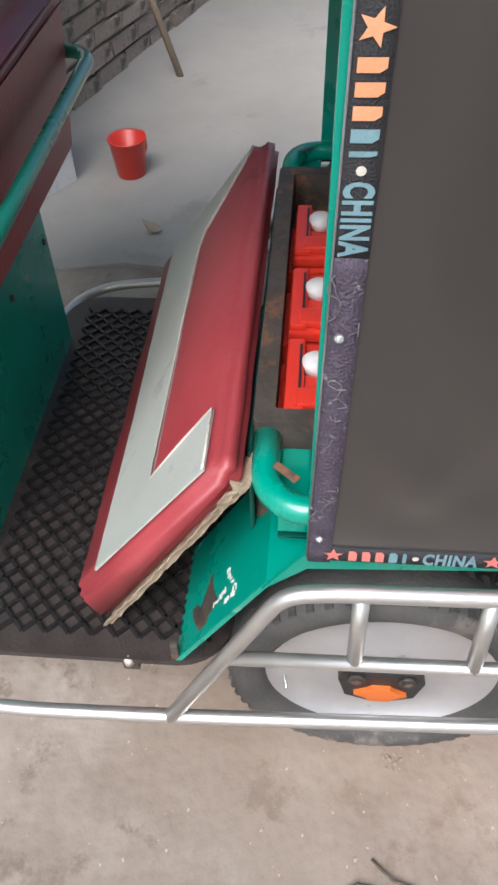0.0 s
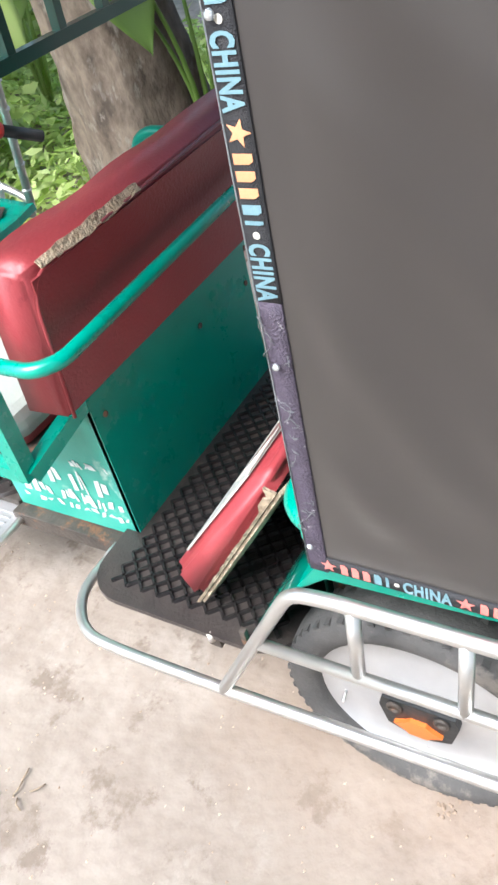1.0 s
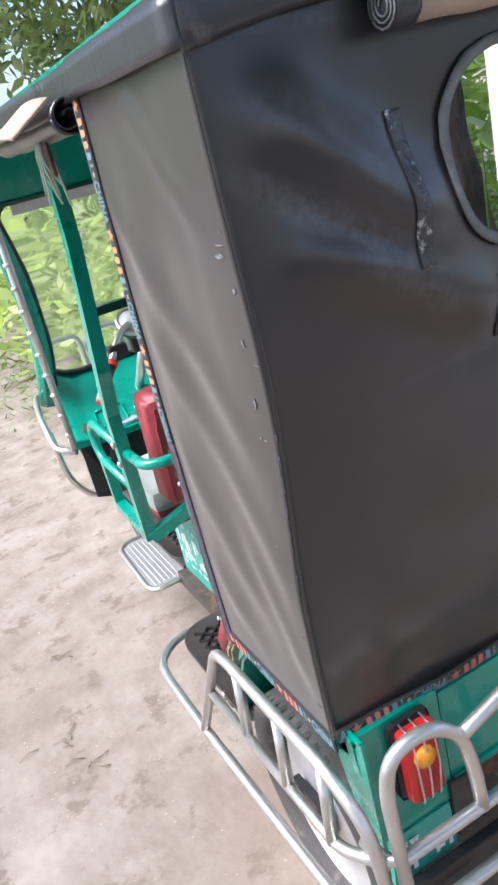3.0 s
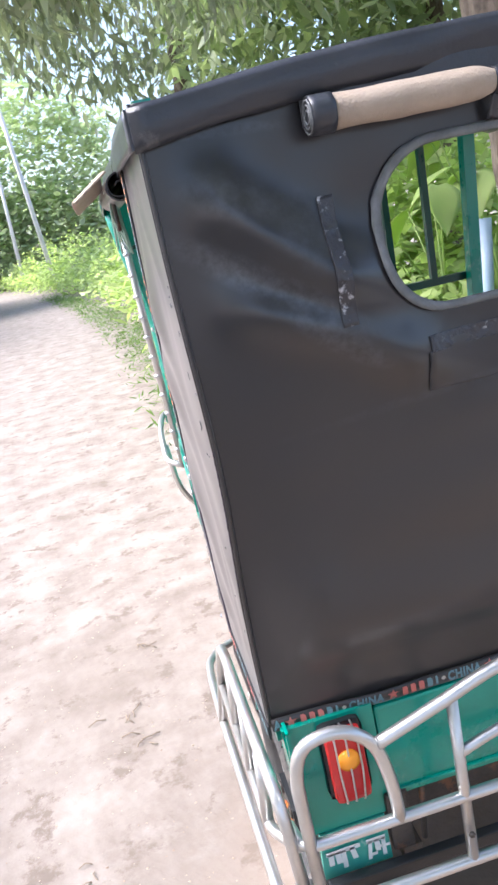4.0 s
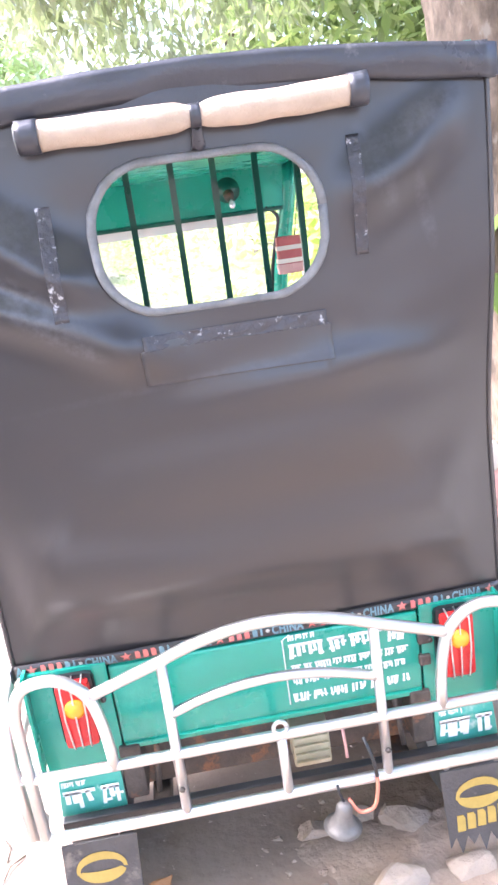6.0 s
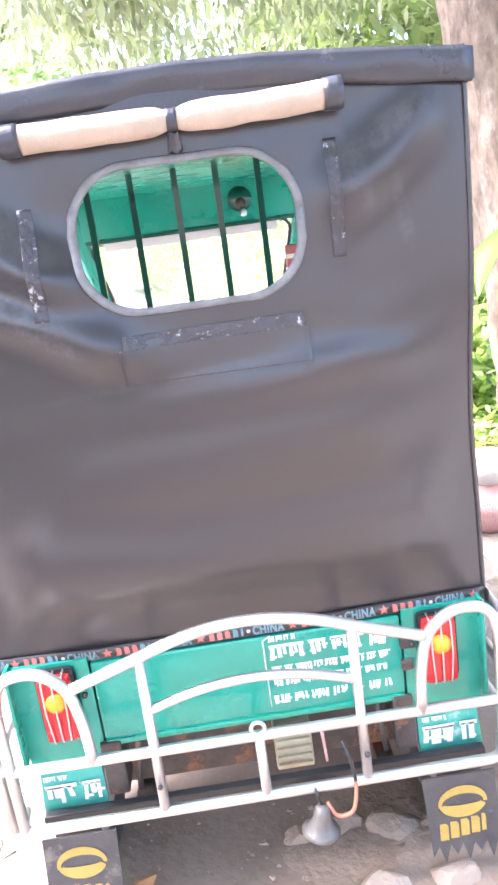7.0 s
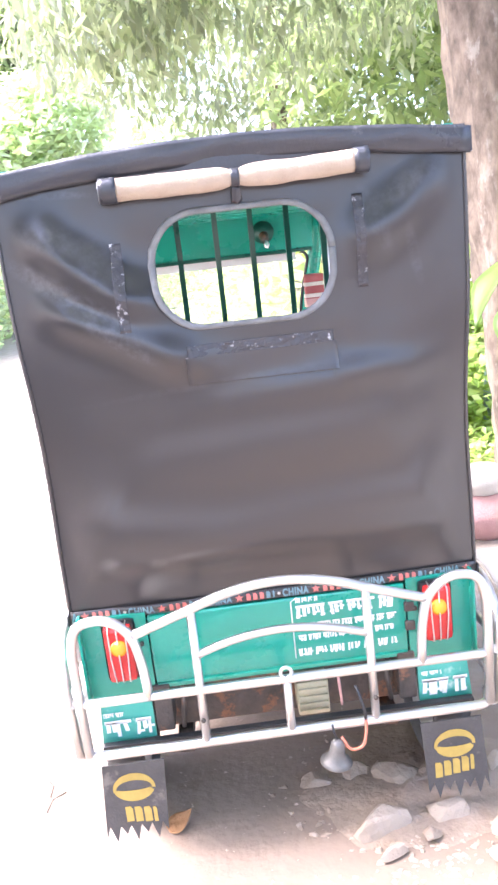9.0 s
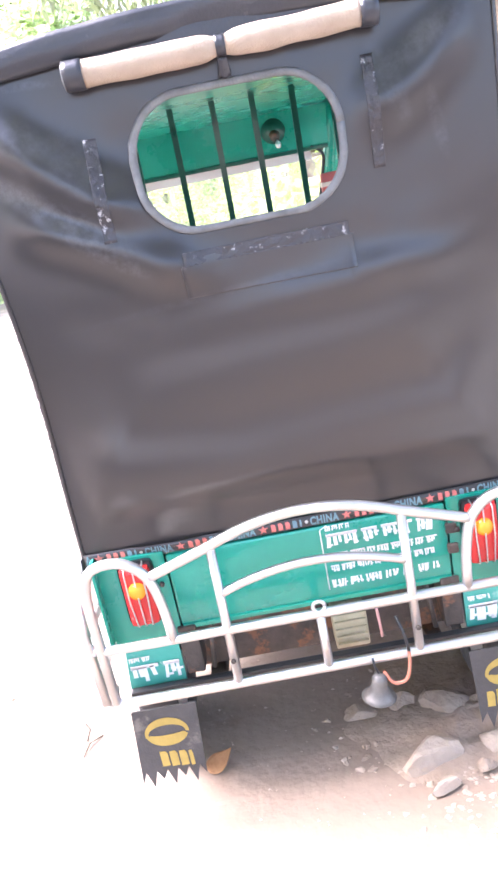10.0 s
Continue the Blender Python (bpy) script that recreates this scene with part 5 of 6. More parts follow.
back = part("driver_backrest", backrest_mesh(), RED_VINYL, rick, "red vinyl driver backrest with torn edge")
part("back_cover", plate([(-0.385, 0.8885, 0.71), (0.405, 0.8885, 0.71), (0.405, 0.8575, 0.968), (-0.385, 0.8575, 0.968)], (0, -1, -0.1), 0.003), MAROON_VINYL, back, "worn red vinyl back cover")
rt = random.Random(4)
bm = bmesh.new()
tear = [(-0.36 + 0.27 * i / 14, 0.857 + rt.uniform(-0.001, 0.002), 0.984 + rt.uniform(-0.002, 0.002)) for i in range(15)]
for (xa, ya, za), (xb, yb, zb) in zip(tear, tear[1:]):
    wa = 0.006 + 0.006 * math.sin(3.1 * (xa + 0.36) / 0.27) + rt.uniform(0, 0.003)
    plate([(xa, ya - 0.004, za - wa), (xb, yb - 0.004, zb - wa), (xb, yb + 0.006, zb + 0.004), (xa, ya + 0.006, za + 0.004)], (0, -0.7, 0.7), 0.002, bm)
part("torn_foam", bm, FOAM, back, "torn yellowish foam showing at the edge")
part("piping", tube([(-0.388, 0.886, 0.7), (-0.388, 0.861, 0.93), (-0.37, 0.857, 0.97), (0.4, 0.856, 0.985)], 0.0035, 6, 0.03), MAROON_VINYL, back)
part("backrest_rail", tube([(-0.45, 1.0, 0.845), (-0.448, 0.86, 0.845), (-0.41, 0.83, 0.845), (0.43, 0.83, 0.865), (0.466, 0.86, 0.865), (0.466, 1.0, 0.87)], 0.0135, 12, 0.05), GREEN, rick, "green enamelled backrest rail with chips")

# posts and arm loops of the cab
for g in (-1, 1):
    post = part("cab_post", tube([(g * 0.452, 1.0, 0.585), (g * 0.452, 0.995, 0.95), (g * 0.45, 0.96, 1.07), *([(-0.428, 0.94, 1.38), (-0.425, 0.93, 1.66)] if g < 0 else [(0.47, 0.93, 1.66)])], 0.0165, square=True), GREEN, rick, "green square steel cab post with a kink")
    part("arm_loop", tube([(g * 0.453, 1.0, 0.855), (g * 0.455, 1.26, 0.865), (g * 0.455, 1.31, 0.82), (g * 0.455, 1.28, 0.745), (g * 0.453, 1.0, 0.735)], 0.013, 10, 0.05), GREEN, post, "green tubular arm loop")
    part("base_rail", tube([(g * 0.452, 1.0, 0.594), (g * 0.45, 1.255, 0.598), (g * 0.45, 1.265, 0.745)], 0.0145, square=True), GREEN, post)
    for z in (0.82, 0.875):
        part("bolt_head", lathe([(0.01, 0), (0.01, 0.006), (0.002, 0.009)], 8, pose(g * 0.472, 0.985, z, 0, g * 90, 0)), CHROME, post)
    # step plate under the cab
    step = part("step_plate", plate([(g * 0.27, 1.31, 0.24), (g * 0.40, 1.31, 0.24), (g * 0.43, 1.34, 0.24), (g * 0.42, 1.64, 0.24), (g * 0.39, 1.68, 0.24), (g * 0.27, 1.68, 0.24)], (0, 0, 1), 0.008), RIM, rick, "ribbed aluminium step plate")
    part("step_rim", tube([(g * 0.27, 1.3, 0.248), (g * 0.42, 1.3, 0.248), (g * 0.438, 1.34, 0.248), (g * 0.428, 1.65, 0.248), (g * 0.395, 1.69, 0.248), (g * 0.27, 1.69, 0.248)], 0.009, 10, 0.04), CHROME, step)
    for k in range(6):
        xr = g * (0.325 + 0.017 * k)
        part("step_rib", box(xr - 0.003, xr + 0.003, 1.33, 1.66, 0.248, 0.251, 0.001), RIM, step)
bm = tube([(-0.44, 0.985, 1.206), (0.46, 0.985, 1.206)], 0.0105, square=True)
part("partition_rail", bm, GREEN_DARK, rick, "dark green square steel partition rail")
for x in (-0.278, -0.149, -0.02, 0.101, 0.224, 0.345):
    part("partition_bar", tube([(x, 0.985, 1.206), (x, 0.965, 1.64)], 0.009, square=True), GREEN_DARK, rick, "dark green steel partition bar")
part("roof_board", box(-0.45, 0.45, 0.42, 1.9, 1.63, 1.642, 0.003), GREEN, rick, "dark green cab ceiling board")

# front: deck, steering head, raked windscreen, guards
def deck_fn(u, v, lift=0.0):
    t = 2 * u - 1
    z = 0.646 + 0.035 * v + 0.11 * (max(0.0, v - 0.5) / 0.5) ** 2 + (0.015 + 0.04 * v) * max(0.0, abs(t) - 0.78) / 0.22
    return ((0.44 - 0.05 * v) * t, 1.735 + 0.4 * v + 0.02 * (1 - t * t) * v, z + lift)


shelf = part("front_shelf", sheet(deck_fn, 36, 24, 0.008), GREEN, rick, "glossy green pressed steel front deck")
part("deck_lip", tube([deck_fn(k / 12, 0.0, -0.008) for k in range(13)], 0.011, square=True), GREEN, shelf)
for g in (-1, 1):
    for a0, c0, a1, c1 in ((0.76, 0.15, 0.72, 0.55), (0.5, 0.15, 0.46, 0.55), (0.76, 0.15, 0.5, 0.15), (0.72, 0.55, 0.46, 0.55)):
        part("deck_rib", tube([deck_fn(0.5 + g * (a0 + (a1 - a0) * k / 4) / 2, c0 + (c1 - c0) * k / 4, 0.005) for k in range(5)], 0.005, 6), GREEN, shelf)
    part("rust_spot", plate([deck_fn(0.5 + g * a / 2, c, 0.0085) for a, c in ((0.8, 0.1), (0.9, 0.14), (0.88, 0.3), (0.8, 0.32), (0.75, 0.2))], (0, 0, 1), 0.001), STEEL_DARK, shelf, "rusty chipped spot")
part("blue_rag", plate([deck_fn(a, c, h) for a, c, h in ((0.14, 0.03, 0.009), (0.28, 0.04, 0.009), (0.27, 0.1, 0.014), (0.2, 0.07, 0.018), (0.15, 0.1, 0.012))], (0, 0, 1), 0.004), BLUE_PIPE, shelf, "scrap of blue plastic")
part("head_plate", plate([deck_fn(a, c, 0.01) for a, c in ((0.33, 0.06), (0.62, 0.06), (0.62, 0.45), (0.38, 0.48), (0.3, 0.3))], (0, 0, 1), 0.006), PALE_SACK, shelf, "greasy cream board round the steering head")


def cowl_fn(u, v):
    p = deck_fn(min(1, max(0, 3 * u - 1)), 0.3 + 0.7 * min(1, 3 * u, 3 - 3 * u))
    bulge = 0.05 * math.sin(math.pi * v)
    return (p[0] * (0.88 + 0.12 * v), p[1] + bulge * min(1, 3 * u, 3 - 3 * u), 0.44 + (p[2] - 0.44) * v)


part("front_cowl", sheet(cowl_fn, 36, 10, 0.008), GREEN, rick, "rounded green front cowl")
for g in (-1, 1):
    pillar_line = [(g * x, y, z) for x, y, z in ((0.42, 2.13, 0.72), (0.387, 2.06, 0.94), (0.4, 1.97, 1.22), (0.448, 1.9, 1.44), (0.478, 1.885, 1.64))]
    upright = part("screen_pillar", tube(fillet(pillar_line, 0.2, 6), 0.034, 14), GREEN, rick, "curved green windscreen pillar")
    part("pillar_ridge", tube(fillet([(x + g * 0.012, y - 0.032, z) for x, y, z in pillar_line], 0.2, 6), 0.01, 8), GREEN, upright)
    part("pillar_seal", tube(fillet([(x - g * 0.034, y - 0.012, z) for x, y, z in pillar_line[:4]] + [(g * 0.36, 1.875, 1.476)], 0.07, 6), 0.007, 8), BLACK, upright, "black rubber windscreen seal")
    pole = part("door_pole", tube([(g * 0.445, 1.745, 0.64), (g * 0.46, 1.69, 1.15), (g * 0.468, 1.63, 1.66)], 0.0125, 12), CHROME, rick, "ringed chromed pole at the cab opening")
    for k in range(12):
        z = 0.7 + 0.075 * k
        q = (z - 0.64) / 1.02
        part("pole_ring", lathe([(0.0135, -0.006), (0.0155, 0.0), (0.0135, 0.006)], 12, pose(g * (0.445 + 0.023 * q + 0.007 * math.sin(math.pi * q)), 1.745 - 0.115 * q + 0.002, z)), RIM, pole)
    part("apron_panel", plate([(g * 0.41, 1.83, 0.4), (g * 0.3, 1.84, 0.36), (g * 0.25, 1.84, 0.64), (g * 0.42, 1.78, 0.64)], (0, 1, 0), 0.008), BLACK, rick, "black leg apron panel")
    part("cowl_guard", tube([(g * 0.44, 1.75, 0.625), (g * 0.5, 1.8, 0.64), (g * 0.49, 2.0, 0.73), (g * 0.45, 2.2, 0.75), (g * 0.34, 2.33, 0.7), (0.0, 2.36, 0.7)], 0.012, 12, 0.1), CHROME, rick, "chromed guard tube round the front deck")
    part("cowl_guard", tube([(g * 0.488, 1.9, 0.68), (g * 0.47, 1.96, 0.45), (g * 0.37, 2.04, 0.3), (g * 0.2, 2.35, 0.3)], 0.012, 12, 0.1), CHROME, rick)
    for x0, x1 in ((0.185, 0.345), (0.012, 0.16)):
        part("guard_hoop", tube([(g * x0, 2.335, 0.7), (g * x0, 2.33, 0.86), (g * x0 + g * 0.02, 2.325, 0.9), (g * x1 - g * 0.02, 2.325, 0.9), (g * x1, 2.33, 0.86), (g * x1, 2.33, 0.7)], 0.0105, 12, 0.05), CHROME, rick, "chromed inverted hoop of the front guard")
part("screen_header", box(-0.45, 0.45, 1.87, 1.9, 1.472, 1.655, 0.006), GREEN, rick, "green header panel over the windscreen")
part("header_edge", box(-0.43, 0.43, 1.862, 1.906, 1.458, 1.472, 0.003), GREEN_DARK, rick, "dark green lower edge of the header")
part("sun_strip", box(-0.36, 0.36, 1.9, 1.905, 1.424, 1.458, 0.002), PLASTER, rick, "greyish white strip along the top of the windscreen")
lampf = part("lamp_holder", lathe([(0.05, 0), (0.05, 0.008), (0.03, 0.016), (0.028, 0.03), (0.002, 0.032)], 20, pose(0.215, 1.87, 1.56, 90, 0, 0)), GREEN_DARK, rick, "dark green cab lamp holder")
part("lamp_socket", lathe([(0.022, 0), (0.02, 0.025), (0.012, 0.034), (0.002, 0.036)], 14, pose(0.215, 1.842, 1.545, 125, 0, 0)), STEEL_DARK, lampf, "brown lamp socket")
part("bulb", lathe([(0.008, 0.0), (0.014, 0.02), (0.01, 0.035), (0.001, 0.04)], 12, pose(0.222, 1.82, 1.52, 140, 0, 0)), MIRROR, lampf)
part("windscreen", sheet(lambda u, v: ((2 * u - 1) * (0.38 + 0.04 * v), 2.14 - 0.24 * v ** 1.15, 0.8 + 0.646 * v), 10, 10, 0.004), GLASS, rick, "dusty raked windscreen glass").visible_shadow = False
part("screen_sill", tube([deck_fn(k / 12, 1.0, 0.006) for k in range(13)], 0.011, 8), BLACK, rick)
col = part("steering_column", tube([(0.0, 2.3, 0.4), (0.0, 1.8, 0.9)], 0.03, 12), BLACK, rick, "black steering column")
part("head_block", box(-0.06, 0.06, 1.74, 1.82, 0.76, 0.9, 0.012), BLACK, col, "black steering head clamp")
part("head_block", box(-0.09, -0.02, 1.76, 1.84, 0.64, 0.76, 0.01), STEEL_DARK, col)
part("fork_tube", tube([(-0.075, 1.8, 0.92), (-0.085, 2.3, 0.42)], 0.017, 10), CHROME, col, "chromed fork tube")
part("fork_tube", tube([(0.075, 1.8, 0.92), (0.085, 2.3, 0.42)], 0.017, 10), CHROME, col, "chromed fork tube")
rc = random.Random(77)
for k in range(9):
    x0, x1 = rc.uniform(-0.1, 0.06), rc.uniform(-0.1, 0.05)
    part("cable", tube(fillet([(x0, 1.73, rc.uniform(0.88, 0.96)), (x0 + rc.uniform(-0.06, 0.06), 1.69 + rc.uniform(-0.02, 0.03), rc.uniform(0.78, 0.9)), (x1, 1.78, rc.uniform(0.66, 0.76)), (x1, 1.86, 0.632)], 0.06, 5), rc.uniform(0.003, 0.0055), 6), BLACK, col, "black control cable")
bar = part("handlebar", tube([(-0.3, 1.585, 0.875), (-0.2, 1.66, 0.985), (-0.12, 1.75, 1.0), (-0.07, 1.75, 0.905), (0.06, 1.75, 0.905), (0.085, 1.755, 0.94), (0.15, 1.72, 1.01), (0.21, 1.66, 0.99), (0.25, 1.61, 0.955), (0.4, 1.575, 0.875)], 0.0125, 10, 0.05), CHROME, rick, "high chromed handlebar with looped rises")
part("cross_bar", tube([(-0.11, 1.755, 0.96), (0.09, 1.76, 0.96)], 0.008, 8), CHROME, bar)
part("bar_clamp", box(-0.05, -0.02, 1.735, 1.77, 0.885, 0.925, 0.006), CHROME, bar)
part("bar_clamp", box(0.02, 0.05, 1.735, 1.77, 0.885, 0.925, 0.006), CHROME, bar)
part("grip", tube([(-0.262, 1.61, 0.915), (-0.315, 1.575, 0.86)], 0.016, 10), BLACK, bar, "black rubber grip")
part("grip", tube([(0.3, 1.6, 0.93), (0.415, 1.572, 0.868)], 0.016, 10), BLACK, bar, "black rubber grip")
part("grip_end", tube([(-0.315, 1.575, 0.86), (-0.345, 1.555, 0.825)], 0.018, 10), PALE_SACK, bar, "dirty white grip end")
part("grip_band", tube([(-0.256, 1.614, 0.92), (-0.268, 1.606, 0.908)], 0.02, 10), RED_PLASTIC, bar, "red grip band")
part("grip_band", tube([(-0.34, 1.558, 0.83), (-0.352, 1.55, 0.817)], 0.0175, 10), RED_PLASTIC, bar, "red grip band")
part("grip_band", tube([(0.295, 1.6, 0.932), (0.31, 1.597, 0.924)], 0.021, 10), RED_PLASTIC, bar, "red grip band")
part("brake_lever", tube([(-0.22, 1.66, 0.95), (-0.27, 1.64, 0.91), (-0.33, 1.61, 0.86)], 0.006, 8, 0.03), CHROME, bar)
part("switch_block", box(0.19, 0.28, 1.59, 1.63, 0.93, 0.975, 0.008), BLACK, bar)
part("switch_block", box(-0.255, -0.19, 1.62, 1.66, 0.92, 0.965, 0.008), BLACK, bar)
for x in (-0.118, -0.004):
    at = pose(x, 1.735, 1.0, 38, 0, 0)
    g1 = part("gauge", lathe([(0.02, -0.06), (0.05, -0.035), (0.056, -0.01), (0.056, 0.004)], 28, at), BLACK, rick, "round instrument with bright rim")
    part("gauge_rim", lathe([(0.058, -0.012), (0.0595, 0.002), (0.055, 0.012), (0.047, 0.008), (0.047, -0.008)], 28, at, None, True), CHROME, g1, "silver rim")
    part("gauge_glass", lathe([(0.0475, 0.0045), (0.0475, 0.0065), (0.001, 0.0065)], 28, at), DIAL, g1, "pale dial under glass")
part("gauge_bracket", box(-0.14, 0.06, 1.745, 1.78, 0.885, 0.965, 0.01), BLACK, rick, "black instrument bracket")
wheel("front_wheel", 0.0, 2.45, 0.25, 0.09, -1)
part("mudguard", sheet(lambda u, v: (-0.055 + 0.11 * v, 2.45 + 0.275 * math.cos(radians(10 + 150 * u)), 0.25 + 0.275 * math.sin(radians(10 + 150 * u))), 20, 4, 0.004), BLACK, rick, "black front mudguard")
part("leg_shield", sheet(lambda u, v: (-0.33 + 0.66 * u, 1.83 - 0.22 * v ** 3, 0.62 - 0.4 * (1 - (1 - v) ** 1.6)), 10, 14, 0.008), BLACK, rick, "black inner leg shield")
part("shield_edge", tube([(-0.332, 1.83 - 0.22 * (k / 14) ** 3, 0.622 - 0.4 * (1 - (1 - k / 14) ** 1.6)) for k in range(15)], 0.009, 8), BLACK, rick, "black rubber edge")
part("ignition_cap", lathe([(0.02, 0), (0.022, 0.02), (0.012, 0.028), (0.002, 0.03)], 14, pose(-0.13, 1.8, 0.662)), YELLOW_INK, rick, "yellow plastic cap")
hung = part("hanging_box", box(0.345, 0.44, 1.57, 1.61, 1.222, 1.36, 0.01), BOX_RED, rick, "faded red and white striped box hung in the cab")
for z, mat in ((1.262, PALE_SACK), (1.31, PALE_SACK), (1.224, PINK_SACK)):
    part("box_band", box(0.343, 0.442, 1.567, 1.613, z, z + (0.016 if mat is PALE_SACK else 0.034), 0.002), mat, hung, "pale band")
part("box_cord", tube([(0.42, 1.59, 1.36), (0.45, 1.61, 1.5), (0.467, 1.63, 1.64)], 0.002, 6), BLACK, hung)

# rolled side curtain and tassel at the hood's front corner
for g in (-1, 1):
    def roll_side(u, v, g=g):
        y = 0.385 + 0.5 * u
        r = 0.027 + 0.003 * noise.noise(Vector((y * 9, v * 3, g)))
        return (g * (0.512 + r * math.cos(2 * math.pi * v)), y, 1.6 + r * math.sin(2 * math.pi * v))
    rolled = part("rolled_side_curtain", sheet(roll_side, 20, 18, 0.003 * g), TARP, rick, "rolled black vinyl side curtain with beige lining")
    part("curtain_lining", sheet(lambda u, v, g=g: (g * (0.512 + (0.008 + 0.022 * u) * math.cos(9 * u + 0.3)), 0.384 + 0.5 * v, 1.6 + (0.008 + 0.022 * u) * math.sin(9 * u + 0.3)), 24, 4, 0.002), TARP_BAND, rolled)
    part("beige_flap", sheet(lambda u, v, g=g: (g * (0.53 + 0.07 * v + 0.006 * math.sin(5 * u)), 0.40 + 0.52 * u, 1.632 - 0.045 * v + 0.008 * math.sin(7 * u)), 14, 6, 0.003), BEIGE_CLOTH, rolled, "loose beige cloth lining")
tas = part("tassel_tag", box(-0.527, -0.52, 0.515, 0.558, 1.522, 1.588, 0.003), STEEL_DARK, rick, "small grey hanging tag")
part("tag_string", tube([(-0.523, 0.543, 1.62), (-0.523, 0.543, 1.585)], 0.002, 5), TARP_BAND, tas)
for k in range(10):
    rr = random.Random(k)
    part("tassel_string", tube([(-0.524, 0.545 + 0.002 * k, 1.6), (-0.526 + rr.uniform(-0.012, 0.012), 0.53 + 0.007 * k, 1.55), (-0.522 + rr.uniform(-0.016, 0.016), 0.525 + 0.009 * k, 1.49 + rr.uniform(-0.02, 0.02))], 0.0022, 5, 0.02), MINT, tas, "mint green plastic string")

# ---- loose seat cushion, leaning on the seat base ----
SEC = [(0.748, 0.392), (0.515, 0.702), (0.468, 0.692), (0.712, 0.312)]


def cushion():
    bm = bmesh.new()
    n = 22
    rows = []
    for i in range(n + 1):
        x = -0.432 + 0.9 * i / n
        rows.append([bm.verts.new((x, y + 0.003 * noise.noise(Vector((x * 8, k, 0))), z + 0.003 * noise.noise(Vector((x * 8, k, 5))))) for k, (y, z) in enumerate(SEC)])
    for a, b in zip(rows, rows[1:]):
        for j in range(4):
            bm.faces.new((a[j], b[j], b[(j + 1) % 4], a[(j + 1) % 4]))
    bm.faces.new(rows[0])
    bm.faces.new(rows[-1][::-1])
    bmesh.ops.recalc_face_normals(bm, faces=bm.faces)
    bmesh.ops.bevel(bm, geom=[e for e in bm.edges if e.calc_face_angle(0) > 0.5], offset=0.016, segments=3, affect="EDGES")
    for f in bm.faces:
        f.smooth = True
    return bm


seat = thing("seat_cushion", "worn red and white vinyl bench cushion tipped against its seat base", "cushion")
part("cover", cushion(), RED_VINYL, seat)
fa, fb = Vector((0, SEC[0][0], SEC[0][1])), Vector((0, SEC[1][0], SEC[1][1]))
fn_ = Vector((0, (fb - fa).z, -(fb - fa).y)).normalized()


def on_face(x, v, lift=0.003):
    p = fa + (fb - fa) * v + fn_ * lift
    return (x, p.y, p.z)


bm = bmesh.new()
pts = [(-0.42, 0.2), (-0.1, 0.2), (0.455, 0.14), (0.455, 0.95), (0.43, 0.9), (0.33, 0.56), (0.28, 0.53), (0.08, 0.53), (-0.33, 0.556), (-0.318, 0.76), (-0.312, 0.97), (-0.42, 0.97)]
plate([on_face(x, v, 0.0) for x, v in pts], fn_, 0.0035, bm)
part("white_panel", bm, WHITE_VINYL, seat, "greyed white vinyl chevron panel")
part("white_stitching", tube([on_face(x, v, 0.004) for x, v in pts[3:]], 0.0022, 5), PALE_SACK, seat)
bm = bmesh.new()
r = random.Random(5)
e0, e1 = Vector((0, *SEC[3])), Vector((0, *SEC[2]))
ed = (e1 - e0).normalized()
ein = Vector((0, ed.z, -ed.y))
if ein.dot(Vector((0, *SEC[1])) - e1) < 0:
    ein = -ein
n = 34
rag = [(e0 + (e1 - e0) * (0.02 + 0.96 * i / n) + Vector((-0.428 + r.uniform(-0.004, 0.002), 0, 0)), 0.001 + (0.012 * max(0.0, i / n - 0.8) / 0.2 + 0.002) * r.uniform(0.3, 1.3)) for i in range(n + 1)]
for (p, w), (q, u) in zip(rag, rag[1:]):
    plate([p - ein * 0.003, q - ein * 0.003, q + ein * u + Vector((-0.004, 0, 0)), p + ein * w + Vector((-0.004, 0, 0))], (-1, 0, 0), 0.005, bm)
    plate([p - ein * 0.004, q - ein * 0.004, q - ein * 0.012 + Vector((0.05 + r.uniform(0, 0.02), 0, 0)), p - ein * 0.012 + Vector((0.05 + r.uniform(0, 0.02), 0, 0))], -ein, 0.006, bm)
part("torn_foam", bm, FOAM, seat, "torn yellowed foam along the burst edge")

# batteries in the bay
def battery():
    b = thing("battery", "bright red plastic lead battery with white caps in the seat bay", "battery", group="batteries in the seat bay")
    part("case", box(-0.073, 0.073, -0.1, 0.1, 0.0, 0.26, 0.008), BATTERY_RED, b)
    part("lid", box(-0.076, 0.076, -0.102, 0.102, 0.262, 0.285, 0.006), BATTERY_RED, b)
    part("lid_rib", box(-0.07, -0.035, 0.0, 0.085, 0.285, 0.3, 0.004), BATTERY_RED, b)
    part("handle", box(-0.07, 0.07, 0.102, 0.112, 0.2, 0.25, 0.004), BATTERY_RED, b)
    for k in range(6):
        part("grille_rib", box(-0.066 + 0.022 * k, -0.056 + 0.022 * k, 0.088, 0.1, 0.285, 0.294, 0.001), BATTERY_RED, b)
    part("cap", lathe([(0.02, 0.285), (0.02, 0.302), (0.013, 0.308), (0.001, 0.309)], 16, pose(0.02, 0.058, 0)), PLASTER, b, "white vent cap")
    part("lid_step", box(-0.074, 0.074, 0.074, 0.1, 0.285, 0.296, 0.003), BATTERY_RED, b)
    part("lid_groove", box(-0.05, 0.06, 0.078, 0.082, 0.2955, 0.298, 0.0005), BLACK, b)
    part("terminal", box(0.055, 0.08, -0.01, 0.02, 0.285, 0.305, 0.003), STEEL_DARK, b, "greasy brass terminal")
    return b


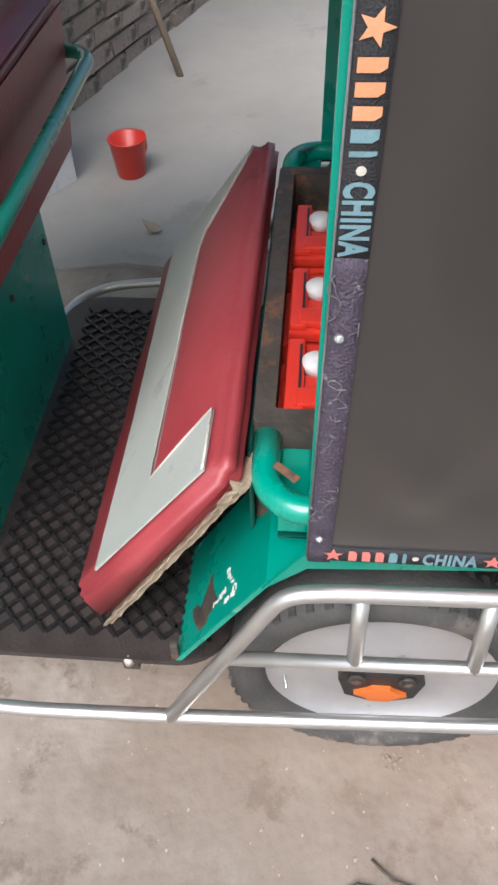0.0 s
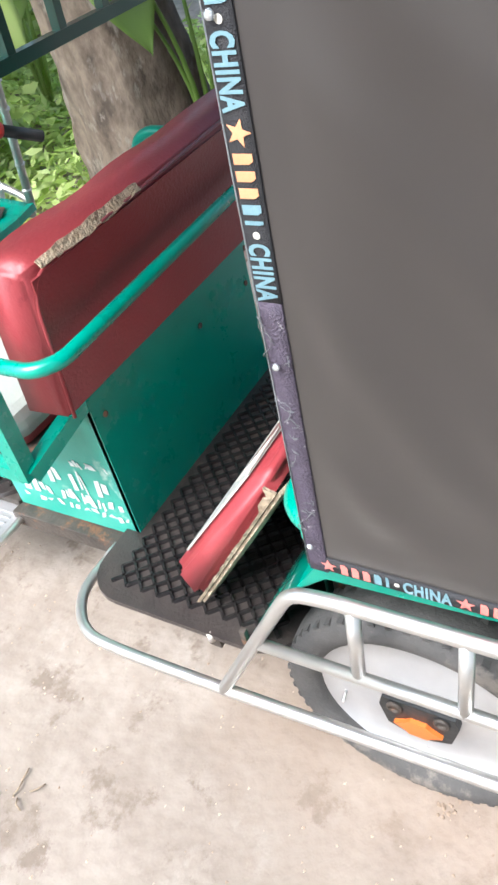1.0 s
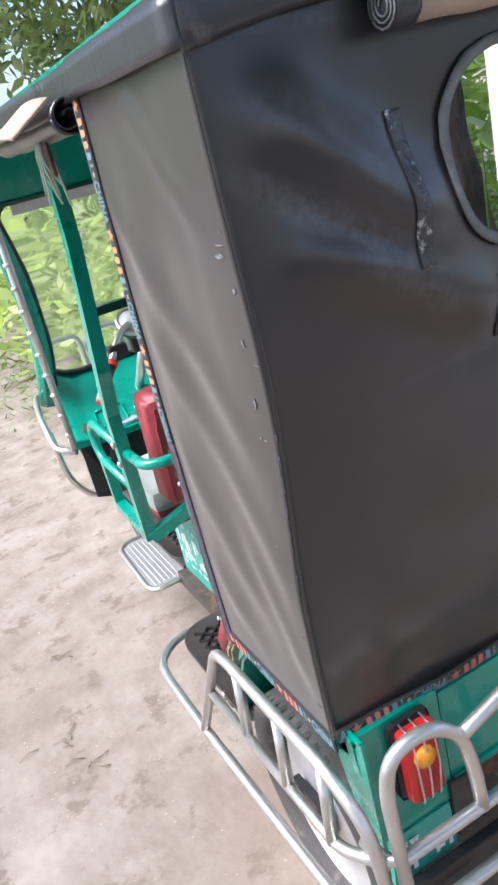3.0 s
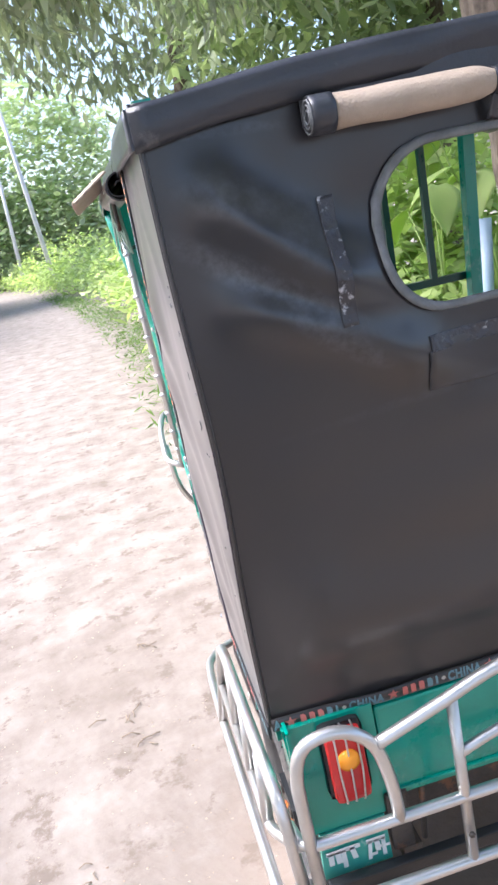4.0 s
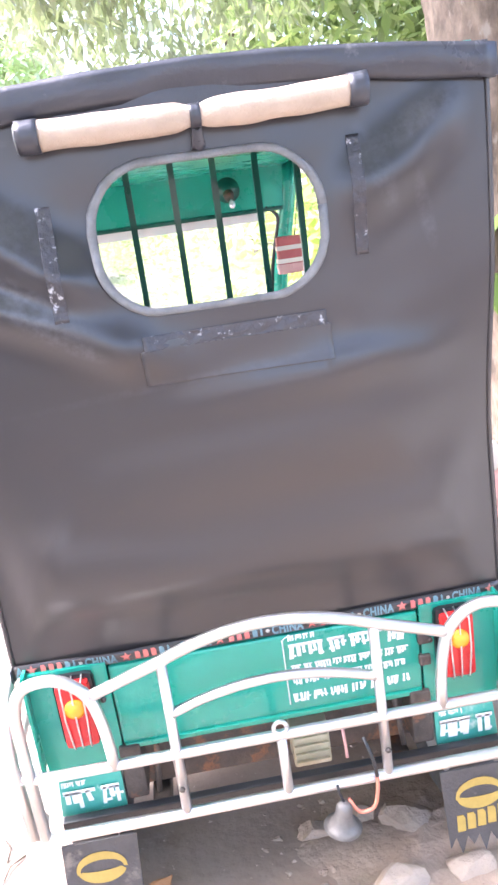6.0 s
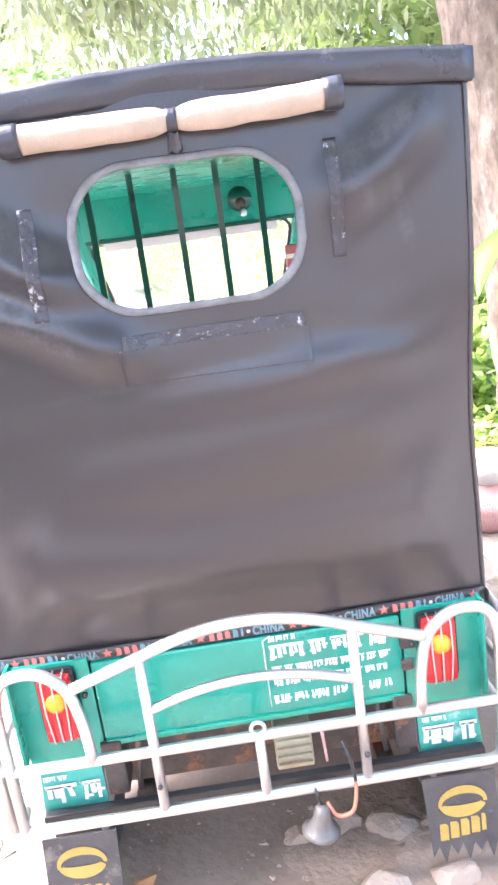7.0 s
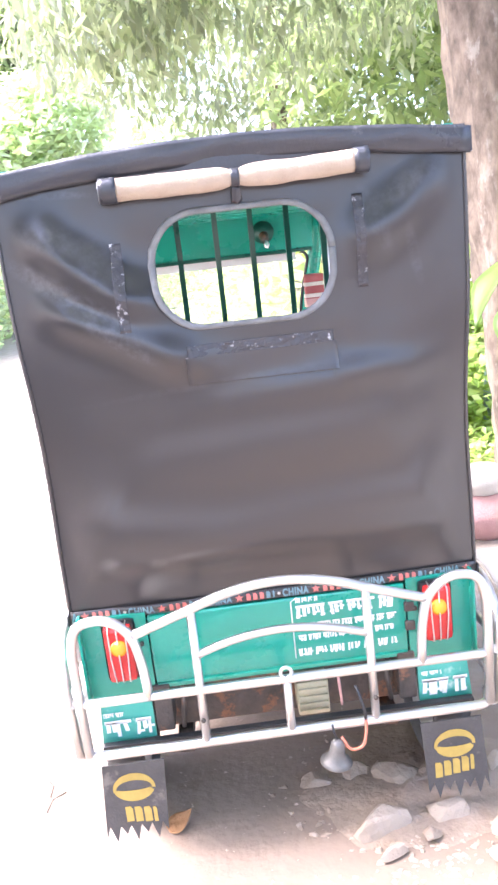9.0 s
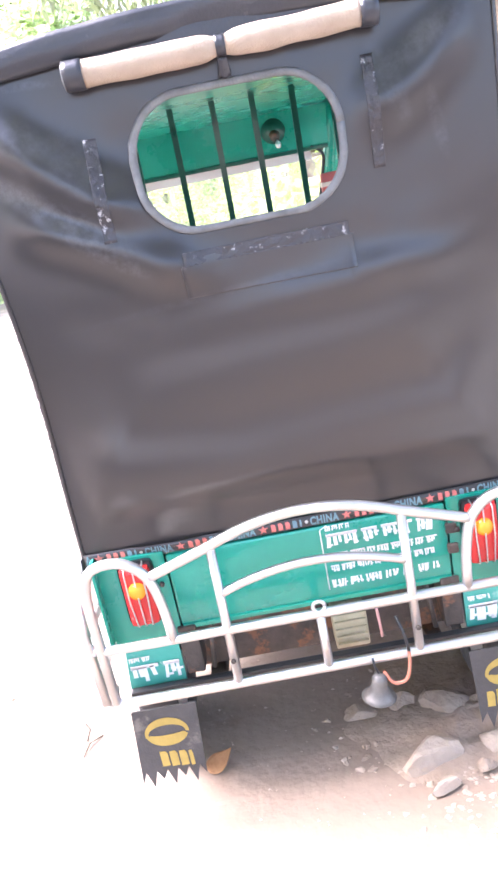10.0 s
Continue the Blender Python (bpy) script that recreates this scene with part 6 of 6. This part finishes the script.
bat = battery()
bat.matrix_world = pose(-0.225, 0.33, 0.392)
for x in (-0.045, 0.155):
    copy_thing(bat, pose(x, 0.33, 0.392))

# ---- red mug on the cement ----
mug = thing("plastic_mug", "bright red plastic water mug standing on cement", "mug", at=pose(1.6, 1.085, 0.019) @ Matrix.Scale(0.9, 4))
part("cup", lathe([(0.054, 0.0), (0.057, 0.004), (0.074, 0.145), (0.079, 0.15), (0.079, 0.155), (0.072, 0.153), (0.055, 0.01), (0.002, 0.008)], 28), RED_PLASTIC, mug)
part("handle", tube([(0.066, -0.03, 0.142), (0.1, -0.048, 0.135), (0.098, -0.048, 0.055), (0.058, -0.028, 0.045)], 0.008, 8, 0.03), RED_PLASTIC, mug)
thing("wooden_stick", "grey weathered stick propped on the brick wall", "stick", tube([(2.5, 1.03, 0.015), (2.46, 1.3, 0.95)], 0.016, 8), STRAW)

# ---- tree beside the rickshaw ----
def trunk_mesh(base, top, r0, r1, seed, bend=0.1, seg=36, rows=70, rough=0.1):
    bm = bmesh.new()
    base, top = Vector(base), Vector(top)
    rr = random.Random(seed)
    bx, by = rr.uniform(-bend, bend), rr.uniform(-bend, bend)
    rings = []
    for i in range(rows + 1):
        t = i / rows
        c = base.lerp(top, t) + Vector((bx, by, 0)) * math.sin(math.pi * t)
        rad = r0 + (r1 - r0) * t + 0.35 * r0 * math.exp(-t * (top - base).length / 0.35)
        ring = []
        for j in range(seg):
            a = 2 * math.pi * j / seg
            d = Vector((math.cos(a), math.sin(a), 0))
            k = 1 + rough * 1.8 * noise.noise(Vector((d.x * 2.2, d.y * 2.2, c.z * 1.3 + seed))) + rough * noise.noise(Vector((d.x * 6, d.y * 6, c.z * 5 + seed))) + 0.9 * rough * noise.noise(Vector((d.x * 11, d.y * 11, c.z * 2.4 + seed)))
            ring.append(bm.verts.new(c + d * rad * k))
        rings.append(ring)
    for a, b in zip(rings, rings[1:]):
        for j in range(seg):
            bm.faces.new((a[j], a[(j + 1) % seg], b[(j + 1) % seg], b[j])).smooth = True
    bm.faces.new(rings[0][::-1])
    bm.faces.new(rings[-1])
    return bm


def leaves(places, size, seed, droop=0.3, width=0.35, per=1, spread=0.3):
    """Folded leaves at random round the places, as one mesh."""
    rr = np.random.default_rng(seed)
    pts = np.repeat(np.asarray(places, float), per, axis=0)
    n = len(pts)
    pts = pts + rr.normal(0, spread, (n, 3)) * [1, 1, 0.8]
    yaw = rr.uniform(0, 2 * np.pi, n)
    pitch = rr.normal(-droop, 0.45, n)
    s = size * rr.uniform(0.6, 1.3, n)
    d = np.stack([np.cos(yaw) * np.cos(pitch), np.sin(yaw) * np.cos(pitch), np.sin(pitch)], 1)
    side = np.stack([-np.sin(yaw), np.cos(yaw), np.zeros(n)], 1)
    roll = rr.uniform(-0.9, 0.9, n)[:, None]
    up = np.cross(side, d)
    side = side * np.cos(roll) + up * np.sin(roll)
    L, W = s[:, None], (s * width)[:, None]
    v = np.stack([pts, pts + d * L * 0.4 + side * W * 0.5, pts + d * L, pts + d * L * 0.4 - side * W * 0.5], 1).reshape(-1, 3)
    i = np.arange(n)[:, None] * 4
    f = np.concatenate([i + [0, 1, 2], i + [0, 2, 3]], 0)
    me = bpy.data.meshes.new("leaves")
    me.from_pydata(v.tolist(), [], f.tolist())
    return me


def blob(center, radius, count, seed, squash=0.75):
    """Places on the shell of an uneven crown."""
    rr = np.random.default_rng(seed)
    d = rr.normal(0, 1, (count, 3))
    d /= np.linalg.norm(d, axis=1)[:, None]
    k = rr.uniform(0.55, 1.0, count) ** 0.6
    wob = np.array([1 + 0.35 * noise.noise(Vector(p * 2.3) + Vector((seed, 0, 0))) for p in d])
    return np.asarray(center) + d * (radius * k * wob)[:, None] * [1, 1, squash]


def tree(label, base, height, r0, crowns, leaf, size, seed, mat=LEAF_DARK, droop=0.5, width=0.35, lean=(0, 0), bark=BARK, per=3):
    base = Vector((*base, ground_z(*base) - 0.05))
    t = thing("tree", label, "tree")
    top = base + Vector((lean[0], lean[1], height))
    part("trunk", trunk_mesh(base, top, r0, r0 * 0.55, seed), bark, t, "rough grey-brown bark")
    rr = random.Random(seed)
    pts = []
    for k, (c, rad, count) in enumerate(crowns):
        part("limb", tube(fillet([top - Vector((0, 0, 0.3 + 0.2 * (k % 3))), (top + Vector(c)) / 2 + Vector((0, 0, 0.3)), Vector(c)], 0.5), r0 * 0.38, 8, 0, None, r0 * 0.06), bark, t)
        pts.append(blob(c, rad, count, seed * 31 + k))
    me = leaves(np.concatenate(pts), size, seed, droop, width, per, size * 0.85)
    me.materials.append(mat)
    crown = new("crown", me)
    crown.parent = t
    return t



# ---- trees and green round the yard ----
# the first clump is added out of view, to shade the trunk
near_crown = [((0.4, 2.7, 4.3), 0.9, 650), ((0.9, 4.6, 5.2), 1.3, 760), ((2.6, 4.6, 5.0), 1.5, 850), ((-0.6, 6.0, 5.4), 1.3, 620), ((1.4, 7.0, 4.6), 1.6, 880), ((3.6, 3.2, 5.4), 1.6, 1000), ((2.2, 0.6, 5.6), 1.5, 900), ((-0.55, 5.9, 3.8), 0.75, 300)]
tree("broad old tree with flaking grey-brown bark beside the yard", (1.79, 2.28), 4.6, 0.285, near_crown, None, 0.19, 7, LEAF_DARK, 1.0, 0.27, (-0.62, 0.1), BARK, 6)
tree("pale leafy roadside tree at the bend", (-6.2, 25.0), 5.5, 0.24, [((-4.5, 26, 6.7), 1.9, 1000), ((-6.3, 25, 5.4), 2.2, 1100), ((-8.2, 24, 4.2), 2.4, 1000)], None, 0.4, 12, LEAF_HAZED, 0.3, 0.45)
tree("leafy pale green roadside tree", (-9.3, 17.0), 4.5, 0.2, [((-8.6, 17, 4.6), 2.2, 1300), ((-8.0, 18.5, 3.0), 1.8, 900), ((-10.2, 16, 6.0), 2.4, 1000)], None, 0.3, 13, LEAF_HAZED, 0.3, 0.45)
tree("dark leafy tree far along the lane", (-7.6, 30.0), 8.0, 0.25, [((-6.2, 31, 11.2), 2.0, 1200), ((-8.2, 30, 9.6), 2.6, 1200)], None, 0.4, 17, LEAF_MID, 0.3, 0.45)
tree("leafy tree leaning over the lane", (1.6, 12.0), 6.0, 0.2, [((-1.2, 12, 5.6), 1.7, 720), ((0.8, 12, 4.9), 1.9, 900), ((2.6, 12, 6.3), 2.0, 850)], None, 0.26, 14, LEAF_DARK, 0.8, 0.3)
tree("leafy tree behind the yard wall", (4.5, 9.5), 5.0, 0.2, [((4.5, 9.5, 5), 2.2, 1400), ((2.9, 9.8, 3.8), 1.7, 1200), ((6.5, 9, 4.5), 2.2, 1000)], None, 0.28, 15, LEAF_MID, 0.6, 0.35)
# unseen trees, added to shade the yard from behind and darken the canvas's reflections
tree("unseen dark tree added across the lane for the canvas to reflect", (-5.4, -3.2), 4.0, 0.24, [((-5.2, -3.2, 4.2), 2.2, 1500), ((-5.6, -1.0, 3.4), 1.8, 1300), ((-4.4, -5.0, 4.0), 2.0, 1300)], None, 0.3, 18, LEAF_DARK, 0.6, 0.35)
tree("unseen leafy tree added behind to shade the yard", (2.8, -4.5), 5.0, 0.22, [((2.2, -4.2, 5.5), 2.2, 1300), ((4.2, -3.2, 5.0), 2.2, 1200), ((0.2, -5.4, 5.0), 2.0, 1200)], None, 0.28, 16, LEAF_DARK, 0.6, 0.35)


def hedge(label, places, size, seed, mat, per, spread, width=0.45, name="bush"):
    me = leaves(np.asarray(places), size, seed, 0.0, width, per, spread)
    me.materials.append(mat)
    return tagged(new(name, me), label, "bushes", kind="stuff")


r = np.random.default_rng(2)
hedge("mixed green roadside undergrowth", [(0.3 - 0.0045 * b * b + 2.6 * a, 5.5 + b, 0.15 + (0.5 + 1.6 * a) * c) for a, b, c in zip(r.uniform(0, 1, 1500), r.uniform(0, 1, 1500) ** 1.4 * 36, r.uniform(0, 1, 1500) ** 1.3)], 0.22, 21, LEAF_FRESH, 9, 0.22)
hedge("pale green bushes across the lane", [(-8.4 + 3.6 * a - 0.03 * b, 12 + b, 0.2 + 2.2 * c) for a, b, c in zip(r.uniform(0, 1, 1000), r.uniform(0, 20, 1000), r.uniform(0, 1, 1000))], 0.3, 22, LEAF_HAZED, 9, 0.35)
hedge("green bushes closing the lane's bend", [(-18 + 20 * a, 45 + 4 * b, 0.2 + 4.5 * c) for a, b, c in zip(r.uniform(0, 1, 1500), r.uniform(0, 1, 1500), r.uniform(0, 1, 1500))], 0.55, 23, LEAF_HAZED, 8, 0.6)
hedge("sunlit bushes behind the yard", [(1.5 + 4.5 * a, 5.0 + 3.0 * b, 0.2 + 1.6 * c) for a, b, c in zip(r.uniform(0, 1, 900), r.uniform(0, 1, 900), r.uniform(0, 1, 900) ** 1.2)], 0.2, 24, LEAF_FRESH, 9, 0.24)
hedge("low grass along the lane's verge", [(-0.35 - 0.0045 * b * b + 0.7 * a, 4.4 + b, 0.03) for a, b in zip(r.uniform(0, 1, 1100), r.uniform(0, 22, 1100))], 0.1, 25, GRASS, 8, 0.1, 0.16, "grass")
hedge("leafy pale bushes close by the lane", [(0.35 + 1.6 * a + 0.15 * b, 3.4 + 1.6 * b, 0.1 + (0.85 - 0.4 * a) * c) for a, b, c in zip(r.uniform(0, 1, 700), r.uniform(0, 1, 700), r.uniform(0, 1, 700))], 0.12, 26, LEAF_FRESH, 9, 0.12, 0.5)
hedge("sunlit low weeds behind the tree", [(0.9 + 3.6 * a, 2.75 + 3.2 * b, 0.03 + 0.12 * c) for a, b, c in zip(r.uniform(0, 1, 2600), r.uniform(0, 1, 2600), r.uniform(0, 1, 2600))], 0.09, 27, LEAF_FRESH, 6, 0.06, 0.4, "weeds")
hedge("tall pale thicket along the far side of the lane", [(-5.8 - 3.4 * a, 15 + 13 * b, 0.2 + 3.6 * c) for a, b, c in zip(r.uniform(0, 1, 1100), r.uniform(0, 1, 1100), r.uniform(0, 1, 1100))], 0.26, 28, LEAF_HAZED, 8, 0.3, 0.45)
hedge("tall green trees closing the lane", [(-12 + 14 * a, 44 + 3 * b, 0.3 + 11.0 * c * (0.85 + 0.15 * math.sin(11 * a))) for a, b, c in zip(r.uniform(0, 1, 1500), r.uniform(0, 1, 1500), r.uniform(0, 1, 1500))], 0.55, 29, LEAF_HAZED, 8, 0.6, 0.45)
pole = thing("utility_pole", "thin pale concrete utility pole by the lane", "pole", tube([(0, 0, -0.1), (0, 0, 8.0)], 0.11, 10, 0, None, 0.08), PLASTER, group="utility poles along the lane", at=pose(-4.2, 42.5, 0, 0, 2, 0))
copy_thing(pole, pose(-2.2, 34.0, 0, 0, -3, 0))


def broad_leaf(L, W, bend):
    """A large leaf with a mid rib, along +x from its stalk."""
    def fn(u, v):
        w = W * math.sin(math.pi * min(1, 0.06 + 0.94 * u) ** 0.75) * (1 - 0.15 * u)
        t = 2 * v - 1
        return (L * u, w * t, -bend * u * u + 0.12 * W * abs(t) + 0.03 * W * math.sin(9 * u + 3 * t))
    return sheet(fn, 14, 6, 0.002)


def taro(x, y, h, seed, count=6):
    rr = random.Random(seed)
    p = thing("broad_leaved_plant", "lush plant with broad bright green leaves on stalks", "plant", group="broad-leaved plants behind the yard", at=pose(x, y, ground_z(x, y)))
    for k in range(count):
        a = 2 * math.pi * k / count + rr.uniform(-0.4, 0.4)
        hh = h * rr.uniform(0.6, 1.1)
        top = Vector((0.3 * math.cos(a), 0.3 * math.sin(a), hh))
        part("stalk", tube(fillet([(0, 0, 0), (0.08 * math.cos(a), 0.08 * math.sin(a), hh * 0.6), top], 0.2), 0.014, 6, 0, None, 0.006), LEAF_FRESH, p)
        L = rr.uniform(0.32, 0.5)
        bm = broad_leaf(L, L * 0.36, 0.16)
        bmesh.ops.transform(bm, matrix=Matrix.Translation(top) @ Euler((rr.uniform(-0.3, 0.3), rr.uniform(0.1, 0.6), a)).to_matrix().to_4x4(), verts=bm.verts)
        part("leaf", bm, LEAF_FRESH, p)


for k, (x, y, h) in enumerate(((2.1, 3.75, 1.4), (2.5, 3.3, 1.3), (1.9, 4.3, 1.5), (2.3, 4.4, 1.7), (2.9, 4.0, 1.5))):
    taro(x, y, h, 40 + k)

corner = thing("broad_leaved_plant", "tall plant with broad bright leaves beside the tree", "plant", group="broad-leaved plants behind the yard", at=pose(1.6, 1.84, 0.0))
for k, (x, y, z, L, a, d) in enumerate(((-0.2, 0.2, 1.3, 0.34, 200, 0.5), (-0.12, 0.24, 1.1, 0.34, 240, 0.7), (0.1, 0.1, 1.25, 0.45, 300, 0.4), (0.12, -0.05, 1.05, 0.4, 350, 0.5))):
    part("stalk", tube(fillet([(0, 0, 0), (x * 0.2, y * 0.2, z * 0.6), (x, y, z)], 0.3), 0.014, 6, 0, None, 0.006), GRASS, corner)
    bm = broad_leaf(L, L * 0.4, 0.16)
    bmesh.ops.transform(bm, matrix=Matrix.Translation((x, y, z)) @ Euler((0.2, d, radians(a))).to_matrix().to_4x4(), verts=bm.verts)
    part("leaf", bm, GRASS, corner)
thing("standpipe", "thin pale blue pipe standing in the green", "pipe", tube([(1.86, 3.68, 0), (1.95, 3.68, 1.15)], 0.042, 12), BLUE_PIPE)


def sack(name, label, at, rx, ry, h, mat, seed):
    bm = bmesh.new()
    n, m = 22, 14
    rings = []
    for i in range(m + 1):
        t = i / m
        k = math.sin(math.pi * min(1, 0.14 + 0.86 * t)) ** 0.45 if t < 1 else 0.05
        ring = []
        for j in range(n):
            a = 2 * math.pi * j / n
            w = 1 + 0.16 * noise.noise(Vector((math.cos(a) * 2, math.sin(a) * 2, t * 3 + seed))) + 0.06 * noise.noise(Vector((math.cos(a) * 6, math.sin(a) * 6, t * 8 + seed)))
            ring.append(bm.verts.new((rx * k * w * math.cos(a), ry * k * w * math.sin(a), h * t)))
        rings.append(ring)
    for a, b in zip(rings, rings[1:]):
        for j in range(n):
            bm.faces.new((a[j], a[(j + 1) % n], b[(j + 1) % n], b[j])).smooth = True
    bm.faces.new(rings[0][::-1])
    bm.faces.new(rings[-1])
    return thing(name, label, "sack", bm, mat, at=at)


sack("filled_sack", "filled faded pink woven sack on the ground", pose(1.16, 1.82, 0.0), 0.17, 0.14, 0.24, PINK_SACK, 1)
sack("filled_sack", "pale dusty sack lying on the pink one", pose(1.16, 1.83, 0.215), 0.13, 0.11, 0.15, PALE_SACK, 4)

# ---- stones, clods and litter ----
def rock(sx, sy, sz, seed):
    bm = bmesh.new()
    bmesh.ops.create_icosphere(bm, subdivisions=3, radius=1.0)
    rr = random.Random(seed)
    cuts = [(Vector((rr.uniform(-1, 1), rr.uniform(-1, 1), rr.uniform(-0.3, 1))).normalized(), rr.uniform(0.36, 0.62)) for _ in range(8)]
    for v in bm.verts:
        p = v.co.normalized()
        k = 1.0
        for n, d in cuts:
            c = p.dot(n)
            if c > 1e-3:
                k = min(k, d / c)
        p = p * k * (1 + 0.05 * noise.noise(p * 3 + Vector((seed, 0, 0))))
        v.co = Vector((p.x * sx, p.y * sy, max(p.z, -0.4) * sz))
    return bm


for k, (x, y, sx, sy, sz, a, m) in enumerate(((0.205, -0.05, 0.085, 0.06, 0.075, 20, STONE), (0.36, -0.04, 0.075, 0.05, 0.04, -10, STONE), (0.215, -0.15, 0.05, 0.03, 0.03, 40, STONE), (0.5, -0.12, 0.05, 0.03, 0.03, 10, STONE), (0.46, -0.2, 0.035, 0.03, 0.022, 60, STONE), (0.3, 0.12, 0.09, 0.07, 0.05, 15, CLAY), (0.17, 0.16, 0.06, 0.05, 0.04, 70, CLAY), (0.31, -0.12, 0.035, 0.028, 0.028, 0, CLAY), (0.42, 0.08, 0.11, 0.07, 0.05, 60, CLAY), (0.06, 0.14, 0.05, 0.04, 0.03, 10, CLAY), (0.6, -0.02, 0.06, 0.045, 0.035, 30, STONE), (0.56, 0.12, 0.045, 0.03, 0.025, 80, STONE))):
    thing("stone", "broken pale lump of old concrete on the dirt" if m is STONE else "dark crumbled clod of dry clay", "stone", rock(sx, sy, sz, k), m, group="stones behind the rickshaw", at=pose(x, y, ground_z(x, y) + 0.02, 0, 0, a))


def heap():
    bm = bmesh.new()
    n, m = 40, 14
    rings = []
    for i in range(m + 1):
        t = i / m
        ring = []
        for j in range(n):
            a = 2 * math.pi * j / n
            rad = t * (1 + 0.3 * noise.noise(Vector((math.cos(a) * 1.6, math.sin(a) * 1.6, 2))))
            x, y = 0.34 + 0.33 * rad * math.cos(a), 0.1 + 0.26 * rad * math.sin(a)
            h = 0.03 * (1 - t * t) * (0.5 + 0.9 * abs(noise.fractal(Vector((x * 14, y * 14, 0)), 1.0, 2.0, 4))) - 0.008 * t
            ring.append(bm.verts.new((x, y, ground_z(x, y) + 0.004 + h)))
        rings.append(ring)
    for a, b in zip(rings[1:], rings[2:]):
        for j in range(n):
            bm.faces.new((a[j], a[(j + 1) % n], b[(j + 1) % n], b[j])).smooth = True
    bm.faces.new(rings[1])
    bmesh.ops.recalc_face_normals(bm, faces=bm.faces)
    return bm


tagged(part("soil", heap(), CLAY, None), "low heap of crumbled dark soil under the rickshaw", "soil", kind="stuff")


def pebbles(name, label, spots, lo, hi, mat, seed):
    rr = random.Random(seed)
    base = [rock(1, 1, 0.7, 100 + k) for k in range(3)]
    verts, faces = [], []
    simple = []
    for bm in base:
        bmesh.ops.unsubdivide(bm, verts=bm.verts, iterations=2)
        bm.verts.index_update()
        simple.append(([v.co.copy() for v in bm.verts], [[v.index for v in f.verts] for f in bm.faces]))
        bm.free()
    for x, y in spots:
        vs, fs = simple[rr.randrange(3)]
        s, a, o = rr.uniform(lo, hi) * rr.uniform(0.5, 1.0), rr.uniform(0, 6.3), len(verts)
        ca, sa = math.cos(a), math.sin(a)
        z = ground_z(x, y)
        verts += [(x + s * (v.x * ca - v.y * sa), y + s * 0.8 * (v.x * sa + v.y * ca), z + s * v.z * 0.8) for v in vs]
        faces += [[o + i for i in f] for f in fs]
    me = bpy.data.meshes.new(name)
    me.from_pydata(verts, [], faces)
    me.materials.append(mat)
    tagged(new(name, me), label, "pebbles", kind="stuff")


rr = random.Random(9)
pebbles("rubble", "loose pale chips beside the rickshaw", [(rr.gauss(0.6, 0.16), rr.gauss(-0.25, 0.2)) for _ in range(260)], 0.004, 0.018, STONE, 6)
pebbles("rubble", "pale broken rubble strewn on the dirt", [(rr.gauss(0.36, 0.14), rr.gauss(-0.05, 0.12)) for _ in range(320)], 0.004, 0.022, STONE, 1)
pebbles("clods", "dark clay crumbs on the dirt", [(rr.gauss(0.28, 0.12), rr.gauss(0.12, 0.12)) for _ in range(420)], 0.004, 0.024, CLAY, 2)
pebbles("gravel", "small pebbles scattered on the dirt", [(rr.uniform(-2.2, 1.0), rr.uniform(-1.4, 3.0)) for _ in range(2400)], 0.002, 0.008, STONE, 3)
pebbles("dark_grit", "dark grit scattered on the dirt", [(rr.uniform(-2.2, 1.0), rr.uniform(-1.4, 3.0)) for _ in range(1500)], 0.002, 0.007, CLAY, 4)
pebbles("droppings", "dark grey clod beside the wheel", [(-0.49 + rr.gauss(0, 0.012), 0.225 + rr.gauss(0, 0.012)) for _ in range(14)], 0.006, 0.014, CLAY, 5)


def litter(name, label, x, y, seed, n, L, mat=STRAW, r=0.0025):
    rr = random.Random(seed)
    bm = bmesh.new()
    for _ in range(n):
        a, px, py = rr.uniform(0, 6.3), x + rr.gauss(0, L * 0.4), y + rr.gauss(0, L * 0.4)
        l = L * rr.uniform(0.4, 1.0)
        z = ground_z(px, py) + 0.004
        tube([(px, py, z), (px + l * 0.5 * math.cos(a), py + l * 0.5 * math.sin(a), z + 0.006), (px + l * math.cos(a + 0.3), py + l * math.sin(a + 0.3), z + 0.002)], r, 5, 0, bm)
    thing(name, label, "twigs", bm, mat)


litter("twig_litter", "dry twigs and roots on the dirt", -0.89, 1.18, 1, 5, 0.07, STRAW, 0.0018)
litter("twig_litter", "dry twigs and roots on the dirt", -0.79, 1.03, 2, 5, 0.06, STRAW, 0.0018)
litter("twig", "thin grey-brown twig on the dirt", -0.665, 0.26, 3, 2, 0.1, BARK)
litter("twig_litter", "dry straw on the dirt", -0.98, 0.55, 5, 4, 0.05, STRAW, 0.0015)
litter("twig_litter", "dry straw on the dirt", -0.75, 1.6, 6, 5, 0.06, STRAW, 0.0016)
for x, y, s, a in ((-0.3, 0.045, 0.05, 30), (1.24, 0.914, 0.045, 70)):
    bm = broad_leaf(1.5 * s, s * 0.62, -0.02)
    thing("dead_leaf", "curled dead brown leaf on the ground", "leaf", bm, DEAD_LEAF if x < 1 else STRAW, at=pose(x - s, y, (0.022 if x > 1 else ground_z(x, y)) + 0.008, 8, -6, a))
make_bricks()
